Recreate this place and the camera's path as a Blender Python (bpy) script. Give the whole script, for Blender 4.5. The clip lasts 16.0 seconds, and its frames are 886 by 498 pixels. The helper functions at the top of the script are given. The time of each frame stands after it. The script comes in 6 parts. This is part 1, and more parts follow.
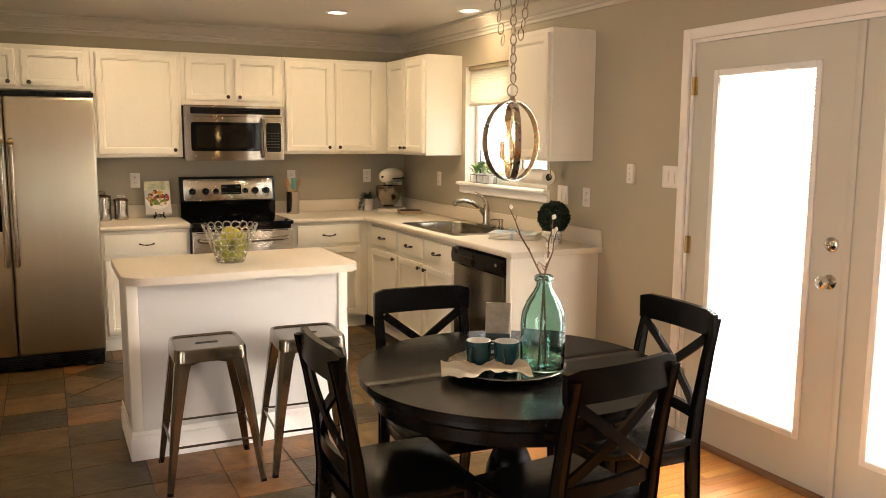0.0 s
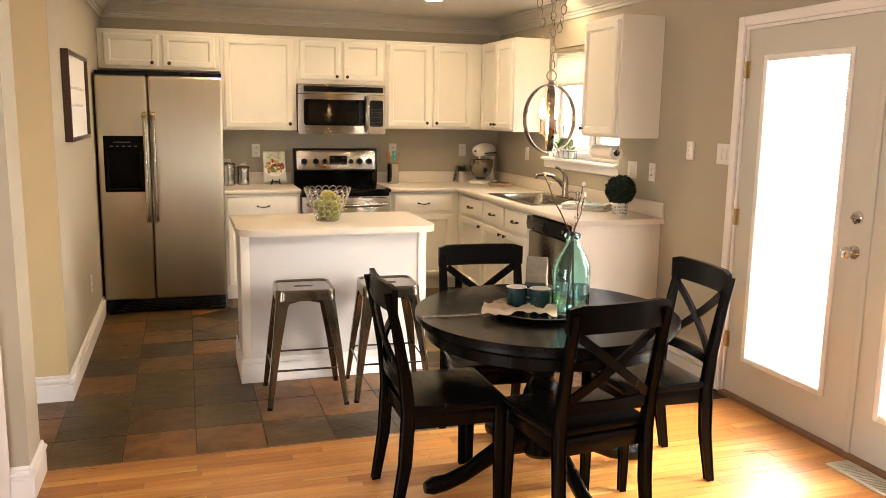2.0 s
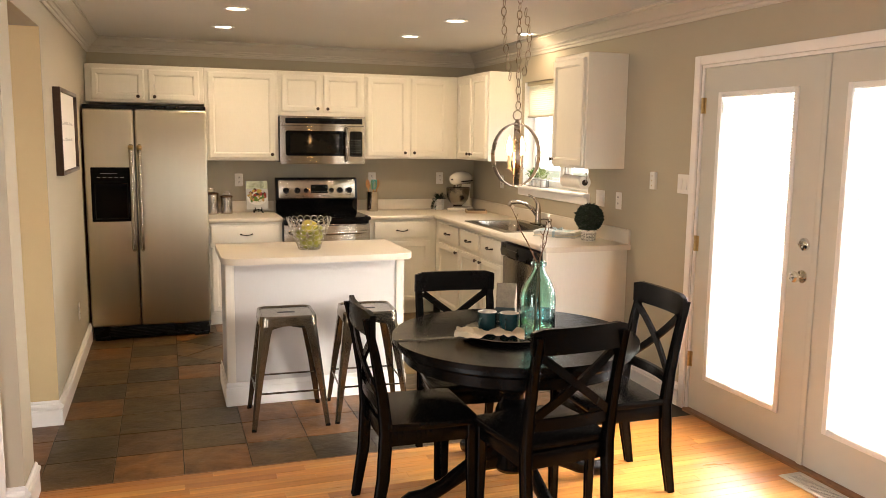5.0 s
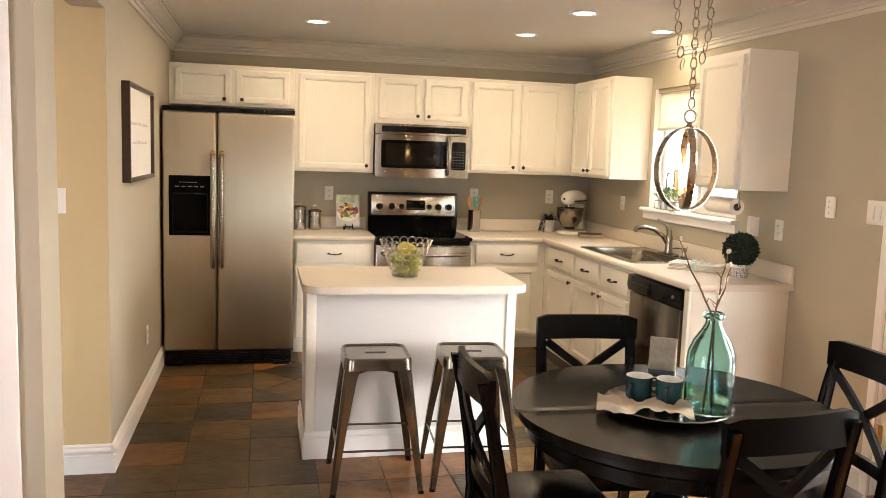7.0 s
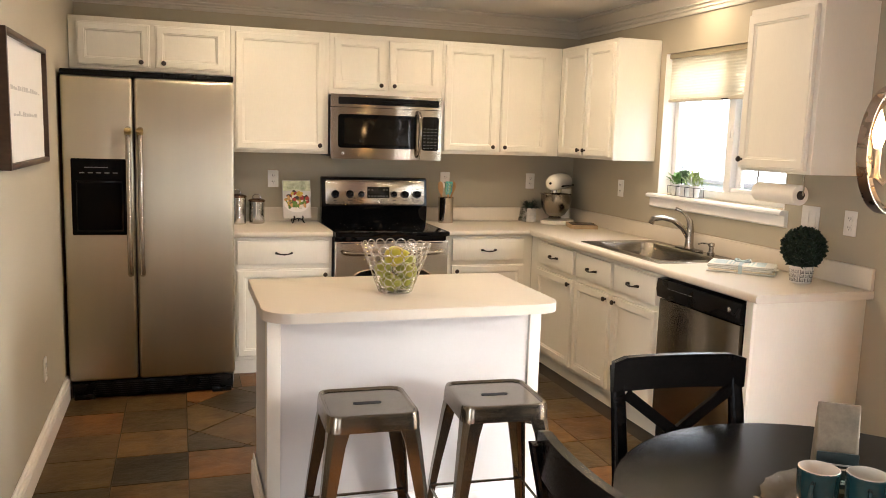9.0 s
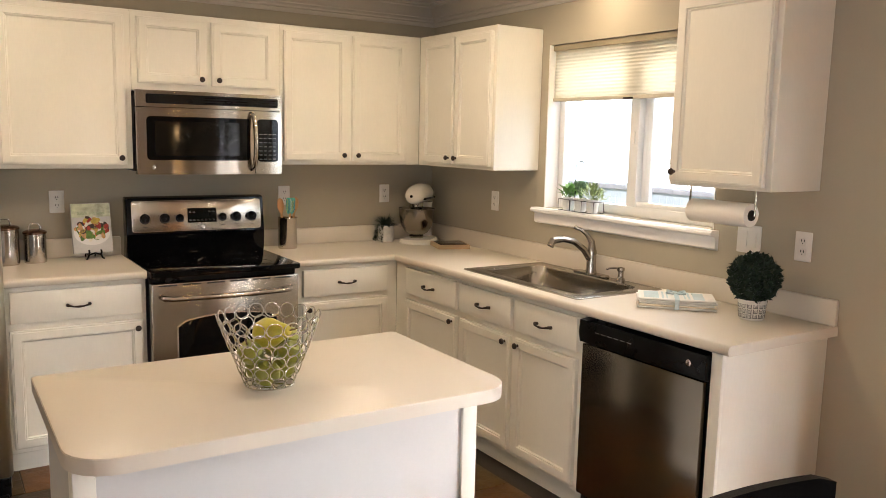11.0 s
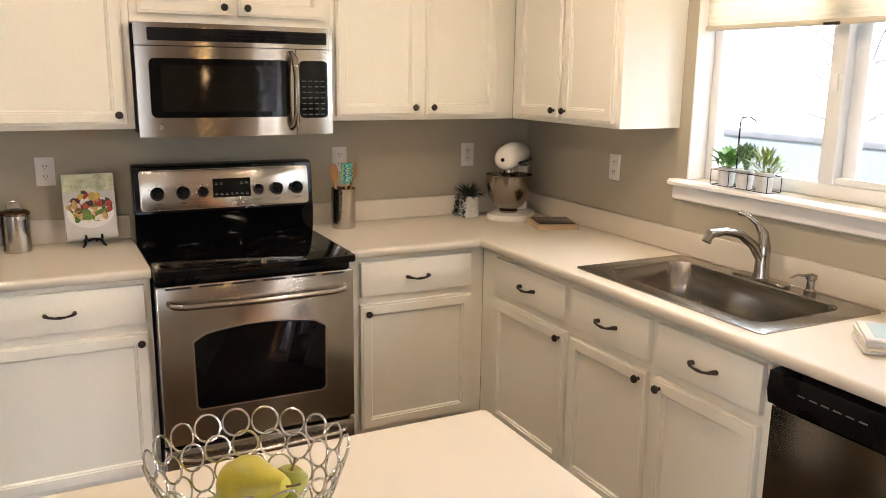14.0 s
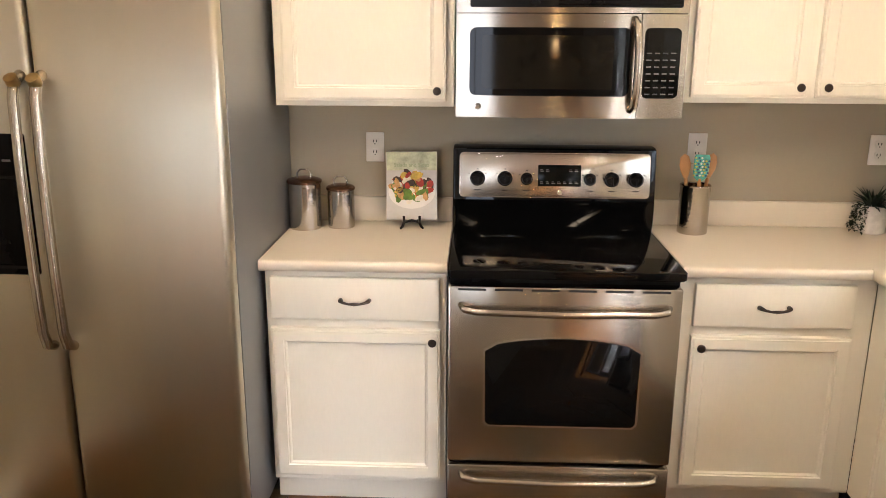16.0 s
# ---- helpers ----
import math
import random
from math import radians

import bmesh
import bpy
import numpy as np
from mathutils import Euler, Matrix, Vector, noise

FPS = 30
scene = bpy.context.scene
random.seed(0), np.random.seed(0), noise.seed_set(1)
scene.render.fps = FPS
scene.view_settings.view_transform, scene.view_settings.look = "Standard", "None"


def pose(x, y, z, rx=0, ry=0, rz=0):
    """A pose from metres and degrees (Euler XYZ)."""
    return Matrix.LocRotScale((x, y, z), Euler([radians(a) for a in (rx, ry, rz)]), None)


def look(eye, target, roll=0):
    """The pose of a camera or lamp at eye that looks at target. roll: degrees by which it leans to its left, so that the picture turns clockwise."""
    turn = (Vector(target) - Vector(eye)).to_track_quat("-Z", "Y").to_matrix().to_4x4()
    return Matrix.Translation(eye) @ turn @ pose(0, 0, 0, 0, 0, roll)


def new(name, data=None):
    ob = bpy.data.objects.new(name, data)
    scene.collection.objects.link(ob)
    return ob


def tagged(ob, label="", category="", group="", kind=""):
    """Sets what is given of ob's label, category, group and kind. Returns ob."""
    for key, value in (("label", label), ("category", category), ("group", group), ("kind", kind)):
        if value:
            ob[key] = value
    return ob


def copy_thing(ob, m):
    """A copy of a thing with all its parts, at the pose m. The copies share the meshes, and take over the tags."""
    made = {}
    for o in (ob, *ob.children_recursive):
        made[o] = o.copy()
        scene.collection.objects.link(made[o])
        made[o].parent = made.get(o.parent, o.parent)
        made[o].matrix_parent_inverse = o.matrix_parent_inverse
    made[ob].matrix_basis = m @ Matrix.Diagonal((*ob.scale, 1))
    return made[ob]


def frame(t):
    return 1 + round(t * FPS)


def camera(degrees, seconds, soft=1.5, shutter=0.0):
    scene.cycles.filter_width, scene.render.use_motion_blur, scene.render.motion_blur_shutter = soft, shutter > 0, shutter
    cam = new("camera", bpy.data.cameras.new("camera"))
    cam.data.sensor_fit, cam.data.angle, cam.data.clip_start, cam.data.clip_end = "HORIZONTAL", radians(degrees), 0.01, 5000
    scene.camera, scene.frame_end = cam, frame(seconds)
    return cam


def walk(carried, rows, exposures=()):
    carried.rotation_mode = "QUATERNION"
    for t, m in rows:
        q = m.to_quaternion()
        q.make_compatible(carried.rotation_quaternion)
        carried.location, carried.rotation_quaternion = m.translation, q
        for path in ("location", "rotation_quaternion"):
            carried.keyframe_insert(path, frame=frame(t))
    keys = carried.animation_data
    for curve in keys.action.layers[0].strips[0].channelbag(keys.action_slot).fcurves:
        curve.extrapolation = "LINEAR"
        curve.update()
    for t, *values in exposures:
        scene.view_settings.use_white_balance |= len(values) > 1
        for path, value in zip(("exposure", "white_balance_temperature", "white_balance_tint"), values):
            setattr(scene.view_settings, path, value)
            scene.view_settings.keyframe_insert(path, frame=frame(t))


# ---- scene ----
cam = camera(57.8, 16.0, soft=0.65)
PATH = [
    (0, (0.485, 0.514, 1.55), (1.364, 2.29, 1.279), 0.3),
    (0.5, (0.452, 0.421, 1.545), (1.202, 2.25, 1.236), 0.4),
    (1, (0.506, 0.232, 1.525), (1.19, 2.084, 1.207), 0.3),
    (1.5, (0.559, 0.036, 1.534), (1.162, 1.915, 1.208), 0.7),
    (2, (0.52, -0.104, 1.553), (1.123, 1.774, 1.224), 0.9),
    (2.5, (0.468, -0.236, 1.572), (1.158, 1.611, 1.238), 1.6),
    (3, (0.452, -0.319, 1.575), (1.217, 1.496, 1.229), 1.8),
    (3.5, (0.458, -0.345, 1.578), (1.267, 1.452, 1.234), 1.6),
    (4, (0.473, -0.373, 1.61), (1.305, 1.419, 1.304), 1.3),
    (4.5, (0.472, -0.392, 1.617), (1.259, 1.426, 1.346), 0.9),
    (5, (0.479, -0.325, 1.61), (1.128, 1.547, 1.339), 0.7),
    (7.5, (0.586, 0.771, 1.56), (1.017, 2.711, 1.333), 2.1),
    (8, (0.571, 1.04, 1.558), (0.998, 2.981, 1.336), 2.3),
    (8.5, (0.479, 1.31, 1.563), (0.996, 3.228, 1.334), 1.7),
    (9, (0.5, 1.594, 1.542), (1.122, 3.474, 1.265), 1.8),
    (9.5, (0.566, 1.872, 1.564), (1.265, 3.723, 1.268), 2.2),
    (10, (0.542, 2.137, 1.557), (1.406, 3.917, 1.269), 2.6),
    (12.5, (0.708, 3.232, 1.67), (1.865, 4.833, 1.354), 0.1),
    (13, (0.798, 3.37, 1.657), (1.945, 4.964, 1.28), 0.3),
    (13.5, (0.96, 3.499, 1.657), (1.998, 5.164, 1.267), 1.0),
    (14, (1.095, 3.646, 1.626), (1.979, 5.388, 1.2), 0.8),
    (14.5, (1.209, 3.843, 1.62), (1.914, 5.656, 1.157), 0.7),
    (15, (1.332, 3.979, 1.626), (1.767, 5.865, 1.122), 0.6),
    (15.5, (1.478, 4.032, 1.625), (1.653, 5.952, 1.093), 0.9),
    (16, (1.518, 4.115, 1.64), (1.439, 6.046, 1.128), 0.3),
]
EXPOSURES = [(0.0, -0.02, 6950, 12), (1.0, 0.22, 6850, 13), (5.0, 0.12, 6600, 12), (7.5, 0.30, 6150, 12), (8.2, 0.24, 6100, 12), (10.0, 0.10, 5950, 12), (12.5, -0.22, 5900, 12), (14.0, 0.10, 5700, 12), (15.5, 0.36, 5800, 13), (16.0, 0.48, 5750, 13)]
walk(cam, [(t, look(eye, target, roll)) for t, eye, target, roll in PATH], EXPOSURES)

# ---- plan, in metres ----
WALL_E, WALL_N, WALL_L = 3.43, 7.27, -0.12     # inner faces: doors and window, range, picture
WALL_W, WALL_S, CEIL = -2.4, -3.2, 2.44
WOOD_EDGE = 3.54                               # where oak boards meet slate
COUNTER, ISLAND, UPPER_BOT, UPPER_TOP = 0.921, 0.914, 1.425, 2.19

# ---- world and light ----
world = bpy.data.worlds.new("sky")
scene.world = world
world.use_nodes = True
wn = world.node_tree
sky = wn.nodes.new("ShaderNodeTexSky")
sky.sky_type, sky.sun_disc = "NISHITA", False
sky.sun_elevation, sky.sun_rotation = radians(40), radians(250)
sky.air_density, sky.dust_density = 1.0, 3.0
wn.links.new(sky.outputs["Color"], wn.nodes["Background"].inputs["Color"])
wn.nodes["Background"].inputs["Strength"].default_value = 0.15


def lamp(name, kind, energy, color, m, **opts):
    data = bpy.data.lights.new(name, kind)
    data.energy, data.color = energy, color
    if "angle" in opts:
        data.angle = opts["angle"]
    if "disc" in opts:
        data.shape, data.size = "DISK", opts["disc"]
    if "size" in opts:
        data.shape, data.size, data.size_y = "RECTANGLE", opts["size"][0], opts["size"][1]
    ob = new(name, data)
    ob.matrix_world = m
    return ob


lamp("sun", "SUN", 4.0, (1.0, 0.93, 0.82), look((-6, -3, 8), (0, 0, 0)), angle=radians(2))
DAY = (1.0, 0.95, 0.89)
# sky light in the two door panes and the kitchen window
lamp("door_daylight", "AREA", 220, DAY, look((3.62, 3.19, 1.06), (0, 3.19, 1.06)), size=(0.60, 1.66))
lamp("door_daylight", "AREA", 220, DAY, look((3.62, 2.27, 1.06), (0, 2.27, 1.06)), size=(0.60, 1.66))
lamp("window_daylight", "AREA", 40, DAY, look((4.1, 5.5, 2.5), (3.2, 5.5, 1.4)), size=(1.2, 0.7))
# fill lamps, added outside two made-up windows to brighten walls and fronts
lamp("rear_fill", "AREA", 45, (0.93, 0.96, 1.0), look((-1.4, -3.36, 1.15), (0.9, 5.0, 0.8)), size=(1.7, 2.0))
lamp("side_fill", "AREA", 78, (0.93, 0.96, 1.0), look((-2.55, 0.75, 1.15), (3.4, 3.2, 0.9)), size=(1.6, 2.0))


# the five recessed ceiling lights
CANS = ((0.955, 5.23), (0.935, 6.17), (2.455, 5.16), (2.41, 6.12), (3.20, 5.60))
for x, y in CANS:
    lamp("downlight", "AREA", 9.2 if x < 3 else 3.8, (1.0, 0.74, 0.46), look((x, y, CEIL - 0.008), (x, y + 0.001, 0)), disc=0.12)


# ---- materials ----
def node_mat(name):
    m = bpy.data.materials.new(name)
    m.use_nodes = True
    nt = m.node_tree
    return m, nt, nt.nodes["Principled BSDF"]


def ramp(nt, fac, stops):
    r = nt.nodes.new("ShaderNodeValToRGB")
    el = r.color_ramp.elements
    while len(el) < len(stops):
        el.new(0.5)
    for e, (p, c) in zip(el, stops):
        e.position, e.color = p, (*c, 1)
    nt.links.new(fac, r.inputs["Fac"])
    return r.outputs["Color"]


def coords(nt, scale=(1, 1, 1), rot=(0, 0, 0)):
    tc = nt.nodes.new("ShaderNodeTexCoord")
    mp = nt.nodes.new("ShaderNodeMapping")
    mp.inputs["Scale"].default_value = scale
    mp.inputs["Rotation"].default_value = rot
    nt.links.new(tc.outputs["Object"], mp.inputs["Vector"])
    return mp.outputs["Vector"]


def noise_tex(nt, vec, scale, detail=4, rough=0.55, dist=0.0):
    n = nt.nodes.new("ShaderNodeTexNoise")
    n.inputs["Scale"].default_value, n.inputs["Detail"].default_value = scale, detail
    n.inputs["Roughness"].default_value, n.inputs["Distortion"].default_value = rough, dist
    nt.links.new(vec, n.inputs["Vector"])
    return n.outputs["Fac"]


def add_bump(nt, bsdf, height, strength, distance=0.002):
    b = nt.nodes.new("ShaderNodeBump")
    b.inputs["Strength"].default_value, b.inputs["Distance"].default_value = strength, distance
    nt.links.new(height, b.inputs["Height"])
    nt.links.new(b.outputs["Normal"], bsdf.inputs["Normal"])


def mix_col(nt, fac, a, b, blend="MIX"):
    m = nt.nodes.new("ShaderNodeMix")
    m.data_type, m.blend_type = "RGBA", blend
    for sock, v in ((m.inputs["Factor"], fac), (m.inputs[6], a), (m.inputs[7], b)):
        if isinstance(v, (int, float)):
            sock.default_value = v
        elif isinstance(v, tuple):
            sock.default_value = (*v, 1)
        else:
            nt.links.new(v, sock)
    return m.outputs[2]


def surface(name, col, rough=0.5, metal=0.0, vary=0.08, scale=6.0, grain=60.0, bump=0.1, stretch=(1, 1, 1), coat=0.0, rvary=0.1):
    """A painted, plastic, metal or cloth surface with broad and fine variation."""
    m, nt, bs = node_mat(name)
    v = coords(nt, stretch)
    broad, fine = noise_tex(nt, v, scale), noise_tex(nt, v, grain, 3)
    dark = tuple(c * (1 - vary) for c in col)
    lite = tuple(min(1, c * (1 + vary * 0.6)) for c in col)
    c1 = ramp(nt, broad, [(0.3, dark), (0.7, lite)])
    nt.links.new(mix_col(nt, 0.3, c1, ramp(nt, fine, [(0.35, dark), (0.65, lite)])), bs.inputs["Base Color"])
    rr = nt.nodes.new("ShaderNodeMapRange")
    rr.inputs["To Min"].default_value = max(0.02, rough - rvary * 0.5)
    rr.inputs["To Max"].default_value = min(1, rough + rvary * 0.5)
    nt.links.new(broad, rr.inputs["Value"])
    nt.links.new(rr.outputs["Result"], bs.inputs["Roughness"])
    bs.inputs["Metallic"].default_value = metal
    bs.inputs["Coat Weight"].default_value = coat
    if bump:
        add_bump(nt, bs, fine, bump)
    return m


def glowing(name, col, strength):
    m, nt, bs = node_mat(name)
    bs.inputs["Base Color"].default_value = (*col, 1)
    bs.inputs["Emission Color"].default_value = (*col, 1)
    bs.inputs["Emission Strength"].default_value = strength
    return m


def glass_mat(name, col, rough=0.0):
    m, nt, bs = node_mat(name)
    bs.inputs["Base Color"].default_value = (*col, 1)
    bs.inputs["Transmission Weight"].default_value = 1.0
    bs.inputs["Roughness"].default_value, bs.inputs["IOR"].default_value = rough, 1.45
    return m


M_WALL = surface("wall_paint", (0.42, 0.374, 0.278), 0.75, vary=0.04, scale=1.2, grain=220, bump=0.12)
M_TAN = surface("tan_hall_paint", (0.60, 0.465, 0.25), 0.75, vary=0.04, scale=1.2, grain=220, bump=0.12)
M_CEIL = surface("ceiling_paint", (0.76, 0.73, 0.68), 0.85, vary=0.03, scale=1.5, grain=160, bump=0.2)
M_TRIM = surface("white_trim_paint", (0.83, 0.80, 0.755), 0.38, vary=0.03, scale=3, grain=90, bump=0.04)
# cream of the crown, darkened part way for the shade on the north side
M_CROWN = surface("crown_paint_part_shaded", (0.58, 0.54, 0.46), 0.5, vary=0.03, scale=3, grain=90, bump=0.04)
M_CAB = surface("cabinet_paint", (0.78, 0.74, 0.63), 0.36, vary=0.04, scale=4, grain=120, bump=0.05, stretch=(1, 1, 0.25))
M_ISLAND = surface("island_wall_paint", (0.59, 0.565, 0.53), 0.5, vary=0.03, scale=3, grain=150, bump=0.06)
M_LAM = surface("cream_laminate", (0.645, 0.58, 0.475), 0.33, vary=0.02, scale=1.5, grain=400, bump=0.02, rvary=0.0)
M_STEEL = surface("brushed_steel", (0.54, 0.49, 0.375), 0.34, 1.0, vary=0.03, scale=1.3, grain=60, bump=0.012, stretch=(12, 12, 0.6), rvary=0.08)
M_STEELH = surface("brushed_steel_across", (0.46, 0.415, 0.35), 0.22, 1.0, vary=0.03, scale=1.3, grain=60, bump=0.012, stretch=(0.6, 12, 12), rvary=0.08)


def brushed(m, amount, turn):
    """Stretch the gloss of a brushed metal across its grain."""
    nt = m.node_tree
    tg = nt.nodes.new("ShaderNodeTangent")
    tg.direction_type, tg.axis = "RADIAL", "Z"
    bs = nt.nodes["Principled BSDF"]
    nt.links.new(tg.outputs[0], bs.inputs["Tangent"])
    bs.inputs["Anisotropic"].default_value, bs.inputs["Anisotropic Rotation"].default_value = amount, turn
    return m


brushed(M_STEEL, 0.75, 0.0)
brushed(M_STEELH, 0.7, 0.25)
M_CHROME = surface("chrome", (0.70, 0.68, 0.64), 0.12, 1.0, vary=0.03, bump=0.0)
M_BLACKGLASS = surface("black_glass", (0.003, 0.003, 0.003), 0.05, vary=0.1, bump=0.0, rvary=0.0)
M_BLACKPL = surface("black_plastic", (0.004, 0.0038, 0.0036), 0.28, vary=0.1, bump=0.05)
M_BRONZE = surface("dark_bronze", (0.06, 0.045, 0.035), 0.38, 0.8, vary=0.2, scale=40, bump=0.1)
M_BLACKWOOD = surface("black_stained_wood", (0.0035, 0.003, 0.0026), 0.25, vary=0.25, scale=5, grain=70, bump=0.08, stretch=(1, 8, 1))
M_BLACKWOOD.node_tree.nodes["Principled BSDF"].inputs["Specular IOR Level"].default_value = 0.11
M_BLACKPL.node_tree.nodes["Principled BSDF"].inputs["Specular IOR Level"].default_value = 0.18
M_BLACKGLASS.node_tree.nodes["Principled BSDF"].inputs["Specular IOR Level"].default_value = 0.2
M_GUN = surface("gunmetal_steel", (0.215, 0.183, 0.138), 0.19, 0.95, vary=0.18, scale=9, grain=80, bump=0.05)
M_GLASS = glass_mat("window_glass", (1, 1, 1))
M_LAMPDISC = glowing("lamp_lens", (1.0, 0.88, 0.70), 9.0)


# ---- mesh helpers ----
def box(bm, x0, x1, y0, y1, z0, z1, bevel=0.0, seg=2):
    vs = [bm.verts.new((x, y, z)) for x in (x0, x1) for y in (y0, y1) for z in (z0, z1)]
    idx = ((0, 1, 3, 2), (4, 6, 7, 5), (0, 4, 5, 1), (2, 3, 7, 6), (0, 2, 6, 4), (1, 5, 7, 3))
    fs = [bm.faces.new([vs[i] for i in q]) for q in idx]
    if bevel:
        es = list({e for f in fs for e in f.edges})
        bmesh.ops.bevel(bm, geom=es, offset=bevel, segments=seg, affect="EDGES", profile=0.5)
    return bm


def basis(d):
    d = d.normalized()
    a = Vector((0, 0, 1)) if abs(d.z) < 0.9 else Vector((1, 0, 0))
    u = d.cross(a).normalized()
    return u, d.cross(u)


def rod(bm, p0, p1, r0, r1=None, seg=12):
    return tube(bm, [p0, p1], [r0, r0 if r1 is None else r1], seg)


def tube(bm, pts, r, seg=10, closed=False, caps=True):
    pts = [Vector(p) for p in pts]
    rr = r if isinstance(r, (list, tuple)) else [r] * len(pts)
    rings, u = [], None
    n = len(pts)
    for i, p in enumerate(pts):
        a = pts[i - 1] if (i or closed) else p
        b = pts[(i + 1) % n] if (i < n - 1 or closed) else p
        d = (b - a).normalized()
        if u is None:
            u, v = basis(d)
        else:
            u = (u - d * u.dot(d)).normalized()
            v = d.cross(u)
        rings.append([bm.verts.new(p + (u * math.cos(k * math.tau / seg) + v * math.sin(k * math.tau / seg)) * rr[i]) for k in range(seg)])
    for i in range(n if closed else n - 1):
        a, b = rings[i], rings[(i + 1) % n]
        for k in range(seg):
            bm.faces.new((a[k], a[(k + 1) % seg], b[(k + 1) % seg], b[k]))
    if caps and not closed:
        bm.faces.new(rings[0][::-1])
        bm.faces.new(rings[-1])
    return bm


def lathe(bm, prof, seg=24, c=(0, 0, 0), cap=True):
    """Turn a profile of (radius, height) round the z axis at c."""
    rings = []
    for r, z in prof:
        rings.append([bm.verts.new((c[0] + r * math.cos(k * math.tau / seg), c[1] + r * math.sin(k * math.tau / seg), c[2] + z)) for k in range(seg)])
    for a, b in zip(rings, rings[1:]):
        for k in range(seg):
            bm.faces.new((a[k], a[(k + 1) % seg], b[(k + 1) % seg], b[k]))
    if cap:
        bm.faces.new(rings[0][::-1])
        bm.faces.new(rings[-1])
    return bm


def prism(bm, pts, z0, z1, axis="z", bevel=0.0):
    """Extrude a flat outline along an axis."""
    def at(p, h):
        return {"z": (p[0], p[1], h), "y": (p[0], h, p[1]), "x": (h, p[0], p[1])}[axis]
    a = [bm.verts.new(at(p, z0)) for p in pts]
    b = [bm.verts.new(at(p, z1)) for p in pts]
    n = len(pts)
    fs = [bm.faces.new(a[::-1]), bm.faces.new(b)]
    fs += [bm.faces.new((a[i], a[(i + 1) % n], b[(i + 1) % n], b[i])) for i in range(n)]
    if bevel:
        es = [e for f in fs[:2] for e in f.edges]
        bmesh.ops.bevel(bm, geom=es, offset=bevel, segments=2, affect="EDGES", profile=0.5)
    return bm


def mesh_of(name, bm, mat, smooth=True):
    bmesh.ops.recalc_face_normals(bm, faces=bm.faces[:])
    me = bpy.data.meshes.new(name)
    bm.to_mesh(me)
    bm.free()
    me.materials.append(mat)
    if smooth:
        me.polygons.foreach_set("use_smooth", [True] * len(me.polygons))
        me.set_sharp_from_angle(angle=radians(35))
    return me


def part(name, bm, mat, parent=None, label="", at=None):
    ob = new(name, mesh_of(name, bm, mat))
    if parent is not None:
        ob.parent = parent
    if at is not None:
        ob.matrix_local = at
    if label:
        tagged(ob, label)
    return ob


def thing(name, m, label, category, group="", kind=""):
    ob = new(name)
    ob.empty_display_size = 0.1
    ob.matrix_world = m
    return tagged(ob, label, category, group, kind)


def solo(name, bm, mat, label, category, m=None, group="", kind=""):
    ob = new(name, mesh_of(name, bm, mat))
    if m is not None:
        ob.matrix_world = m
    return tagged(ob, label, category, group, kind)


def B():
    return bmesh.new()


def structure(name, bm, mat, label=""):
    return solo(name, bm, mat, label or name.replace("_", " "), "", kind="structure")



# ---- shell ----
T = 0.14
bm = B()
box(bm, WALL_W - T, WALL_E + T, WALL_N, WALL_N + T, 0, CEIL)
structure("wall_north", bm, M_WALL, "greige painted wall behind the range")
bm = B()                                                     # wall with window and doors
WIN = (4.93, 6.08, 1.225, 2.10)
DOOR = (1.775, 3.655, 0.0, 2.05)
for y0, y1, z0, z1 in ((WALL_S, DOOR[0], 0, CEIL), (DOOR[0], DOOR[1], DOOR[3], CEIL), (DOOR[1], WIN[0], 0, CEIL),
                       (WIN[0], WIN[1], 0, WIN[2]), (WIN[0], WIN[1], WIN[3], CEIL), (WIN[1], WALL_N, 0, CEIL)):
    box(bm, WALL_E, WALL_E + T, y0, y1, z0, z1)
structure("wall_east", bm, M_WALL, "greige painted wall with window and french doors")
HALL = (3.53, 4.46, 2.17)
bm = B()
box(bm, WALL_L - T, WALL_L, HALL[1], WALL_N, 0, CEIL)
box(bm, WALL_L - T, WALL_L, HALL[0], HALL[1], HALL[2], CEIL)
box(bm, WALL_L - T, WALL_L, 3.28, HALL[0], 0, CEIL)
structure("wall_picture", bm, M_WALL, "greige painted side wall with cased opening")
bm = B()
box(bm, WALL_L - T, WALL_L - 0.002, HALL[1] - 0.003, HALL[1], 0, HALL[2])
structure("wall_hall_return", bm, M_TAN, "tan painted return of the hallway opening")
bm = B()
box(bm, WALL_W, WALL_L - T, HALL[1], HALL[1] + T, 0, CEIL)
structure("wall_hall_north", bm, M_TAN, "tan painted hallway wall")
bm = B()
box(bm, WALL_L - T - 0.10, WALL_L - T, 3.28, HALL[0], 0, CEIL)
structure("wall_hall_south", bm, M_TAN, "tan painted wall beside the hallway")
# the opening is made up, to let the side fill lamp in
bm = B()
SW = (-0.05, 1.55, 0.15, 2.15)
for y0, y1, z0, z1 in ((WALL_S, SW[0], 0, CEIL), (SW[1], WALL_N, 0, CEIL), (SW[0], SW[1], 0, SW[2]), (SW[0], SW[1], SW[3], CEIL)):
    box(bm, WALL_W - T, WALL_W, y0, y1, z0, z1)
structure("wall_west", bm, M_WALL, "greige painted wall with an added, unseen window")
# this opening too is made up, for the rear fill lamp
bm = B()
RW = (-2.25, -0.55, 0.15, 2.15)
for x0, x1, z0, z1 in ((WALL_W, RW[0], 0, CEIL), (RW[1], WALL_E, 0, CEIL), (RW[0], RW[1], 0, RW[2]), (RW[0], RW[1], RW[3], CEIL)):
    box(bm, x0, x1, WALL_S - T, WALL_S, z0, z1)
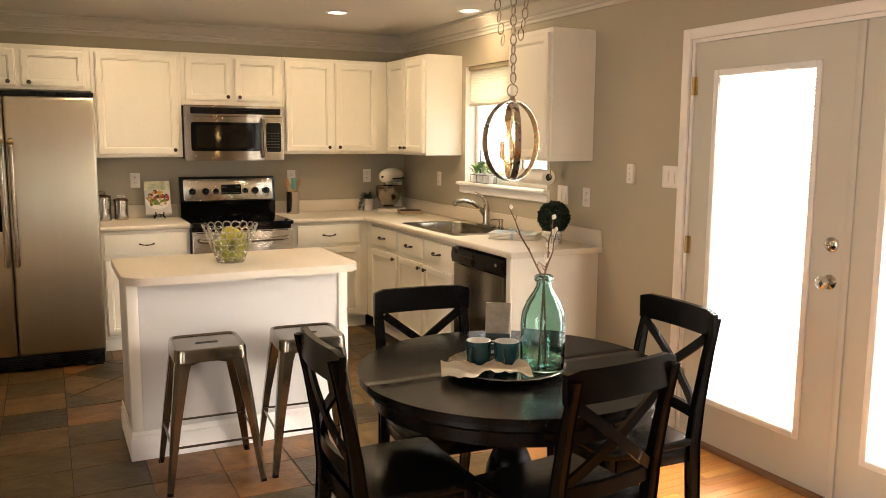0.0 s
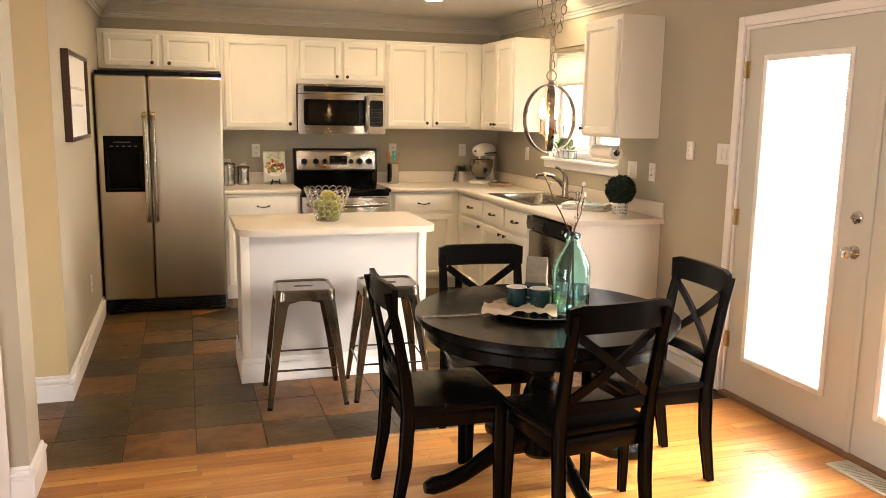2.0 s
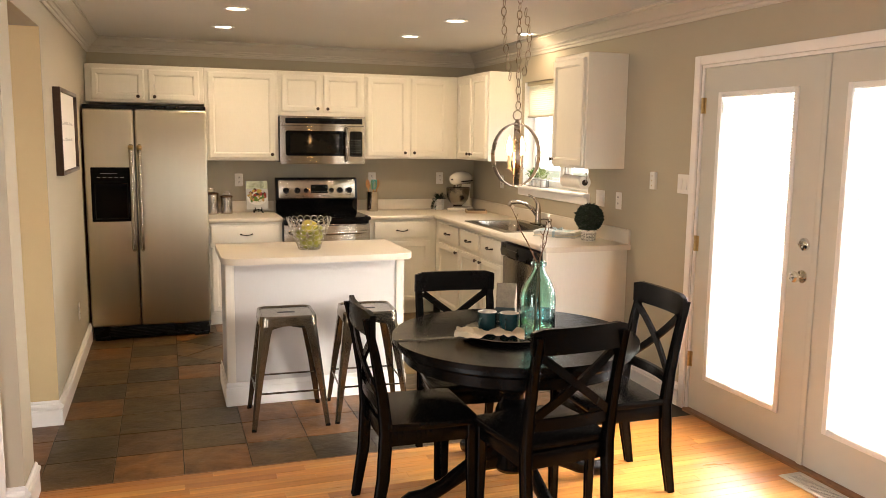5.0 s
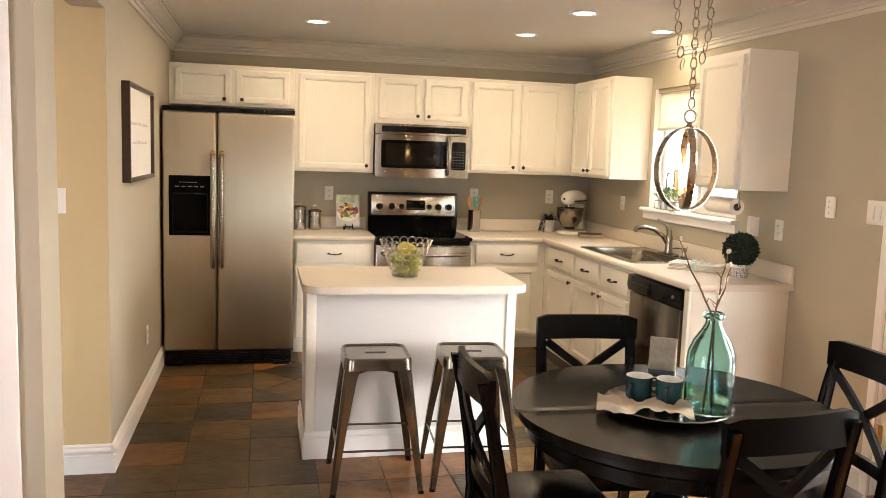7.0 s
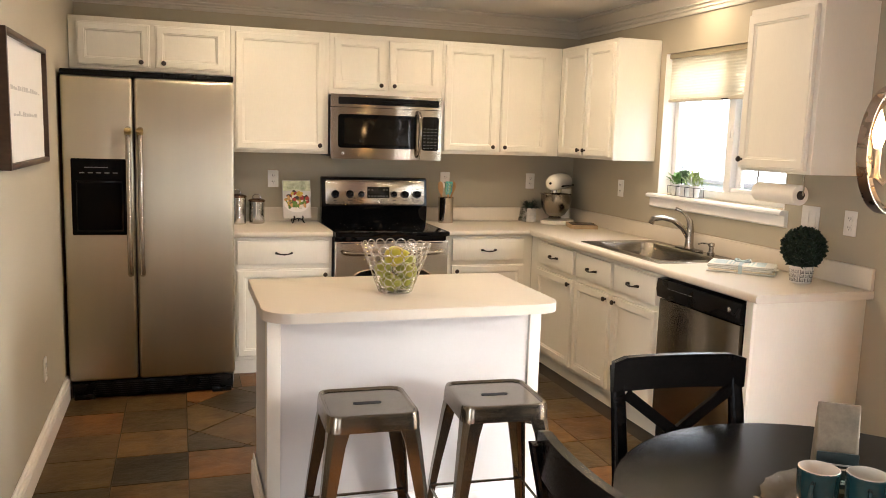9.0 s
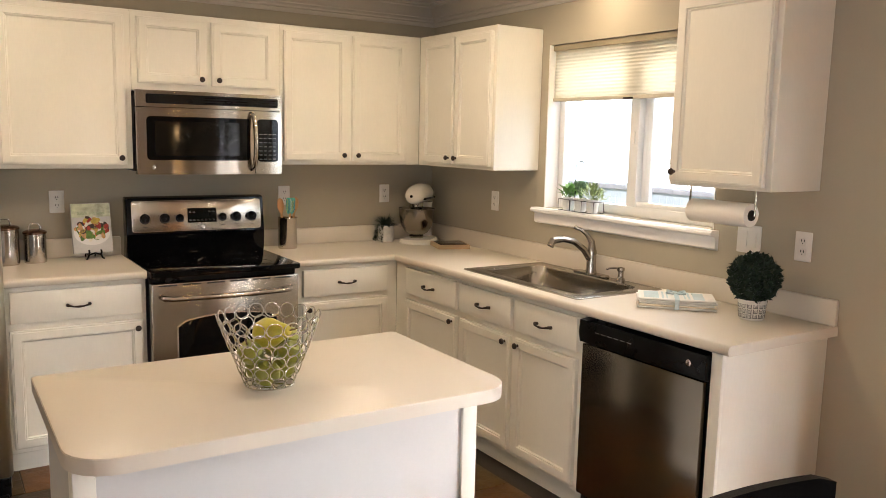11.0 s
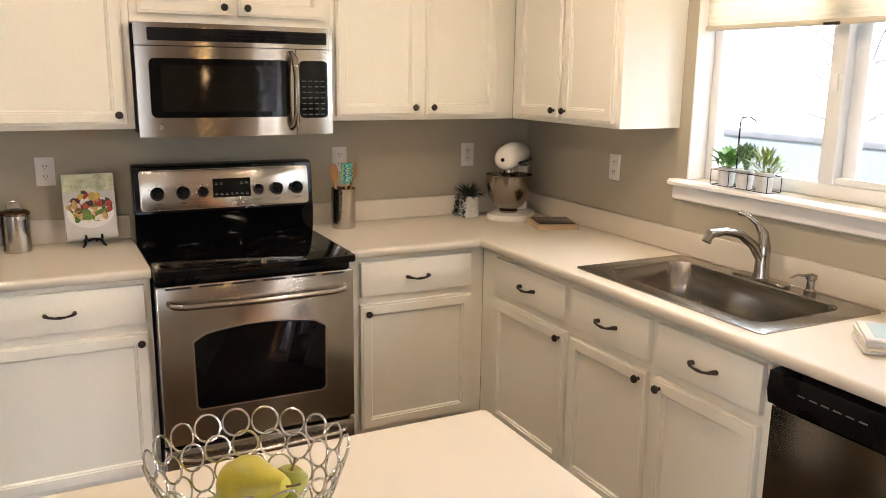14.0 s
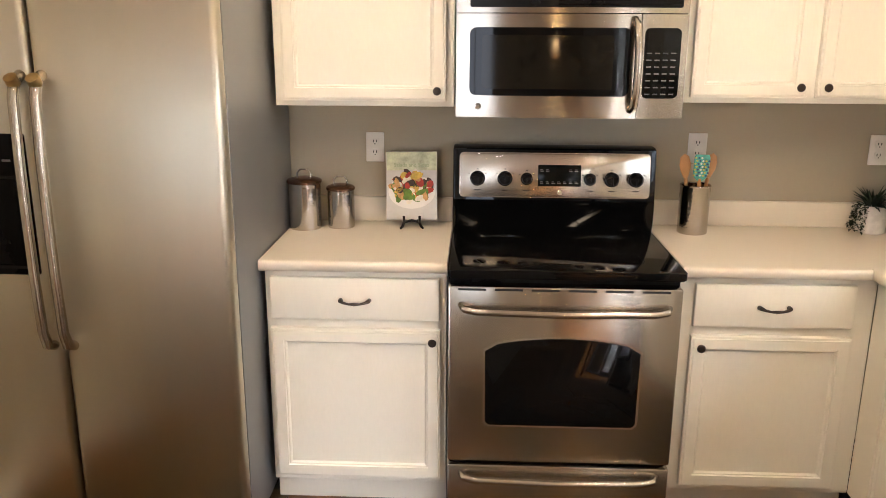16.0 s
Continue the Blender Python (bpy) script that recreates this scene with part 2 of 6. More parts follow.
structure("wall_south", bm, M_WALL, "greige painted wall with an added, unseen window")
bm = B()
box(bm, WALL_W - T, WALL_E + T, WALL_S - T, WALL_N + T, CEIL, CEIL + 0.12)
structure("ceiling", bm, M_CEIL, "white painted ceiling")
bm = B()
box(bm, WALL_W - T, WALL_E + T, WALL_S - T, WALL_N + T, -0.12, -0.012)
structure("floor", bm, surface("subfloor", (0.10, 0.07, 0.05), 0.8), "floor of oak boards and slate tiles")

# ---- joinery and fittings of the shell ----
def moulding(name, bm_pts, p0, p1, inward, mat, label, up=1):
    """A trim of profile (out, up) run from p0 to p1; inward is the unit vector into the room."""
    bm = B()
    a, b, n = Vector(p0), Vector(p1), Vector(inward)
    ra = [bm.verts.new(a + n * o + Vector((0, 0, h * up))) for o, h in bm_pts]
    rb = [bm.verts.new(b + n * o + Vector((0, 0, h * up))) for o, h in bm_pts]
    k = len(bm_pts)
    for i in range(k):
        bm.faces.new((ra[i], ra[(i + 1) % k], rb[(i + 1) % k], rb[i]))
    bm.faces.new(ra[::-1])
    bm.faces.new(rb)
    return structure(name, bm, mat, label)


CROWN = [(0, 0), (0, 0.13), (0.105, 0.13), (0.105, 0.117), (0.094, 0.115), (0.094, 0.104), (0.086, 0.098), (0.072, 0.084), (0.054, 0.064), (0.040, 0.054), (0.040, 0.046), (0.028, 0.044), (0.022, 0.036), (0.022, 0.026), (0.012, 0.022), (0.014, 0.010), (0.010, 0.0)]
BASE = [(0, 0), (0.018, 0), (0.018, 0.088), (0.010, 0.092), (0.010, 0.099), (0.022, 0.104), (0.025, 0.112), (0.022, 0.121), (0.012, 0.126), (0.012, 0.134), (0.005, 0.142), (0, 0.142)]
zc = CEIL - 0.13
for nm, p0, p1, n in (("crown_moulding_north", (WALL_L, WALL_N, zc), (WALL_E, WALL_N, zc), (0, -1, 0)),
                      ("crown_moulding_east", (WALL_E, WALL_S, zc), (WALL_E, WALL_N, zc), (-1, 0, 0)),
                      ("crown_moulding_picture_wall", (WALL_L, 3.28, zc), (WALL_L, WALL_N, zc), (1, 0, 0)),
                      ("crown_moulding_hall", (WALL_L - T - 0.10, 3.28, zc), (WALL_L, 3.28, zc), (0, -1, 0))):
    moulding(nm, CROWN, p0, p1, n, M_CROWN, "cream crown moulding along the ceiling, shade mixed into its colour")
for nm, p0, p1, n in (("baseboard_picture_wall", (WALL_L, HALL[1] - 0.02, 0), (WALL_L, 6.42, 0), (1, 0, 0)),
                      ("baseboard_hall", (WALL_W, HALL[1], 0), (WALL_L, HALL[1], 0), (0, -1, 0)),
                      ("baseboard_pier", (WALL_L, 3.26, 0), (WALL_L, HALL[0] + 0.02, 0), (1, 0, 0)),
                      ("baseboard_pier_front", (-0.19, 3.28, 0), (WALL_L, 3.28, 0), (0, -1, 0)),
                      ("baseboard_pier_back", (WALL_L - T - 0.10, HALL[0], 0), (WALL_L, HALL[0], 0), (0, 1, 0)),
                      ("baseboard_east", (WALL_E, 3.708, 0), (WALL_E, 4.35, 0), (-1, 0, 0)),
                      ("baseboard_east_south", (WALL_E, WALL_S, 0), (WALL_E, 1.722, 0), (-1, 0, 0)),
                      ("baseboard_south", (WALL_W, WALL_S, 0), (WALL_E, WALL_S, 0), (0, 1, 0)),
                      ("baseboard_west", (WALL_W, WALL_S, 0), (WALL_W, 3.28, 0), (1, 0, 0))):
    moulding(nm, BASE, p0, p1, n, M_TRIM, "tall white moulded baseboard")

# casing on the end of the short wall beside the hallway
bm = B()
box(bm, -0.27, -0.19, 3.262, 3.28, 0, 2.10, 0.004)
structure("trim_side_opening", bm, M_TRIM, "white painted casing at the wall's end")

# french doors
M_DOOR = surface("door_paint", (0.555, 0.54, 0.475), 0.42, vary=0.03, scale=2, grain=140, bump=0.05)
M_BRASS = surface("aged_brass", (0.50, 0.36, 0.16), 0.35, 1.0, vary=0.15, scale=30)
M_SLAT, nt, bs = node_mat("white_blind_slat")
bs.inputs["Base Color"].default_value = (0.85, 0.85, 0.83, 1)
tr = nt.nodes.new("ShaderNodeBsdfTranslucent")
tr.inputs["Color"].default_value = (0.85, 0.85, 0.82, 1)
ms = nt.nodes.new("ShaderNodeMixShader")
ms.inputs["Fac"].default_value = 0.45
nt.links.new(bs.outputs[0], ms.inputs[1])
nt.links.new(tr.outputs[0], ms.inputs[2])
nt.links.new(ms.outputs[0], nt.nodes["Material Output"].inputs["Surface"])
M_THRESH = surface("oak_threshold", (0.22, 0.10, 0.04), 0.4, vary=0.2, scale=12)
bm = B()
box(bm, WALL_E - 0.018, WALL_E, DOOR[1], DOOR[1] + 0.052, 0, DOOR[3] + 0.052, 0.005)
box(bm, WALL_E - 0.018, WALL_E, DOOR[0] - 0.052, DOOR[0], 0, DOOR[3] + 0.052, 0.005)
box(bm, WALL_E - 0.018, WALL_E, DOOR[0], DOOR[1], DOOR[3], DOOR[3] + 0.052, 0.005)
box(bm, WALL_E, WALL_E + T, DOOR[1] - 0.018, DOOR[1], 0, DOOR[3])
box(bm, WALL_E, WALL_E + T, DOOR[0], DOOR[0] + 0.018, 0, DOOR[3])
box(bm, WALL_E, WALL_E + T, DOOR[0] + 0.018, DOOR[1] - 0.018, DOOR[3] - 0.018, DOOR[3])
structure("trim_french_doors", bm, M_TRIM, "cream painted casing round the french doors")
bm = B()
box(bm, WALL_E - 0.03, WALL_E + T, DOOR[0] + 0.018, DOOR[1] - 0.018, -0.01, 0.016, 0.004)
structure("door_threshold", bm, M_THRESH, "brown wooden door threshold")


def french_door(name, y0, y1, hinge, knob, label):
    d = tagged(new(name), label, "door", kind="structure")
    d.matrix_world = pose(WALL_E + 0.008, y0, 0.02)
    w, h = y1 - y0, 2.01
    g0, zb, zt = (0.198 if knob else 0.212), 0.235, 1.84
    g1 = g0 + 0.55
    bm = B()
    for a in ((0, 0.044, 0, g0, 0, h), (0, 0.044, g1, w, 0, h), (0, 0.044, g0, g1, 0, zb), (0, 0.044, g0, g1, zt, h)):
        box(bm, *a)
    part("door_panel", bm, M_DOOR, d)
    bm = B()
    for a in ((g0 - 0.03, g0, zb - 0.03, zt + 0.03), (g1, g1 + 0.03, zb - 0.03, zt + 0.03), (g0, g1, zb - 0.03, zb), (g0, g1, zt, zt + 0.03)):
        box(bm, -0.010, 0.0, a[0], a[1], a[2], a[3], 0.004)
    part("glazing_frame", bm, M_TRIM, d, "white moulded glazing frame")
    for dx in (0.006, 0.036):
        bm = B()
        box(bm, dx, dx + 0.003, g0, g1, zb, zt)
        ob = part("pane", bm, M_GLASS, d)
        ob.visible_shadow = False
    bm = B()
    n = int((zt - zb) / 0.0165)
    for i in range(n):
        z = zb + 0.008 + i * 0.0165
        a = 0.0054
        vs = [bm.verts.new(p) for p in ((0.015, g0 + 0.006, z - a), (0.015, g1 - 0.006, z - a), (0.029, g1 - 0.006, z + a), (0.029, g0 + 0.006, z + a))]
        bm.faces.new(vs)
    ob = part("blind_slats", bm, M_SLAT, d, "white mini blind slats between the panes")
    tagged(ob, kind="stuff")
    bm = B()
    for yy in (g0 + 0.12, g0 + 0.26):
        box(bm, -0.016, -0.008, yy, yy + 0.05, zt + 0.004, zt + 0.016, 0.002)
    part("blind_slider", bm, M_TRIM, d)
    for z in (0.30, 1.0, 1.80):
        bm = B()
        yy = w if hinge > 0 else 0.0
        rod(bm, (-0.010, yy + 0.002 * hinge, z - 0.045), (-0.010, yy + 0.002 * hinge, z + 0.045), 0.008, seg=10)
        box(bm, -0.004, 0.0, min(yy, yy - hinge * 0.02), max(yy, yy - hinge * 0.02), z - 0.045, z + 0.045)
        part("hinge", bm, M_BRASS, d, "small brass hinge")
    if knob:
        ky = 0.065
        bm = B()
        lathe(bm, [(0.001, 0), (0.032, 0), (0.032, 0.006), (0.012, 0.012), (0.011, 0.030), (0.022, 0.036), (0.028, 0.048), (0.027, 0.060), (0.018, 0.068), (0.001, 0.070)], 20)
        part("door_knob", bm, M_CHROME, d, "satin chrome round door knob", at=pose(0, ky, 0.94, 0, -90, 0))
        bm = B()
        lathe(bm, [(0.001, 0), (0.032, 0), (0.030, 0.012), (0.020, 0.018), (0.001, 0.019)], 20)
        box(bm, -0.005, 0.005, -0.016, 0.016, 0.018, 0.032, 0.003)
        part("deadbolt", bm, M_CHROME, d, "satin chrome deadbolt turn", at=pose(0, ky, 1.10, 0, -90, 0))
    return d


french_door("french_door_1", 2.722, 3.634, 1, True, "white french door with full glass pane and blinds")
fd = french_door("french_door_2", 1.796, 2.708, -1, False, "closed white french door with bright glass pane")
bm = B()
box(bm, -0.010, 0.0, 0.90, 0.935, 0.0, 2.01, 0.003)
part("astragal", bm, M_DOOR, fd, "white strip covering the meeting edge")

# kitchen window
win = tagged(new("window_1"), "white vinyl sliding window over the sink", "window", kind="structure")
win.matrix_world = pose(WALL_E + 0.085, WIN[0], WIN[2])
W, Hh = WIN[1] - WIN[0], WIN[3] - WIN[2]
M_VINYL = surface("white_vinyl", (0.82, 0.81, 0.78), 0.35, vary=0.02, bump=0.0)
bm = B()
for a in ((0, 0.045, 0, Hh), (W - 0.045, W, 0, Hh), (0.045, W - 0.045, 0, 0.05), (0.045, W - 0.045, Hh - 0.045, Hh)):
    box(bm, 0, 0.05, *a, 0.004)
box(bm, 0.03, 0.05, W / 2 - 0.085, W / 2 - 0.031, 0.05, Hh - 0.045, 0.003)
part("window_frame", bm, M_VINYL, win)
bm = B()
box(bm, -0.01, 0.045, W / 2 - 0.03, W / 2 + 0.03, 0.05, Hh - 0.045, 0.004)
box(bm, 0.0, 0.03, 0.05, 0.075, 0.05, Hh - 0.045, 0.003)
box(bm, 0.0, 0.03, 0.075, W / 2 - 0.03, 0.05, 0.075, 0.003)
box(bm, 0.0, 0.03, 0.075, W / 2 - 0.03, Hh - 0.075, Hh - 0.045, 0.003)
box(bm, -0.018, -0.01, W / 2 - 0.012, W / 2 + 0.012, 0.36, 0.42, 0.003)
part("sliding_sash", bm, M_VINYL, win)
for y0, y1 in ((0.05, W / 2), (W / 2, W - 0.04)):
    bm = B()
    box(bm, 0.02, 0.024, y0, y1, 0.05, Hh - 0.045)
    ob = part("pane", bm, M_GLASS, win)
    ob.visible_shadow = False
bm = B()
prism(bm, [(WALL_E + 0.085, WIN[2] - 0.001), (WALL_E - 0.045, WIN[2] - 0.001), (WALL_E - 0.055, WIN[2] - 0.010), (WALL_E - 0.055, WIN[2] - 0.020), (WALL_E - 0.045, WIN[2] - 0.026), (WALL_E - 0.022, WIN[2] - 0.030), (WALL_E - 0.022, WIN[2] - 0.080), (WALL_E - 0.010, WIN[2] - 0.088), (WALL_E, WIN[2] - 0.088), (WALL_E, WIN[2] - 0.022), (WALL_E + 0.085, WIN[2] - 0.022)], 4.90, 6.135, "y")
structure("window_sill", bm, M_TRIM, "white moulded wooden window sill with apron")

bm = B()
box(bm, WALL_E - 0.004, WALL_E + 0.084, WIN[1] - 0.008, WIN[1], WIN[2], WIN[3], 0.002)
box(bm, WALL_E - 0.004, WALL_E + 0.084, WIN[0], WIN[0] + 0.008, WIN[2], WIN[3], 0.002)
structure("trim_window_reveal", bm, M_TRIM, "white painted lining of the window opening")

# pleated shade
M_SHADE = surface("cream_shade_cloth", (0.76, 0.71, 0.60), 0.8, vary=0.04, grain=300, bump=0.1)
snt = M_SHADE.node_tree
str_ = snt.nodes.new("ShaderNodeBsdfTranslucent")
str_.inputs["Color"].default_value = (0.86, 0.80, 0.66, 1)
sms = snt.nodes.new("ShaderNodeMixShader")
sms.inputs["Fac"].default_value = 0.62
snt.links.new(snt.nodes["Principled BSDF"].outputs[0], sms.inputs[1])
snt.links.new(str_.outputs[0], sms.inputs[2])
snt.links.new(sms.outputs[0], snt.nodes["Material Output"].inputs["Surface"])
shade = thing("pleated_window_shade", pose(WALL_E + 0.035, WIN[0] + 0.012, 1.80), "cream pleated cellular shade, partly lowered", "window shade")
bm = B()
pts = []
n = 30
for i in range(n + 1):
    pts.append((-0.003 if i % 2 else 0.000, 0.02 + i * (0.255 / n)))
prism(bm, pts + [(0.022, 0.275), (0.022, 0.02)], 0, 1.126, "y")
part("pleated_cloth", bm, M_SHADE, shade)
bm = B()
box(bm, -0.022, 0.024, 0, 1.126, 0.268, 0.298, 0.004)
part("head_rail", bm, surface("olive_rail", (0.40, 0.34, 0.22), 0.5), shade, "olive brown head rail")
bm = B()
box(bm, -0.014, 0.022, 0, 1.126, 0.002, 0.020, 0.004)
part("bottom_rail", bm, surface("tan_rail", (0.58, 0.51, 0.38), 0.5), shade)
bm = B()
box(bm, -0.022, -0.013, 0.53, 0.59, 0.0, 0.010, 0.002)
part("pull_tab", bm, M_BRONZE, shade)

# frames of two added, unseen windows that let the fill light in
bm = B()
for a in ((RW[0], RW[0] + 0.05, RW[2], RW[3]), (RW[1] - 0.05, RW[1], RW[2], RW[3]), (RW[0], RW[1], RW[2], RW[2] + 0.05), (RW[0], RW[1], RW[3] - 0.05, RW[3]), ((RW[0] + RW[1]) / 2 - 0.03, (RW[0] + RW[1]) / 2 + 0.03, RW[2], RW[3])):
    box(bm, a[0], a[1], WALL_S - 0.10, WALL_S - 0.05, a[2], a[3], 0.003)
structure("added_window_rear", bm, M_VINYL, "white frame of an added, unseen window at the back")
bm = B()
for a in ((SW[0], SW[0] + 0.05, SW[2], SW[3]), (SW[1] - 0.05, SW[1], SW[2], SW[3]), (SW[0] + 0.05, SW[1] - 0.05, SW[2], SW[2] + 0.05), (SW[0] + 0.05, SW[1] - 0.05, SW[3] - 0.05, SW[3]), ((SW[0] + SW[1]) / 2 - 0.03, (SW[0] + SW[1]) / 2 + 0.03, SW[2] + 0.05, SW[3] - 0.05)):
    box(bm, WALL_W - 0.10, WALL_W - 0.05, a[0], a[1], a[2], a[3], 0.003)
structure("added_window_side", bm, M_VINYL, "white frame of an added, unseen window in the side wall")


# ---- kitchen joinery ----
def slab_front(w, h, panel=True):
    bm = B()
    box(bm, 0, w, -0.02, 0, 0, h)
    es = [e for e in bm.edges if all(abs(v.co.y + 0.02) < 1e-6 for v in e.verts)]
    bmesh.ops.bevel(bm, geom=es, offset=0.004, segments=2, affect="EDGES", profile=0.5)
    if panel:
        f = max((f for f in bm.faces if f.normal.y < -0.9 or all(abs(v.co.y + 0.02) < 1e-6 for v in f.verts)), key=lambda q: q.calc_area())
        f.normal_update()
        bmesh.ops.inset_region(bm, faces=[f], thickness=0.006, depth=0.0)
        bmesh.ops.inset_region(bm, faces=[f], thickness=0.002, depth=0.003)
        bmesh.ops.inset_region(bm, faces=[f], thickness=0.046, depth=0.0)
        bmesh.ops.inset_region(bm, faces=[f], thickness=0.003, depth=-0.006)
        bmesh.ops.inset_region(bm, faces=[f], thickness=0.006, depth=0.0)
        bmesh.ops.inset_region(bm, faces=[f], thickness=0.008, depth=-0.007)
    return bm


def knob_mesh():
    return lathe(B(), [(0.001, 0), (0.009, 0), (0.006, 0.004), (0.005, 0.012), (0.012, 0.017), (0.0145, 0.022), (0.012, 0.028), (0.001, 0.030)], 16)


def pull_mesh():
    bm = B()
    pts = [(-0.048, 0, 0), (-0.047, -0.016, 0.002), (-0.036, -0.026, -0.001), (-0.018, -0.027, -0.005), (0, -0.026, -0.006), (0.018, -0.027, -0.005), (0.036, -0.026, -0.001), (0.047, -0.016, 0.002), (0.048, 0, 0)]
    tube(bm, pts, [0.008, 0.0075, 0.0048, 0.004, 0.0056, 0.004, 0.0048, 0.0075, 0.008], 8)
    return bm


def cabinet(name, m, w, d, h, fronts, label, toe=0.0, group=""):
    c = thing(name, m, label, "cabinet", group)
    bm = B()
    if name == "sink_cabinet":                               # open above, for the basin
        box(bm, 0, w, 0.02, d, toe, 0.68)
        box(bm, 0, w, 0, 0.02, toe, h, 0.002, 1)
    else:
        box(bm, 0, w, 0, d, toe, h, 0.002, 1)
    part("body", bm, M_CAB, c)
    if toe:
        bm = B()
        box(bm, 0, w, 0.05, 0.065, 0, toe)
        part("toe_kick", bm, M_CAB, c)
    for kind, x0, x1, z0, z1, hx, hz in fronts:
        door = part("drawer_front" if kind == "drawer" else "door", slab_front(x1 - x0, z1 - z0, kind != "drawer"), M_CAB, c, at=pose(x0, -0.001, z0))
        if kind == "drawer":
            part("pull", pull_mesh(), M_BRONZE, door, "dark bronze bow pull", at=pose(hx - x0, -0.02, hz - z0))
        else:
            part("knob", knob_mesh(), M_BRONZE, door, "dark bronze round knob", at=pose(hx - x0, -0.02, hz - z0, 90, 0, 0))
    return c


UH = UPPER_TOP - UPPER_BOT
UG, BG = "white upper cabinets", "white base cabinets"
UY, UD = 6.932, WALL_N - 6.932
LBL = "white painted wall cabinet with %s"
cabinet("upper_cabinet", pose(-0.115, UY, 1.882), 0.93, UD, 0.308, [("door", 0.045, 0.455, 0.02, 0.275, 0.405, 0.05), ("door", 0.485, 0.895, 0.02, 0.275, 0.535, 0.05)], LBL % "two short doors over the refrigerator", group=UG)
cabinet("upper_cabinet", pose(0.816, UY, UPPER_BOT - 0.021), 0.624, UD, UH + 0.021, [("door", 0.03, 0.594, 0.02, UH - 0.009, 0.565, 0.055)], LBL % "one door beside the microwave", group=UG)
cabinet("upper_cabinet", pose(1.441, UY, 1.80), 0.779, UD, 0.39, [("door", 0.03, 0.378, 0.035, 0.36, 0.345, 0.065), ("door", 0.402, 0.75, 0.035, 0.36, 0.435, 0.065)], LBL % "two short doors above the microwave", group=UG)
cabinet("upper_cabinet", pose(2.221, UY, UPPER_BOT), 0.900, UD, UH, [("door", 0.02, 0.408, 0.02, UH - 0.03, 0.378, 0.055), ("door", 0.438, 0.80, 0.02, UH - 0.03, 0.468, 0.055)], LBL % "tall double doors in the corner", group=UG)
cabinet("upper_cabinet", pose(3.122, 6.933, UPPER_BOT, 0, 0, -90), 0.79, WALL_E - 3.122, UH, [("door", 0.065, 0.405, 0.02, UH - 0.03, 0.375, 0.055), ("door", 0.425, 0.765, 0.02, UH - 0.03, 0.455, 0.055)], LBL % "two doors beside the window", group=UG)
cabinet("upper_cabinet", pose(3.13, 4.925, UPPER_BOT, 0, 0, -90), 0.475, WALL_E - 3.13, UH, [("door", 0.012, 0.45, 0.015, UH - 0.03, 0.04, 0.055)], LBL % "one door above the paper towels", group=UG)

BF, BT, CB = 6.672, 0.10, 0.884
cabinet("base_cabinet", pose(0.815, BF, 0), 0.612, WALL_N - BF, CB, [("drawer", 0.02, 0.588, 0.716, 0.862, 0.305, 0.785), ("door", 0.015, 0.592, 0.125, 0.682, 0.565, 0.645)], "white base cabinet with drawer, next to the range", BT, BG)
cabinet("base_cabinet", pose(2.197, BF, 0), 0.636, WALL_N - BF, CB, [("drawer", 0.048, 0.565, 0.716, 0.862, 0.305, 0.785), ("door", 0.045, 0.57, 0.125, 0.682, 0.075, 0.645)], "white corner base cabinet with drawer and door", BT, BG)
RF = 2.834
cabinet("base_cabinet", pose(RF, 6.673, 0, 0, 0, -90), 0.678, WALL_E - RF, CB, [("drawer", 0.14, 0.655, 0.716, 0.862, 0.398, 0.785), ("door", 0.135, 0.66, 0.125, 0.682, 0.63, 0.652)], "white base cabinet with one drawer and door", BT, BG)
cabinet("sink_cabinet", pose(RF, 5.994, 0, 0, 0, -90), 0.93, WALL_E - RF, CB, [("drawer", 0.02, 0.44, 0.716, 0.862, 0.23, 0.785), ("door", 0.02, 0.44, 0.125, 0.682, 0.41, 0.652), ("drawer", 0.48, 0.90, 0.716, 0.862, 0.69, 0.785), ("door", 0.48, 0.90, 0.125, 0.682, 0.51, 0.652)], "white sink base cabinet with two doors", BT, BG)
ep = thing("end_panel", pose(2.815, 4.362, 0), "white painted end panel of the counter run", "cabinet panel")
bm = B()
box(bm, 0.019, WALL_E - 2.816, 0.003, 0.046, 0, CB - 0.001, 0.002)
part("panel", bm, M_CAB, ep)
bm = B()
box(bm, 0.0, 0.018, 0.0, 0.046, 0, CB - 0.001, 0.003)
part("front_stile", bm, M_CAB, ep)

# countertops
ct = thing("countertop", pose(0, 0, COUNTER), "cream laminate corner countertop with sink cut-out", "countertop")
bm = B()
SX, SY = (2.93, 3.345), (5.215, 5.985)
xs, ys = (2.197, 2.82, SX[0], SX[1], WALL_E), (4.328, SY[0], SY[1], 6.66, WALL_N)
keep = {(i, j) for i in range(4) for j in range(4) if (i > 0 or j == 3) and (i, j) != (2, 1)}
vt = {(i, j, k): None for i in range(5) for j in range(5) for k in (0, 1)}


def slab_vert(i, j, k):
    if vt[i, j, k] is None:
        vt[i, j, k] = bm.verts.new((xs[i], ys[j], -0.0365 * k))
    return vt[i, j, k]


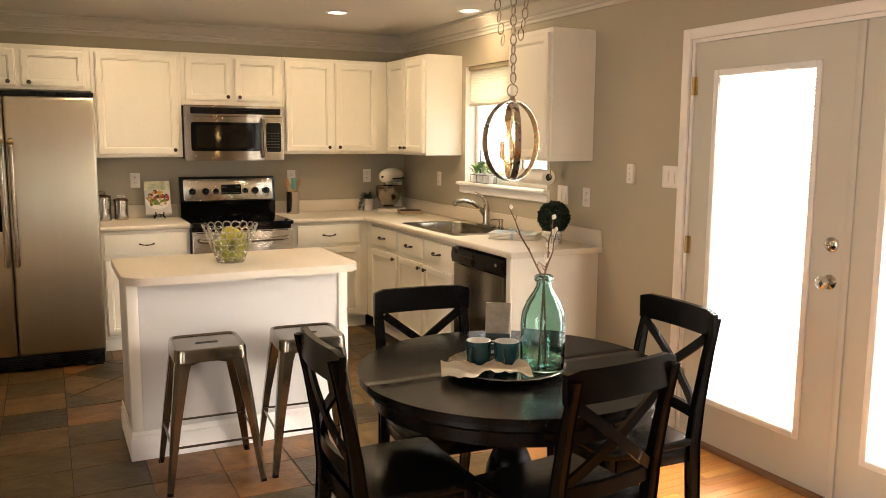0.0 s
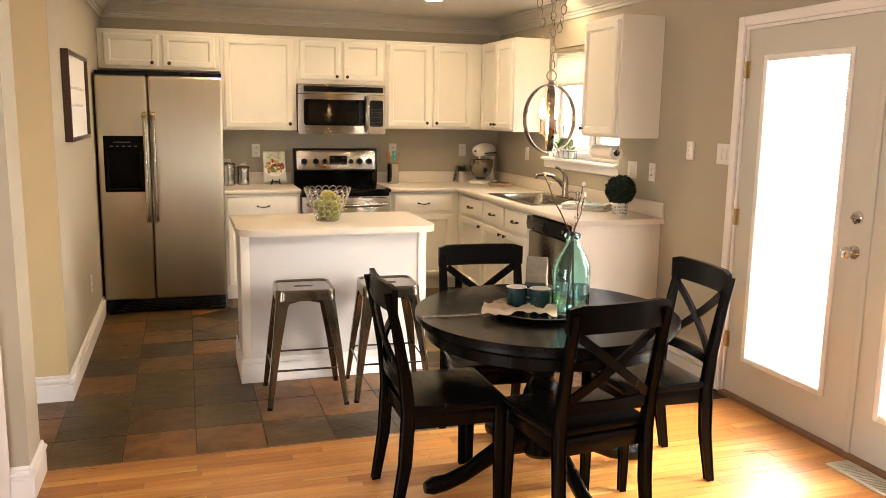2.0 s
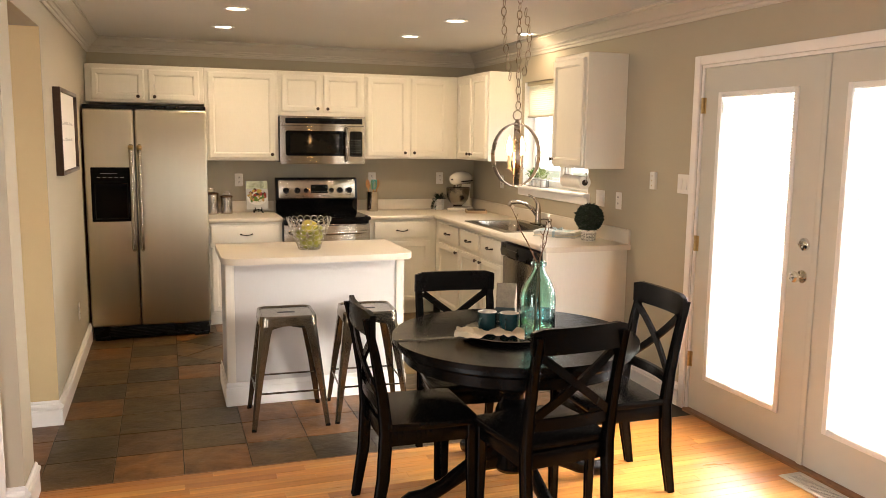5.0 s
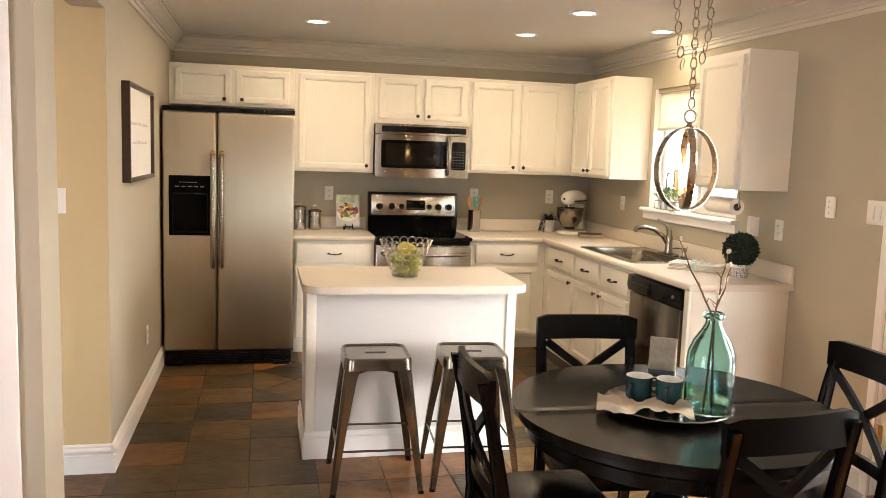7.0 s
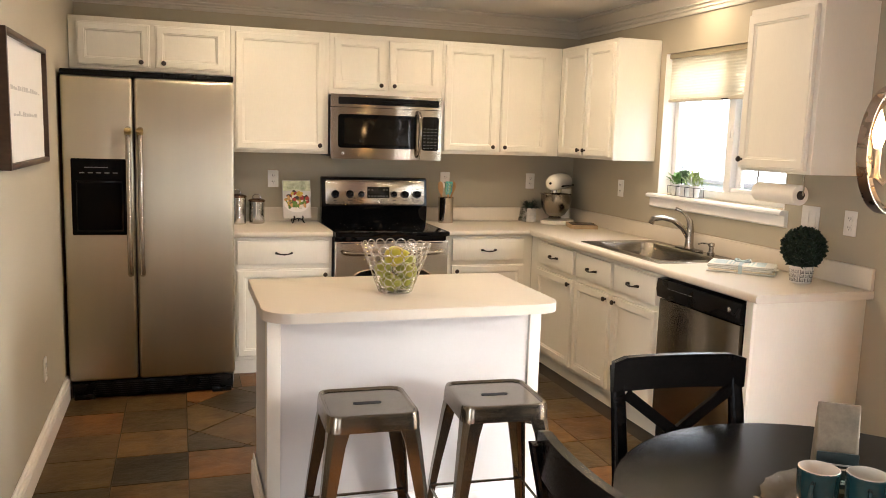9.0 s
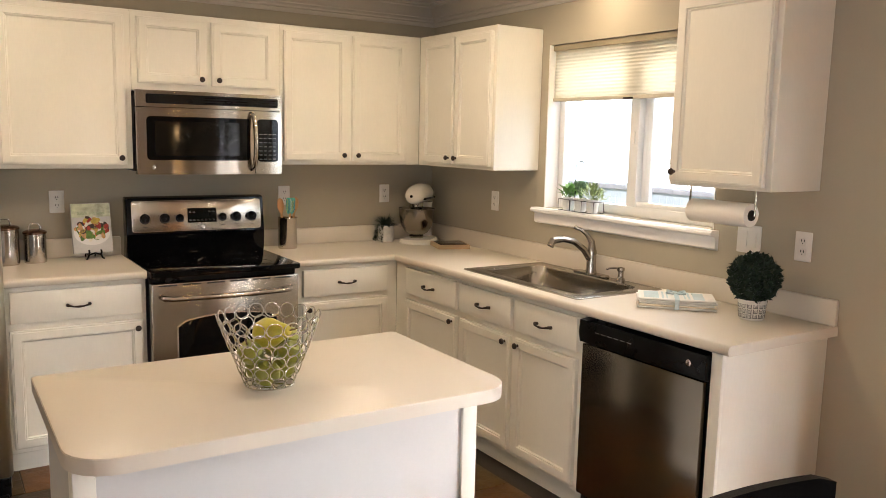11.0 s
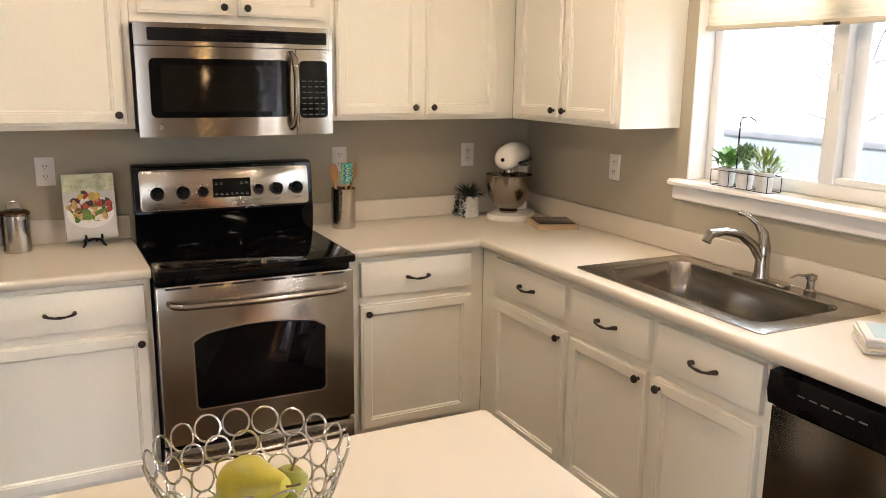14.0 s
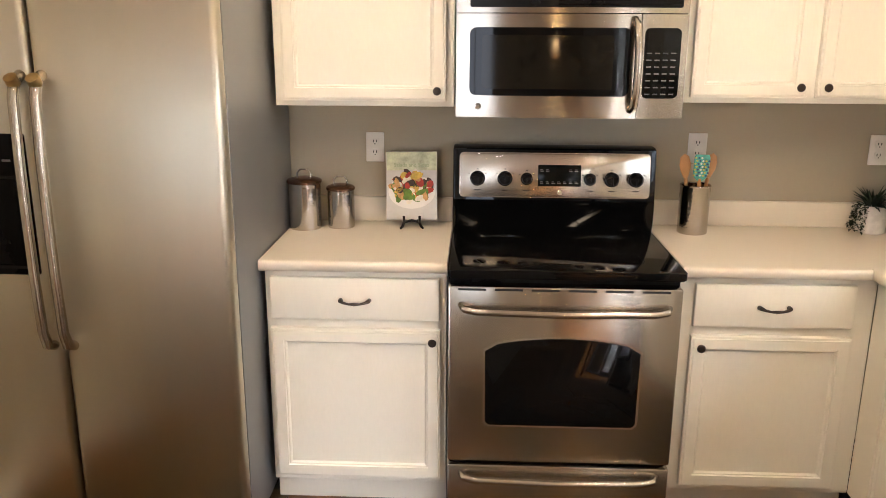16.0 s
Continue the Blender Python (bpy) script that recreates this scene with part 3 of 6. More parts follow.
for i, j in keep:
    ring = ((i, j), (i + 1, j), (i + 1, j + 1), (i, j + 1))
    bm.faces.new([slab_vert(p, q, 0) for p, q in ring])
    bm.faces.new([slab_vert(p, q, 1) for p, q in ring][::-1])
    for n_, (di, dj) in enumerate(((0, -1), (1, 0), (0, 1), (-1, 0))):
        if (i + di, j + dj) not in keep:
            a, b = ring[n_], ring[(n_ + 1) % 4]
            bm.faces.new((slab_vert(*a, 0), slab_vert(*a, 1), slab_vert(*b, 1), slab_vert(*b, 0)))
part("top", bm, M_LAM, ct)
bm = B()
NOSE = ((0.023, 0), (0.011, 0), (0.0045, -0.003), (0.001, -0.009), (0, -0.016), (0.001, -0.027), (0.005, -0.034), (0.011, -0.037), (0.023, -0.037))
prism(bm, [(6.637 + o, h) for o, h in NOSE], 2.197, 2.799, "x")
prism(bm, [(2.797 + o, h) for o, h in NOSE], 4.328, 6.66, "y")
part("rolled_edge", bm, M_LAM, ct)
for a in ((2.197, WALL_E, WALL_N - 0.02, WALL_N), (WALL_E - 0.02, WALL_E, 4.33, WALL_N - 0.02)):
    bm = B()
    box(bm, a[0], a[1], a[2], a[3], 0, 0.10, 0.006, 2)
    part("backsplash", bm, M_LAM, ct)
ct2 = thing("countertop", pose(0, 0, COUNTER), "short cream laminate countertop beside the range", "countertop")
bm = B()
box(bm, 0.802, 1.428, 6.66, WALL_N, -0.037, 0)
part("top", bm, M_LAM, ct2)
bm = B()
prism(bm, [(6.637 + o, h) for o, h in NOSE], 0.802, 1.428, "x")
part("rolled_edge", bm, M_LAM, ct2)
bm = B()
box(bm, 0.802, 1.428, WALL_N - 0.02, WALL_N, 0, 0.10, 0.006, 2)
part("backsplash", bm, M_LAM, ct2)

# island
isl = thing("kitchen_island", pose(0.795, 4.495, 0), "white kitchen island with panelled front", "island")
bm = B()
box(bm, 0.01, 1.085, 0.01, 0.535, 0, ISLAND - 0.038)
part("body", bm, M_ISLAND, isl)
for a in ((0.0, 0.05, 0.0, 0.02), (1.045, 1.095, 0.0, 0.02), (0.0, 0.02, 0.02, 0.06), (1.075, 1.095, 0.02, 0.06)):
    bm = B()
    box(bm, a[0], a[1], a[2], a[3], 0.0, ISLAND - 0.038, 0.003)
    part("corner_trim", bm, M_CAB, isl)
bm = B()
for x0, x1, y0, y1 in ((-0.012, 1.107, -0.012, 0.0), (-0.012, 0.0, 0.0, 0.54), (1.095, 1.107, 0.0, 0.54)):
    box(bm, x0, x1, y0, y1, 0, 0.115, 0.004)
for x0, x1, y0, y1 in ((-0.006, 1.101, -0.006, 0.002), (-0.006, 0.002, 0.002, 0.54), (1.093, 1.101, 0.002, 0.54)):
    box(bm, x0, x1, y0, y1, 0.11, 0.145, 0.005)
part("base_moulding", bm, M_TRIM, isl, "white stepped base moulding")


def rrect(x0, x1, y0, y1, r, n=6):
    """Outline of a rectangle; r: radius at each corner, from the near left one round to the far left."""
    rs = r if isinstance(r, tuple) else (r,) * 4
    out = []
    for (cx, cy, a), q in zip(((x0, y0, 180), (x1, y0, 270), (x1, y1, 0), (x0, y1, 90)), rs):
        ox, oy = (cx + q if cx == x0 else cx - q), (cy + q if cy == y0 else cy - q)
        out += [(ox + q * math.cos(radians(a + 90 * i / n)), oy + q * math.sin(radians(a + 90 * i / n))) for i in range(n + 1)]
    return out


def loft(bm, loops, cap0=False, cap1=False):
    rs = [[bm.verts.new(p) for p in lp] for lp in loops]
    n = len(rs[0])
    for a, b in zip(rs, rs[1:]):
        for k in range(n):
            bm.faces.new((a[k], a[(k + 1) % n], b[(k + 1) % n], b[k]))
    if cap0:
        bm.faces.new(rs[0][::-1])
    if cap1:
        bm.faces.new(rs[-1])
    return bm


def rr3(x0, x1, y0, y1, r, z, n=6):
    return [(x, y, z) for x, y in rrect(x0, x1, y0, y1, r, n)]


bm = B()
it = thing("island_countertop", pose(0, 0, ISLAND - 0.038), "cream laminate island top with rounded front corners", "countertop")
prism(bm, rrect(0.772, 1.922, 4.355, 5.062, (0.11, 0.10, 0.012, 0.012)), 0.0, 0.038 - 0.003)
part("edge_band", bm, M_LAM, it)
bm = B()
loft(bm, [rr3(0.773 + i, 1.921 - i, 4.356 + i, 5.061 - i, (0.109 - i, 0.099 - i, 0.012, 0.012), z) for i, z in ((0, 0.0345), (0, 0.0365), (0.0008, 0.0376), (0.002, 0.038))], True, True)
part("top", bm, M_LAM, it)


# sink, tap and soap pump
M_SINK = surface("satin_sink_steel", (0.38, 0.35, 0.305), 0.2, 1.0, vary=0.05, scale=3, grain=120, bump=0.01)
sink = thing("kitchen_sink", pose(0, 0, COUNTER), "stainless steel drop-in kitchen sink", "sink")
bm = B()
loft(bm, [rr3(2.868, 3.395, 5.158, 6.040, 0.02, 0.000), rr3(2.868, 3.395, 5.158, 6.040, 0.02, 0.004), rr3(2.874, 3.389, 5.164, 6.034, 0.02, 0.006),
          rr3(2.935, 3.325, 5.23, 5.97, 0.07, 0.004), rr3(2.94, 3.32, 5.235, 5.965, 0.07, -0.004), rr3(2.95, 3.31, 5.245, 5.955, 0.08, -0.14), rr3(2.98, 3.28, 5.275, 5.925, 0.06, -0.175)], cap1=True)
part("basin", bm, M_SINK, sink)
bm = B()
lathe(bm, [(0.045, -0.174), (0.042, -0.168), (0.03, -0.172), (0.001, -0.173)], 20, (3.13, 5.6, 0), cap=False)
part("drain", bm, M_CHROME, sink)
tap = thing("kitchen_tap", pose(3.352, 5.60, COUNTER + 0.006), "chrome single-lever kitchen tap", "tap")
M_NICKEL = surface("brushed_nickel", (0.42, 0.385, 0.335), 0.22, 1.0, vary=0.05, bump=0.0)
bm = B()
prism(bm, rrect(-0.028, 0.028, -0.12, 0.12, 0.027), 0, 0.010, bevel=0.003)
part("base_plate", bm, M_NICKEL, tap)
bm = B()
lathe(bm, [(0.030, 0.010), (0.026, 0.03), (0.024, 0.09), (0.025, 0.12), (0.018, 0.14), (0.001, 0.145)], 20)
part("body", bm, M_NICKEL, tap)
bm = B()
tube(bm, [(-0.005, 0.0, 0.07), (-0.05, 0.005, 0.13), (-0.11, 0.01, 0.172), (-0.18, 0.015, 0.188), (-0.24, 0.02, 0.182), (-0.255, 0.02, 0.155)], [0.017, 0.016, 0.015, 0.015, 0.018, 0.017], 12)
part("spout", bm, M_NICKEL, tap)
bm = B()
tube(bm, [(0.0, 0, 0.13), (0.0, 0.006, 0.165), (-0.012, 0.026, 0.200), (-0.034, 0.052, 0.226), (-0.058, 0.074, 0.236)], [0.021, 0.018, 0.011, 0.008, 0.0105], 12)
part("lever", bm, M_NICKEL, tap)
pump = thing("soap_dispenser", pose(3.36, 5.40, COUNTER + 0.005), "brushed nickel soap pump beside the tap", "soap dispenser")
bm = B()
lathe(bm, [(0.020, 0), (0.020, 0.012), (0.014, 0.018), (0.013, 0.045), (0.018, 0.05), (0.018, 0.065), (0.006, 0.068), (0.001, 0.07)], 16)
part("body", bm, M_NICKEL, pump)
bm = B()
tube(bm, [(0, 0, 0.06), (-0.05, 0.015, 0.066), (-0.075, 0.02, 0.06)], 0.0045, 8)
part("nozzle", bm, M_NICKEL, pump)

# ---- appliances ----
M_FRSIDE = surface("grey_steel_side", (0.22, 0.22, 0.215), 0.36, 0.5, vary=0.03, scale=2, grain=200, bump=0.0, rvary=0.0)
M_DARK = surface("dark_gap", (0.012, 0.011, 0.010), 0.6, vary=0.1)
M_BTN = surface("grey_print", (0.12, 0.115, 0.105), 0.5, vary=0.05, bump=0.0)
M_RING = surface("faint_burner_print", (0.013, 0.013, 0.013), 0.12, vary=0.1, bump=0.0)
M_DISPENSER = surface("dispenser_black", (0.0025, 0.0025, 0.0025), 0.10, vary=0.1, bump=0.0, rvary=0.0)
M_DISPENSER.node_tree.nodes["Principled BSDF"].inputs["Specular IOR Level"].default_value = 0.08
M_DISP = surface("display_black", (0.004, 0.005, 0.004), 0.12, vary=0.1, bump=0.0)
M_DISP.node_tree.nodes["Principled BSDF"].inputs["Specular IOR Level"].default_value = 0.15

fr = thing("refrigerator", pose(-0.10, 6.365, 0), "stainless steel side-by-side refrigerator with black dispenser", "refrigerator")
bm = B()
box(bm, 0.004, 0.896, 0.075, 0.84, 0.03, 1.79, 0.006)
part("body", bm, M_FRSIDE, fr, "smooth grey cabinet side")
for x0, x1, nm in ((0.0, 0.361, "freezer_door"), (0.369, 0.90, "fridge_door")):
    bm = B()
    box(bm, x0, x1, 0.0, 0.068, 0.11, 1.81, 0.020, 4)
    dr = part(nm, bm, M_STEEL, fr)
    hx = 0.336 if x0 == 0 else 0.398
    bm = B()
    tube(bm, [(hx, 0.0, 1.53), (hx, -0.035, 1.515), (hx, -0.052, 1.47), (hx, -0.060, 1.30), (hx, -0.062, 1.12), (hx, -0.060, 0.95), (hx, -0.052, 0.78), (hx, -0.035, 0.735), (hx, 0.0, 0.72)], [0.016, 0.017, 0.015, 0.0145, 0.0145, 0.0145, 0.015, 0.017, 0.016], 14)
    part("handle", bm, M_STEELH, dr, "long bowed steel handle")
    bm = B()
    lathe(bm, [(0.0185, 0.0), (0.0195, 0.01), (0.0185, 0.028), (0.001, 0.034)], 14)
    part("handle_cap", bm, M_BRASS, dr, "brassy handle end cap", at=pose(hx, -0.036, 1.505, 40, 0, 0))
    if x0 == 0:
        bm = B()
        box(bm, 0.042, 0.325, -0.006, 0.002, 0.945, 1.365, 0.006)
        dp = part("dispenser", bm, M_DISPENSER, dr, "black water and ice dispenser")
        bm = B()
        for a in ((0.065, 0.305, 0.965, 0.975), (0.065, 0.305, 1.235, 1.245), (0.065, 0.073, 0.975, 1.235), (0.297, 0.305, 0.975, 1.235)):
            box(bm, a[0], a[1], -0.011, -0.006, a[2], a[3])
        part("recess_rim", bm, M_BLACKGLASS, dp)
        bm = B()
        for i in range(5):
            box(bm, 0.085 + i * 0.042, 0.110 + i * 0.042, -0.0075, -0.006, 1.285, 1.291)
        box(bm, 0.11, 0.23, -0.0075, -0.006, 1.315, 1.320)
        part("buttons", bm, M_BTN, dp, "small grey button marks")
bm = B()
box(bm, 0.0, 0.90, 0.01, 0.55, 1.812, 1.842, 0.006)
part("hinge_cover", bm, M_BLACKPL, fr, "black strip along the top")
bm = B()
box(bm, 0.01, 0.89, 0.03, 0.08, 0.012, 0.098, 0.004)
for i in range(6):
    box(bm, 0.08, 0.82, 0.026, 0.031, 0.022 + i * 0.012, 0.027 + i * 0.012)
box(bm, 0.02, 0.13, 0.012, 0.05, 0.0, 0.03, 0.004)
box(bm, 0.77, 0.88, 0.012, 0.05, 0.0, 0.03, 0.004)
part("kick_grille", bm, M_BLACKPL, fr, "black toe grille")

rg = thing("range", pose(1.432, 6.60, 0), "stainless steel electric range with black glass top", "range")
RW_ = 0.758
bm = B()
box(bm, 0.003, RW_ - 0.003, 0.035, 0.60, 0.03, 0.895)
part("body", bm, M_BLACKPL, rg)
bm = B()
prism(bm, rrect(0.0, RW_, -0.04, 0.52, 0.012), 0.896, 0.922, bevel=0.006)
ctp = part("cooktop", bm, M_BLACKGLASS, rg, "black glass cooktop")
for cx, cy, r in ((0.20, 0.11, 0.11), (0.56, 0.12, 0.09), (0.20, 0.37, 0.08), (0.56, 0.36, 0.105)):
    bm = B()
    lathe(bm, [(r - 0.002, 0), (r + 0.002, 0), (r + 0.002, 0.0006), (r - 0.002, 0.0006), (r - 0.002, 0)], 48, (cx, cy, 0.9218), cap=False)
    part("burner_ring", bm, M_RING, ctp)
bm = B()
prism(bm, [(0.52, 0.90), (0.505, 0.945), (0.515, 1.02), (0.500, 1.045), (0.525, 1.232), (0.545, 1.242), (0.60, 1.242), (0.60, 0.90)], 0.0, RW_, "x", bevel=0.008)
bg = part("backguard", bm, M_BLACKGLASS, rg, "black glass backguard")
bm = B()
prism(bm, rrect(0.024, RW_ - 0.024, 1.055, 1.222, 0.014), 0.500, 0.516, "y", bevel=0.003)
cp = part("control_panel", bm, M_STEELH, rg, "brushed steel control panel", at=pose(0, 0, 0) @ pose(0, 0.508, 1.14, -7, 0, 0) @ pose(0, -0.508, -1.14))
for kx in (0.092, 0.195, 0.276, 0.512, 0.592, 0.682):
    r = 0.024 if kx not in (0.276, 0.512) else 0.019
    bm = B()
    lathe(bm, [(r + 0.004, 0), (r + 0.004, 0.004), (r, 0.006), (r * 0.92, 0.022), (r * 0.8, 0.026), (0.001, 0.027)], 24)
    box(bm, -0.003, 0.003, -r * 0.9, r * 0.9, 0.02, 0.031, 0.002)
    part("knob", bm, M_BLACKPL, cp, "black control knob", at=pose(kx, 0.500, 1.125, 90, 0, 0))
    bm = B()
    for a in (-60, 0, 60):
        q = Vector((math.sin(radians(a)), math.cos(radians(a)))) * (r + 0.012)
        box(bm, kx + q.x - 0.003, kx + q.x + 0.003, 0.4985, 0.5, 1.125 + q.y - 0.0015, 1.125 + q.y + 0.0015)
    box(bm, kx - 0.012, kx + 0.012, 0.4985, 0.5, 1.080, 1.083)
    tagged(part("dial_marks", bm, M_DARK, cp), kind="stuff")
bm = B()
box(bm, 0.318, 0.478, 0.496, 0.50, 1.098, 1.178, 0.002)
ds = part("display", bm, M_DISP, cp, "black clock display")
bm = B()
for i in range(7):
    for j in range(2):
        if not (2 <= i <= 4 and j == 1):
            box(bm, 0.326 + i * 0.0215, 0.338 + i * 0.0215, 0.4952, 0.496, 1.108 + j * 0.045, 1.111 + j * 0.045)
            box(bm, 0.326 + i * 0.0215, 0.335 + i * 0.0215, 0.4952, 0.496, 1.114 + j * 0.045, 1.116 + j * 0.045)
tagged(part("key_mark", bm, M_BTN, ds), kind="stuff")
bm = B()
lathe(bm, [(0.001, 0), (0.009, 0), (0.009, 0.002), (0.001, 0.0025)], 16)
part("badge", bm, M_CHROME, cp, at=pose(0.40, 0.500, 1.074, 90, 0, 0))
bm = B()
box(bm, 0.002, RW_ - 0.002, -0.014, 0.04, 0.236, 0.862, 0.008)
od = part("oven_door", bm, M_STEELH, rg, "brushed steel oven door")
M_RIM = surface("window_rim_steel", (0.66, 0.63, 0.58), 0.2, 1.0, vary=0.03, bump=0.0)
arc = [(0.125 + i * 0.508 / 12, 0.655 + 0.032 * math.sin(math.pi * i / 12) ** 0.8) for i in range(13)]
bm = B()
prism(bm, [(0.140, 0.375), (0.618, 0.375), (0.630, 0.388)] + [(0.633, 0.640)] + arc[::-1][1:-1] + [(0.125, 0.640), (0.128, 0.388)], -0.018, -0.010, "y", bevel=0.002)
part("oven_window", bm, M_BLACKGLASS, od, "arched dark oven window")
bm = B()
prism(bm, [(0.135, 0.369), (0.623, 0.369), (0.637, 0.384), (0.640, 0.646)] + [(0.379 + (x - 0.379) * 1.025, z + 0.006) for x, z in arc[::-1][1:-1]] + [(0.118, 0.646), (0.121, 0.384)], -0.0155, -0.012, "y")
part("window_rim", bm, M_RIM, od, "bright steel rim of the window")


def bar_handle(z, w0, w1, out):
    bm = B()
    tube(bm, [(w0, -0.012, z + 0.008), (w0 + 0.012, -0.012 - out * 0.75, z + 0.005), (w0 + 0.05, -0.012 - out, z), ((w0 + w1) / 2, -0.014 - out * 1.08, z - 0.004), (w1 - 0.05, -0.012 - out, z), (w1 - 0.012, -0.012 - out * 0.75, z + 0.005), (w1, -0.012, z + 0.008)], [0.012, 0.014, 0.0125, 0.0125, 0.0125, 0.014, 0.012], 12)
    return bm


part("handle", bar_handle(0.79, 0.045, RW_ - 0.045, 0.045), M_STEELH, od, "bowed steel bar handle")
bm = B()
for i in range(6):
    box(bm, 0.035 + i * 0.118, 0.125 + i * 0.118, -0.0155, -0.012, 0.848, 0.855)
tagged(part("vent_slots", bm, M_DARK, od, "black vent slots"), kind="stuff")
bm = B()
box(bm, 0.002, RW_ - 0.002, -0.012, 0.04, 0.04, 0.222, 0.008)
wd = part("storage_drawer", bm, M_STEELH, rg, "brushed steel storage drawer")
part("handle", bar_handle(0.185, 0.05, RW_ - 0.05, 0.040), M_STEELH, wd)
bm = B()
box(bm, 0.03, RW_ - 0.03, 0.05, 0.55, 0.0, 0.035)
part("plinth", bm, M_BLACKPL, rg)

# microwave over the range
M_MWSTEEL = surface("microwave_steel", (0.42, 0.375, 0.31), 0.18, 1.0, vary=0.03, scale=1.3, grain=60, bump=0.012, stretch=(0.6, 12, 12), rvary=0.04)
brushed(M_MWSTEEL, 0.7, 0.25)
M_MESH = surface("dark_mesh", (0.008, 0.007, 0.005), 0.08, vary=0.2, grain=900, bump=0.0)
M_MESH.node_tree.nodes["Principled BSDF"].inputs["Specular IOR Level"].default_value = 0.22
mw = thing("microwave", pose(1.446, 6.86, 1.378), "stainless steel over-range microwave with black door", "microwave")


def bow(x0, x1, z0, z1, back, off, n=16):
    """A panel with a gently bowed front."""
    def fy(x):
        return -0.032 * (1 - ((x - 0.379) / 0.379) ** 2) - off
    xs = [x0 + (x1 - x0) * i / n for i in range(n + 1)]
    bm = B()
    prism(bm, [(x, fy(x)) for x in xs] + [(x, fy(x) + back) for x in xs[::-1]], z0, z1, "z", bevel=0.0)
    return bm


def bow_round(x0, x1, z0, z1, r, th, off):
    """A bowed glass panel with rounded corners."""
    steps = [r * (1 - math.cos(radians(15 * i))) for i in range(7)]
    xs = [x0 + d for d in steps] + [x0 + r + (x1 - x0 - 2 * r) * i / 12 for i in range(1, 12)] + [x1 - d for d in steps[::-1]]
    loops = []
    for x in xs:
        d = max(0.0, r - min(x - x0, x1 - x))
        inset = r - math.sqrt(max(0.0, r * r - d * d)) if d > 0 else 0.0
        inset = min(inset, r * 0.97)
        y = -0.032 * (1 - ((x - 0.379) / 0.379) ** 2) - off
        loops.append([(x, y, z0 + inset), (x, y, z1 - inset), (x, y + th, z1 - inset), (x, y + th, z0 + inset)])
    return loft(B(), loops, True, True)


bm = B()
box(bm, 0.0, 0.758, 0.02, 0.40, 0.012, 0.418, 0.004)
part("body", bm, M_BLACKPL, mw)
md = part("door", bow(0.0, 0.600, 0.0, 0.335, 0.05, 0.0), M_MWSTEEL, mw, "brushed steel microwave door")
part("window", bow_round(0.045, 0.570, 0.072, 0.292, 0.022, 0.006, 0.003), M_BLACKGLASS, md, "black glass door window")
part("window_mesh", bow_round(0.085, 0.515, 0.095, 0.268, 0.012, 0.003, 0.0036), M_MESH, md)
bm = B()
tube(bm, [(0.579, -0.024, 0.318), (0.586, -0.055, 0.300), (0.588, -0.068, 0.24), (0.588, -0.072, 0.17), (0.588, -0.068, 0.10), (0.586, -0.055, 0.045), (0.579, -0.024, 0.028)], [0.013, 0.013, 0.012, 0.012, 0.012, 0.013, 0.013], 12)
part("handle", bm, M_MWSTEEL, md, "curved steel handle")
pn = part("control_panel", bow(0.603, 0.758, 0.0, 0.335, 0.05, 0.0), M_MWSTEEL, mw)
kp = part("keypad", bow_round(0.616, 0.736, 0.066, 0.292, 0.018, 0.006, 0.003), M_BLACKGLASS, pn, "black keypad")
bm = B()
for i in range(4):
    for j in range(7):
        x = 0.624 + i * 0.027
        y = -0.032 * (1 - ((x - 0.379) / 0.379) ** 2) - 0.0045
        box(bm, x, x + 0.016, y, y + 0.003, 0.078 + j * 0.022, 0.082 + j * 0.022)
tagged(part("key_mark", bm, M_BTN, kp), kind="stuff")
part("top_panel", bow(0.0, 0.758, 0.338, 0.42, 0.05, 0.0), M_MWSTEEL, mw)
vg = part("vent_grille", bow_round(0.045, 0.735, 0.355, 0.402, 0.008, 0.006, 0.002), M_BLACKPL, mw, "black vent grille")
for j in range(3):
    part("louvre", bow(0.33, 0.56, 0.362 + j * 0.013, 0.366 + j * 0.013, 0.003, 0.004, 8), M_BLACKGLASS, vg)
    part("louvre", bow(0.59, 0.725, 0.362 + j * 0.013, 0.366 + j * 0.013, 0.003, 0.004, 8), M_BLACKGLASS, vg)
bm = B()
lathe(bm, [(0.001, 0), (0.011, 0), (0.010, 0.003), (0.001, 0.004)], 16)
part("badge", bm, M_CHROME, md, at=pose(0.075, -0.0125, 0.036, 90, 0, 0))

# dishwasher
dw = thing("dishwasher", pose(2.812, 5.06, 0, 0, 0, -90), "stainless dishwasher with black control panel", "dishwasher")
bm = B()
box(bm, 0.006, 0.644, 0.03, 0.56, 0.02, 0.872)
part("body", bm, M_BLACKPL, dw)
bm = B()
box(bm, 0.004, 0.628, 0.0, 0.035, 0.115, 0.766, 0.006)
# brushed steel; the dark room it mirrors is put into its base colour
part("door", bm, surface("dark_reflection_steel", (0.20, 0.175, 0.14), 0.2, 1.0, vary=0.03, scale=1.3, grain=60, bump=0.012, stretch=(12, 12, 0.6), rvary=0.05), dw)
bm = B()
prism(bm, [(-0.014, 0.776), (-0.022, 0.815), (-0.016, 0.868), (0.03, 0.872), (0.03, 0.771)], 0.002, 0.648, "x", bevel=0.003)
cpn = part("control_panel", bm, M_BLACKPL, dw, "black control panel")
bm = B()
lathe(bm, [(0.001, 0), (0.0125, 0), (0.012, 0.004), (0.009, 0.005), (0.001, 0.0045)], 18)
part("dial", bm, M_CHROME, cpn, "small round chrome emblem", at=pose(0.575, -0.020, 0.828, 90, 0, 0))
bm = B()
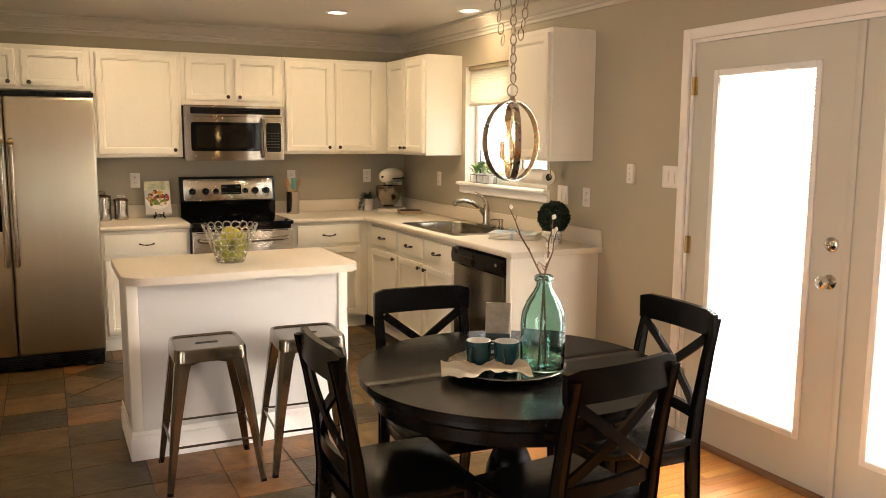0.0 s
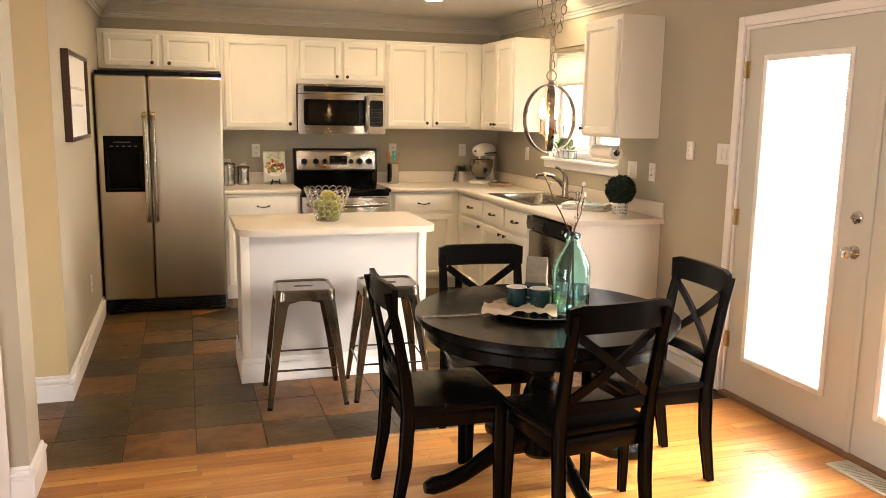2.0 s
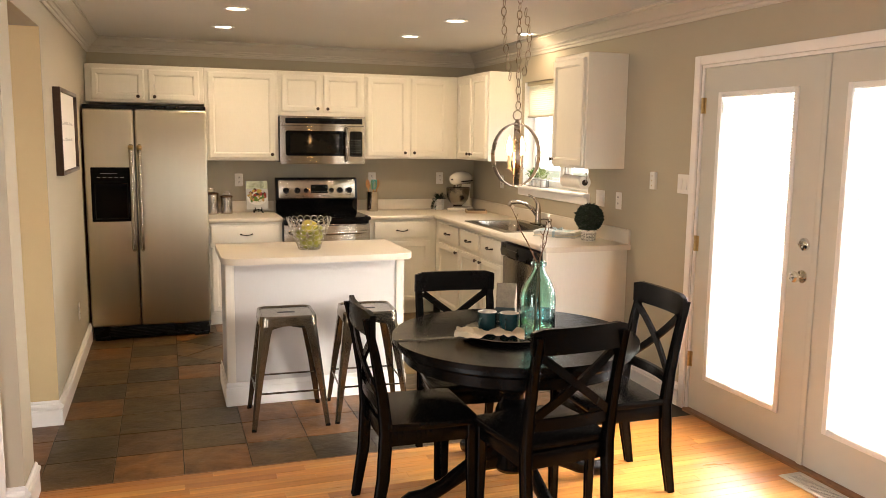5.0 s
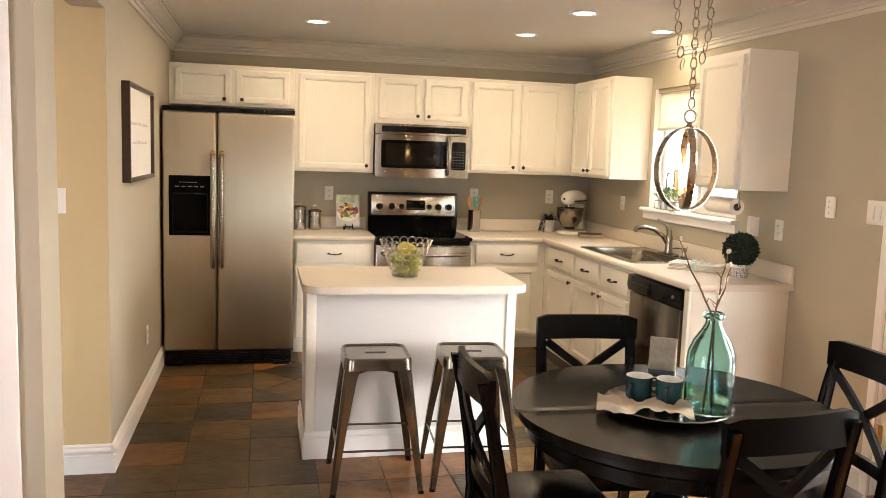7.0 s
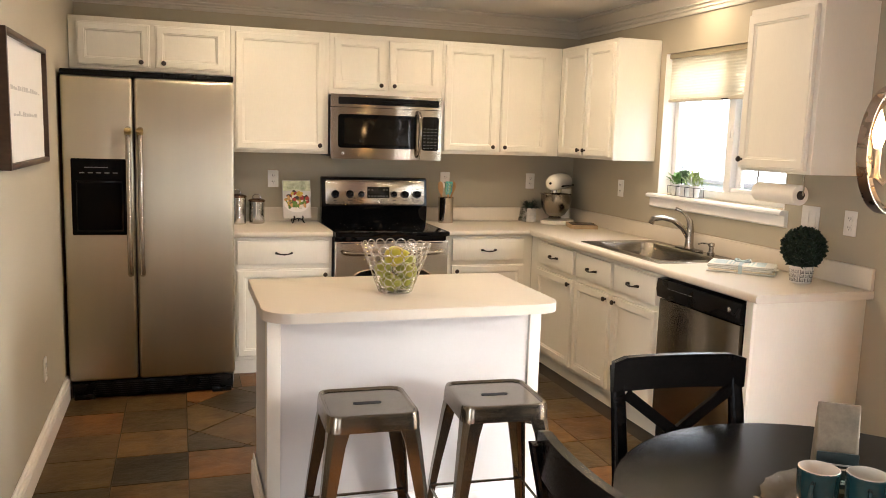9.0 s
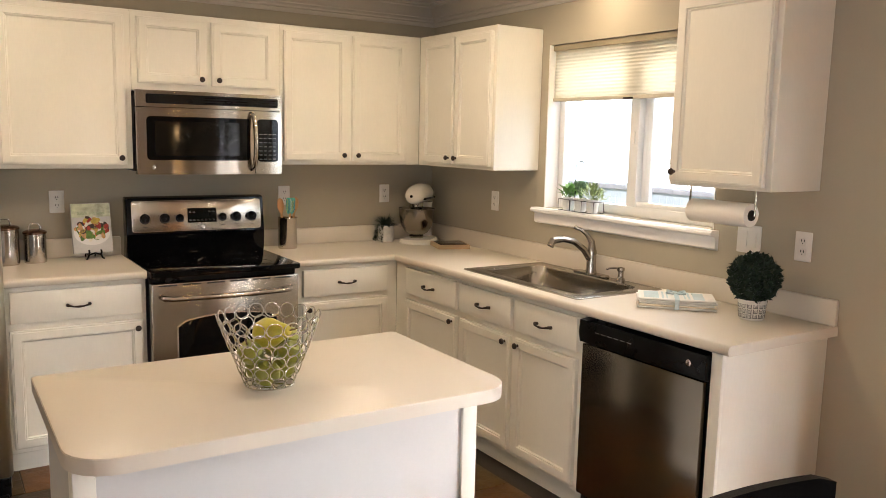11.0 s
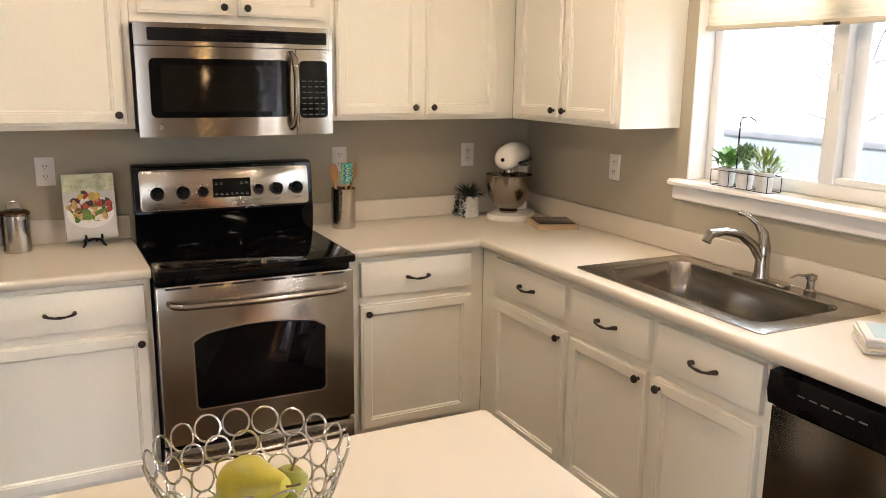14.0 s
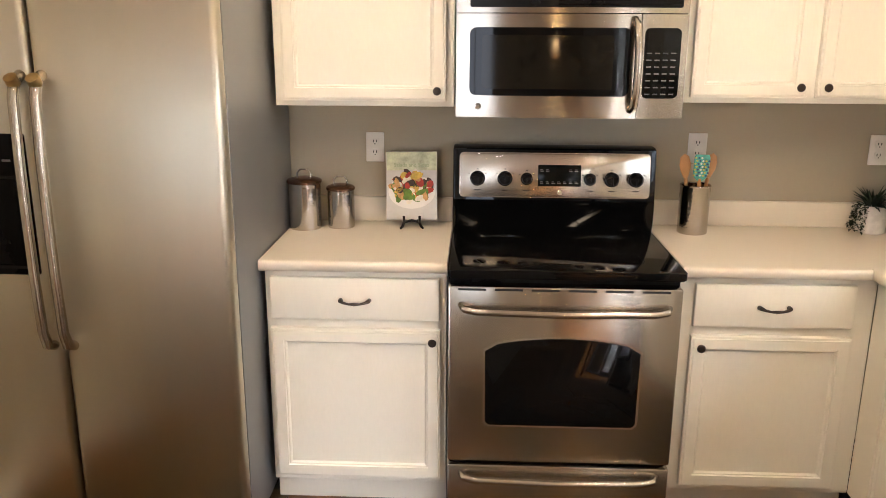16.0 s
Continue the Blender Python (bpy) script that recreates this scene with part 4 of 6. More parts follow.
for i in range(6):
    box(bm, 0.10 + i * 0.035, 0.122 + i * 0.035, -0.0232, -0.0205, 0.829, 0.832)
tagged(part("button_marks", bm, M_BTN, cpn), kind="stuff")
bm = B()
box(bm, 0.01, 0.64, 0.05, 0.07, 0.0, 0.11)
part("toe_plate", bm, M_BLACKPL, dw)

# ---- dining set ----
tb = thing("dining_table", pose(1.945, 2.905, 0), "round black-stained wooden pedestal dining table", "table")
for s in (0, 1):
    pts = [(0.55 * math.cos(radians(a + 180 * s)), 0.55 * math.sin(radians(a + 180 * s))) for a in range(0, 181, 5)]
    pts[0], pts[-1] = (pts[0][0], pts[0][1] + (0.0008 if s == 0 else -0.0008)), (pts[-1][0], pts[-1][1] + (0.0008 if s == 0 else -0.0008))
    b2 = B()
    prism(b2, pts, 0.722, 0.745, bevel=0.0012)
    part("tabletop", b2, M_BLACKWOOD, tb)
bm = B()
lathe(bm, [(0.495, 0.722), (0.530, 0.720), (0.532, 0.700), (0.518, 0.688), (0.500, 0.685), (0.500, 0.640), (0.488, 0.636), (0.480, 0.640), (0.480, 0.700)], 72, cap=False)
part("apron", bm, M_BLACKWOOD, tb)
bm = B()
box(bm, -0.20, 0.20, -0.20, 0.20, 0.66, 0.715)
lathe(bm, [(0.001, 0.66), (0.10, 0.66), (0.095, 0.63), (0.060, 0.60), (0.055, 0.57), (0.075, 0.55), (0.082, 0.52), (0.075, 0.49), (0.050, 0.47), (0.048, 0.45), (0.065, 0.43), (0.085, 0.38), (0.092, 0.33), (0.085, 0.30), (0.060, 0.285), (0.065, 0.27), (0.085, 0.255), (0.085, 0.13), (0.070, 0.11), (0.040, 0.10), (0.001, 0.098)], 32, cap=False)
part("pedestal", bm, M_BLACKWOOD, tb)
for a in range(4):
    bm = B()
    pts = [(0.06, 0, 0.185), (0.16, 0, 0.175), (0.26, 0, 0.125), (0.36, 0, 0.070), (0.44, 0, 0.045), (0.50, 0, 0.040), (0.535, 0, 0.036)]
    hs = [(0.026, 0.065), (0.026, 0.055), (0.026, 0.046), (0.027, 0.038), (0.030, 0.036), (0.033, 0.038), (0.020, 0.024)]
    loops = []
    for (px, py, pz), (hw, hh) in zip(pts, hs):
        loops.append([(px, hw * math.cos(k * math.tau / 12), max(0.0, pz + hh * math.sin(k * math.tau / 12))) for k in range(12)])
    loft(bm, loops, True, True)
    part("foot", bm, M_BLACKWOOD, tb, at=pose(0, 0, 0, 0, 0, 90 * a + 4))


def bent(bm, pts, wx, wy):
    """A bar of rectangular section through points that climb; wx, wy: half sizes at each point."""
    loops = []
    for (x, y, z), hx, hy in zip(pts, wx, wy):
        c = 0.25
        loops.append([(x + sx * hx * (1 - c * (k == 0)), y + sy * hy * (1 - c * (k == 1)), z) for sx, sy, ks in ((-1, -1, (0, 1)), (1, -1, (1, 0)), (1, 1, (0, 1)), (-1, 1, (1, 0))) for k in ks])
    return loft(bm, loops, True, True)


def soften(bm, r):
    """Round the sharp edges of a finished bar."""
    es = [e for e in bm.edges if len(e.link_faces) == 2 and e.calc_face_angle(0) > 1.0]
    bmesh.ops.bevel(bm, geom=es, offset=r, segments=2, affect="EDGES", profile=0.5)
    return bm


def slat_curve(x0, x1, z0a, z0b, h, y_mid, bowd, th, n=10):
    """A curved back slat between two posts: z of its lower edge from z0a to z0b, height h."""
    bm = B()
    loops = []
    for i in range(n + 1):
        u = i / n
        x = x0 + (x1 - x0) * u
        y = y_mid - bowd * (1 - (2 * u - 1) ** 2)
        z = z0a + (z0b - z0a) * u
        e = h * 0.12 * max(0.0, abs(2 * u - 1) - 0.86) / 0.14
        loops.append([(x, y - th, z), (x, y + th, z), (x, y + th, z + h - e), (x, y - th, z + h - e)])
    loft(bm, loops, True, True)
    return soften(bm, 0.004)


def dining_chair(m, label):
    c = thing("dining_chair", m, label, "chair", "black chairs round the table")
    bm = B()
    prism(bm, [(-0.205, -0.19), (0.205, -0.19), (0.215, 0.0), (0.218, 0.17), (0.205, 0.205), (-0.205, 0.205), (-0.218, 0.17), (-0.215, 0.0)], 0.428, 0.458, bevel=0.008)
    part("seat", bm, M_BLACKWOOD, c)
    for x0, x1, y0, y1 in ((-0.185, 0.185, 0.165, 0.185), (-0.185, 0.185, -0.20, -0.18), (-0.195, -0.175, -0.18, 0.165), (0.175, 0.195, -0.18, 0.165)):
        bm = B()
        box(bm, x0, x1, y0, y1, 0.362, 0.428, 0.003)
        part("apron", bm, M_BLACKWOOD, c)
    for s in (-1, 1):
        bm = B()
        bent(bm, [(s * 0.188, 0.178, 0), (s * 0.184, 0.176, 0.25), (s * 0.183, 0.175, 0.432)], [0.016, 0.020, 0.022], [0.016, 0.020, 0.022])
        part("front_leg", bm, M_BLACKWOOD, c)
        bm = B()
        bent(bm, [(s * 0.186, -0.245, 0), (s * 0.187, -0.208, 0.22), (s * 0.188, -0.196, 0.43), (s * 0.189, -0.212, 0.58), (s * 0.190, -0.245, 0.76), (s * 0.190, -0.277, 0.898)], [0.017, 0.019, 0.020, 0.019, 0.018, 0.016], [0.019, 0.025, 0.026, 0.022, 0.018, 0.016])
        part("back_leg", bm, M_BLACKWOOD, c)
    part("top_rail", slat_curve(-0.212, 0.212, 0.829, 0.829, 0.100, -0.256, 0.022, 0.011), M_BLACKWOOD, c)
    part("lower_rail", slat_curve(-0.185, 0.185, 0.52, 0.52, 0.045, -0.205, 0.022, 0.009), M_BLACKWOOD, c)
    for s in (-1, 1):
        bm = B()
        loops = []
        for i in range(11):
            u = i / 10
            x = s * (-0.170 + 0.340 * u)
            z = 0.565 + 0.258 * u
            y = -0.212 - 0.035 * u - 0.020 * (1 - (2 * u - 1) ** 2) + s * 0.004
            loops.append([(x - 0.010 * s, y - 0.007, z + 0.013), (x + 0.010 * s, y - 0.007, z - 0.013), (x + 0.010 * s, y + 0.007, z - 0.013), (x - 0.010 * s, y + 0.007, z + 0.013)])
        loft(bm, loops, True, True)
        soften(bm, 0.0025)
        part("cross_slat", bm, M_BLACKWOOD, c)
    return c


ch = dining_chair(pose(1.495, 2.895, 0, 0, 0, -91), "black wooden cross-back dining chair beside the table")
copy_thing(ch, pose(1.905, 2.535, 0, 0, 0, 6))
copy_thing(ch, pose(2.41, 2.87, 0, 0, 0, 88))
copy_thing(ch, pose(1.865, 3.288, 0, 0, 0, 175))

# stools
def bar_stool(m):
    s = thing("bar_stool", m, "gunmetal steel industrial counter stool at the island", "stool", "metal stools at the island")
    H0 = 0.628
    bm = B()
    outer = rrect(-0.155, 0.155, -0.155, 0.155, 0.045, 5)
    loft(bm, [[(x * 1.03, y * 1.03, H0 - 0.055) for x, y in outer], [(x * 1.01, y * 1.01, H0 - 0.012) for x, y in outer], [(x * 0.985, y * 0.985, H0) for x, y in outer],
              [(x * 0.93, y * 0.93, H0 + 0.001) for x, y in outer], [(x * 0.90, y * 0.90, H0 - 0.006) for x, y in outer], [(x * 0.5, y * 0.5, H0 - 0.007) for x, y in outer]], cap1=True)
    part("seat", bm, M_GUN, s)
    bm = B()
    prism(bm, rrect(-0.05, 0.05, -0.011, 0.011, 0.011), H0 - 0.009, H0 - 0.0055)
    part("grip_slot", bm, M_DARK, s, "dark hand-hold slot")
    for a in range(4):
        bm = B()
        loops = []
        for z, r, w in ((H0 - 0.028, 0.150, 0.074), (H0 - 0.10, 0.160, 0.060), (0.30, 0.186, 0.042), (0.03, 0.213, 0.027), (0.0, 0.215, 0.025)):
            o = r
            t = 0.006
            loops.append([(o, o - w, z), (o, o - w * 0.3, z), (o - w * 0.3, o, z), (o - w, o, z), (o - w, o - t, z), (o - w * 0.3 - t * 0.4, o - t, z), (o - t, o - w * 0.3 - t * 0.4, z), (o - t, o - w, z)])
        loft(bm, loops, True, True)
        leg = part("leg", bm, M_GUN, s, at=pose(0, 0, 0, 0, 0, 90 * a))
        bm = B()
        box(bm, 0.192, 0.217, 0.192, 0.217, 0.0, 0.014, 0.003)
        part("foot_cap", bm, M_BLACKPL, leg)
        bm = B()
        h = 0.205
        rod(bm, (-0.185, 0.186, h), (0.185, 0.186, h), 0.0055, seg=8)
        part("foot_rail", bm, M_GUN, s, at=pose(0, 0, 0, 0, 0, 90 * a))
    for a in (45, 135):
        bm = B()
        box(bm, -0.20, 0.20, -0.008, 0.008, H0 - 0.085, H0 - 0.065)
        part("cross_brace", bm, M_GUN, s, at=pose(0, 0, 0, 0, 0, a))
    return s


st = bar_stool(pose(1.108, 4.215, 0, 0, 0, -2))
copy_thing(st, pose(1.578, 4.205, 0, 0, 0, -4))

# ---- lamps ----
M_BULB = glowing("warm_bulb", (1.0, 0.60, 0.24), 85.0)
M_PEND = surface("antique_silver", (0.42, 0.36, 0.29), 0.28, 1.0, vary=0.12, scale=30)


def recessed_light(m):
    c = thing("recessed_ceiling_light", m, "lit recessed ceiling light with white trim", "ceiling light", "recessed ceiling lights")
    bm = B()
    lathe(bm, [(0.062, 0.0), (0.085, 0.0), (0.088, -0.004), (0.084, -0.007), (0.066, -0.006), (0.062, -0.001)], 32, cap=False)
    part("trim_ring", bm, M_TRIM, c)
    bm = B()
    lathe(bm, [(0.001, -0.002), (0.062, -0.002), (0.062, -0.001), (0.001, -0.001)], 32, cap=False)
    part("lens", bm, M_LAMPDISC, c, "glowing warm lens")
    return c


rl = recessed_light(pose(*CANS[0], CEIL))
for x, y in CANS[1:]:
    copy_thing(rl, pose(x, y, CEIL))

pd = thing("pendant_light", pose(1.945, 2.93, 1.545), "orb pendant lamp hanging from a chain over the table", "pendant light")


def hoop(r, w, th, n=40):
    bm = B()
    loops = []
    for i in range(n):
        a = i * math.tau / n
        loops.append([((r + d) * math.cos(a), e, (r + d) * math.sin(a)) for d, e in ((-th, -w), (th, -w), (th, w), (-th, w))])
    loft(bm, loops + [loops[0]])
    bmesh.ops.remove_doubles(bm, verts=bm.verts[:], dist=1e-5)
    return bm


for a, r in ((18, 0.137), (68, 0.131)):
    part("hoop", hoop(r, 0.011, 0.0016), M_PEND, pd, at=pose(0, 0, 0, 0, 0, a))
bm = B()
lathe(bm, [(0.001, 0.125), (0.014, 0.125), (0.016, 0.135), (0.010, 0.145), (0.008, 0.155), (0.001, 0.156)], 16, cap=False)
part("cap", bm, M_PEND, pd)
bm = B()
lathe(bm, [(0.001, -0.132), (0.006, -0.13), (0.010, -0.124), (0.006, -0.118), (0.001, -0.117)], 12, cap=False)
part("finial", bm, M_PEND, pd)
bm = B()
rod(bm, (0, 0, 0.125), (0, 0, 0.085), 0.004, seg=8)
part("stem", bm, M_PEND, pd)
for k in range(3):
    bm = B()
    a = k * math.tau / 3 + 0.4
    x, y = 0.032 * math.cos(a), 0.032 * math.sin(a)
    tube(bm, [(0, 0, -0.118), (0, 0, -0.06), (x * 0.5, y * 0.5, -0.075), (x, y, -0.06)], 0.004, 8)
    lathe(bm, [(0.001, -0.062), (0.014, -0.062), (0.010, -0.055), (0.0085, -0.05), (0.0085, 0.0), (0.001, 0.0)], 12, (x, y, 0), cap=False)
    part("candle_arm", bm, M_PEND, pd)
for k in range(3):
    a = k * math.tau / 3 + 0.4
    x, y = 0.032 * math.cos(a), 0.032 * math.sin(a)
    bm = B()
    lathe(bm, [(0.001, 0.0), (0.007, 0.002), (0.012, 0.022), (0.013, 0.035), (0.009, 0.055), (0.003, 0.075), (0.001, 0.082)], 14, (x, y, 0), cap=False)
    part("bulb", bm, M_BULB, pd, "glowing flame-shaped bulb")
bm = B()
tube(bm, [(0.021 * math.cos(i * math.tau / 16), 0, 0.172 + 0.021 * math.sin(i * math.tau / 16)) for i in range(16)], 0.0028, 6, closed=True)
part("ring", bm, M_PEND, pd)


def link(p, d, side):
    """One oval chain link centred at p, along d."""
    d = Vector(d).normalized()
    u, v = basis(d)
    s = u if side else v
    p = Vector(p)
    bm = B()
    tube(bm, [p + d * (0.019 * math.cos(i * math.tau / 14)) + s * (0.011 * math.sin(i * math.tau / 14)) for i in range(14)], 0.0021, 5, closed=True)
    return bm


links = []
z = 0.215
while z < 0.885:
    links.append(((0.002 * math.sin(z * 9), 0, z), (0, 0, 1)))
    z += 0.032
for i in range(15):                                          # spare chain, looped up and hooked on the chain
    u = i / 14
    links.append((((-0.035 - 0.035 * math.sin(math.pi * u)) if u < 0.8 else (-0.07 + 0.07 * u), 0.012, 0.34 + 0.54 * u), (0.25 * (0.5 - u), 0, 1)))
for i in range(8):
    u = i / 7
    links.append(((0.022 + 0.02 * math.sin(math.pi * u), -0.012, 0.36 + 0.25 * u), (0.1, 0, 1)))
for i, (p, d) in enumerate(links):
    part("chain_link", link(p, d, i % 2), M_PEND, pd)
bm = B()
lathe(bm, [(0.001, 0.868), (0.02, 0.87), (0.058, 0.882), (0.062, 0.895), (0.001, 0.895)], 24, cap=False)
part("ceiling_rose", bm, M_PEND, pd)

# ---- wall plates and picture ----
M_PLATE = surface("white_plate_plastic", (0.78, 0.75, 0.69), 0.35, vary=0.02, bump=0.0)


def wall_plate(name, m, kind, label, cat):
    """Outlet or switch plate; local -y faces the room."""
    w = 0.115 if kind == "double" else 0.072
    c = thing(name, m, label, cat)
    bm = B()
    box(bm, -w / 2, w / 2, -0.006, 0, -0.058, 0.058, 0.003)
    part("plate", bm, M_PLATE, c)
    if kind == "outlet":
        for z in (-0.021, 0.021):
            bm = B()
            prism(bm, rrect(-0.016, 0.016, z - 0.015, z + 0.015, 0.008), -0.009, -0.006, "y")
            f = part("socket", bm, M_PLATE, c)
            bm = B()
            for x in (-0.006, 0.006):
                box(bm, x - 0.0015, x + 0.0015, -0.0096, -0.009, z - 0.002, z + 0.008)
            box(bm, -0.002, 0.002, -0.0096, -0.009, z - 0.010, z - 0.006)
            part("slots", bm, M_DARK, f)
    else:
        for x in ((-0.023, 0.023) if kind == "double" else (0,)):
            bm = B()
            prism(bm, [(-0.006, -0.033), (-0.012, -0.033), (-0.008, 0.033), (-0.006, 0.033)], x - 0.016, x + 0.016, "x")
            part("rocker", bm, M_PLATE, c)
    return c


OUT = "white electrical outlet on the greige wall"
for x, z in ((3.065, 1.225), (1.119, 1.217), (2.375, 1.225)):
    wall_plate("wall_outlet", pose(x, WALL_N, z), "outlet", OUT, "outlet")
wall_plate("wall_outlet", pose(WALL_E, 6.535, 1.225, 0, 0, -90), "outlet", OUT, "outlet")
wall_plate("wall_outlet", pose(WALL_E, 4.497, 1.205, 0, 0, -90), "outlet", OUT, "outlet")
wall_plate("light_switch", pose(WALL_E, 4.745, 1.205, 0, 0, -90), "double", "double white rocker switch above the counter", "light switch")
wall_plate("light_switch", pose(WALL_E, 3.775, 1.36, 0, 0, -90), "double", "white rocker switch beside the french doors", "light switch")
wall_plate("wall_outlet", pose(WALL_L, 5.68, 0.39, 0, 0, 90), "outlet", OUT, "outlet")
wall_plate("light_switch", pose(-0.335, HALL[1], 1.30, 0, 0, 0), "single", "white switch on the hallway wall", "light switch")
th = thing("wall_sensor", pose(WALL_E, 4.08, 1.365, 0, 0, -90), "small white wall-mounted sensor with buttons", "sensor")
bm = B()
box(bm, -0.028, 0.028, -0.022, 0, -0.055, 0.055, 0.005)
part("case", bm, M_PLATE, th)
bm = B()
for z in (-0.03, 0.0, 0.03):
    lathe(bm, [(0.001, 0), (0.004, 0), (0.004, 0.0015), (0.001, 0.002)], 10, (0, 0, 0))
    for v in bm.verts:
        if not v.tag:
            v.co = Vector((v.co.x, -0.022 - v.co.z, z + v.co.y))
            v.tag = True
part("buttons", bm, M_BRASS, th)

M_FRAME = surface("walnut_frame", (0.055, 0.030, 0.018), 0.4, vary=0.3, scale=10, stretch=(1, 1, 6))
M_PAPER = surface("off_white_paper", (0.72, 0.69, 0.64), 0.7, vary=0.03)
pc = thing("framed_picture", pose(WALL_L, 4.86, 1.37, 0, 0, 90), "dark wooden framed white print on the wall", "picture")
pw, ph = 0.93, 0.515
bm = B()
for a in ((0, 0.022, 0, ph), (pw - 0.022, pw, 0, ph), (0.022, pw - 0.022, 0, 0.022), (0.022, pw - 0.022, ph - 0.022, ph)):
    box(bm, a[0], a[1], -0.042, 0, a[2], a[3], 0.002)
part("frame", bm, M_FRAME, pc)
bm = B()
box(bm, 0.022, pw - 0.022, -0.022, -0.015, 0.022, ph - 0.022)
pr = part("print", bm, M_PAPER, pc, "white print with faint grey script")
bm = B()
for z, x0, x1 in ((0.30, 0.16, 0.80), (0.20, 0.20, 0.74)):
    x = x0
    while x < x1:
        w = random.uniform(0.01, 0.05)
        box(bm, x, x + w, -0.0228, -0.022, z, z + random.uniform(0.006, 0.02))
        x += w + random.uniform(0.008, 0.02)
sb = part("script_bars", bm, surface("faint_grey_ink", (0.5, 0.48, 0.45), 0.7), pr)
tagged(sb, kind="stuff")

# floor register
M_VENT = surface("cream_metal", (0.62, 0.58, 0.50), 0.4, vary=0.04)
fv = thing("floor_vent", pose(3.33, 2.50, 0.0), "cream metal floor register in the oak floor", "floor vent")
bm = B()
for a in ((-0.065, -0.045, -0.165, 0.165), (0.045, 0.065, -0.165, 0.165), (-0.045, 0.045, -0.165, -0.145), (-0.045, 0.045, 0.145, 0.165)):
    box(bm, a[0], a[1], a[2], a[3], 0.0, 0.006, 0.002)
part("frame", bm, M_VENT, fv)
# flat dark sheet stands for the shade inside the duct
bm = B()
box(bm, -0.045, 0.045, -0.145, 0.145, 0.0005, 0.0015)
part("duct_shadow", bm, M_DARK, fv, "dark sheet for the shade below the slats")
for i in range(22):
    bm = B()
    y = -0.138 + i * 0.0131
    box(bm, -0.045, 0.045, y - 0.0032, y + 0.0032, 0.0015, 0.0045)
    part("slat", bm, M_VENT, fv)

# ---- things on the table ----
TZ = 0.745
M_SILVER = surface("tarnished_silver", (0.24, 0.22, 0.19), 0.22, 1.0, vary=0.15, scale=20)
M_TEALGLASS = glass_mat("teal_glass", (0.60, 0.90, 0.86), 0.01)
M_TEALCUP = surface("dark_teal_glaze", (0.012, 0.045, 0.048), 0.22, vary=0.2, scale=20, coat=0.4)
M_CREAM = surface("cream_glaze", (0.72, 0.68, 0.60), 0.3, vary=0.04)
M_LINEN = surface("cream_linen", (0.84, 0.74, 0.57), 0.85, vary=0.08, scale=15, grain=500, bump=0.3)
M_TWIG = surface("twig_bark", (0.16, 0.09, 0.05), 0.8, vary=0.3, scale=40)
M_BUD = surface("pale_bud", (0.72, 0.66, 0.56), 0.8, vary=0.1)
ty = thing("round_tray", pose(1.905, 2.875, TZ), "round silver tray with scalloped rim and dark underside", "tray")
bm = B()
n = 72
loops = []
for r, z, sc in ((0.150, 0.004, 0.0), (0.180, 0.008, 0.001), (0.203, 0.019, 0.002), (0.210, 0.024, 0.003), (0.208, 0.027, 0.003), (0.198, 0.022, 0.002), (0.176, 0.012, 0.001), (0.146, 0.009, 0.0), (0.01, 0.008, 0)):
    loops.append([((r + sc * math.cos(24 * k * math.tau / n)) * math.cos(k * math.tau / n), (r + sc * math.cos(24 * k * math.tau / n)) * math.sin(k * math.tau / n), z) for k in range(n)])
loft(bm, loops, True, True)
part("dish", bm, M_SILVER, ty)
bm = B()
lathe(bm, [(0.001, 0.0), (0.14, 0.0), (0.14, 0.0045), (0.001, 0.0045)], 48, cap=False)
part("foot_ring", bm, M_DARK, ty)
TRZ = TZ + 0.009
bt = thing("glass_bottle_vase", pose(2.005, 2.80, TRZ), "tall teal glass bottle holding dry twigs", "vase")
bm = B()
outer = [(0.001, 0.002), (0.060, 0.0), (0.073, 0.008), (0.077, 0.03), (0.078, 0.17), (0.074, 0.205), (0.058, 0.245), (0.036, 0.278), (0.026, 0.298), (0.025, 0.312), (0.034, 0.318), (0.034, 0.330), (0.027, 0.336)]
inner = [(0.021, 0.332), (0.020, 0.300), (0.031, 0.277), (0.053, 0.243), (0.070, 0.203), (0.074, 0.17), (0.073, 0.03), (0.066, 0.014), (0.001, 0.012)]
lathe(bm, outer + inner, 40, cap=False)
part("glass", bm, M_TEALGLASS, bt)
tw = thing("dry_twigs", pose(2.005, 2.80, TRZ + 0.014), "dry brown twigs with pale buds in the bottle", "twigs")
rt = random.Random(4)
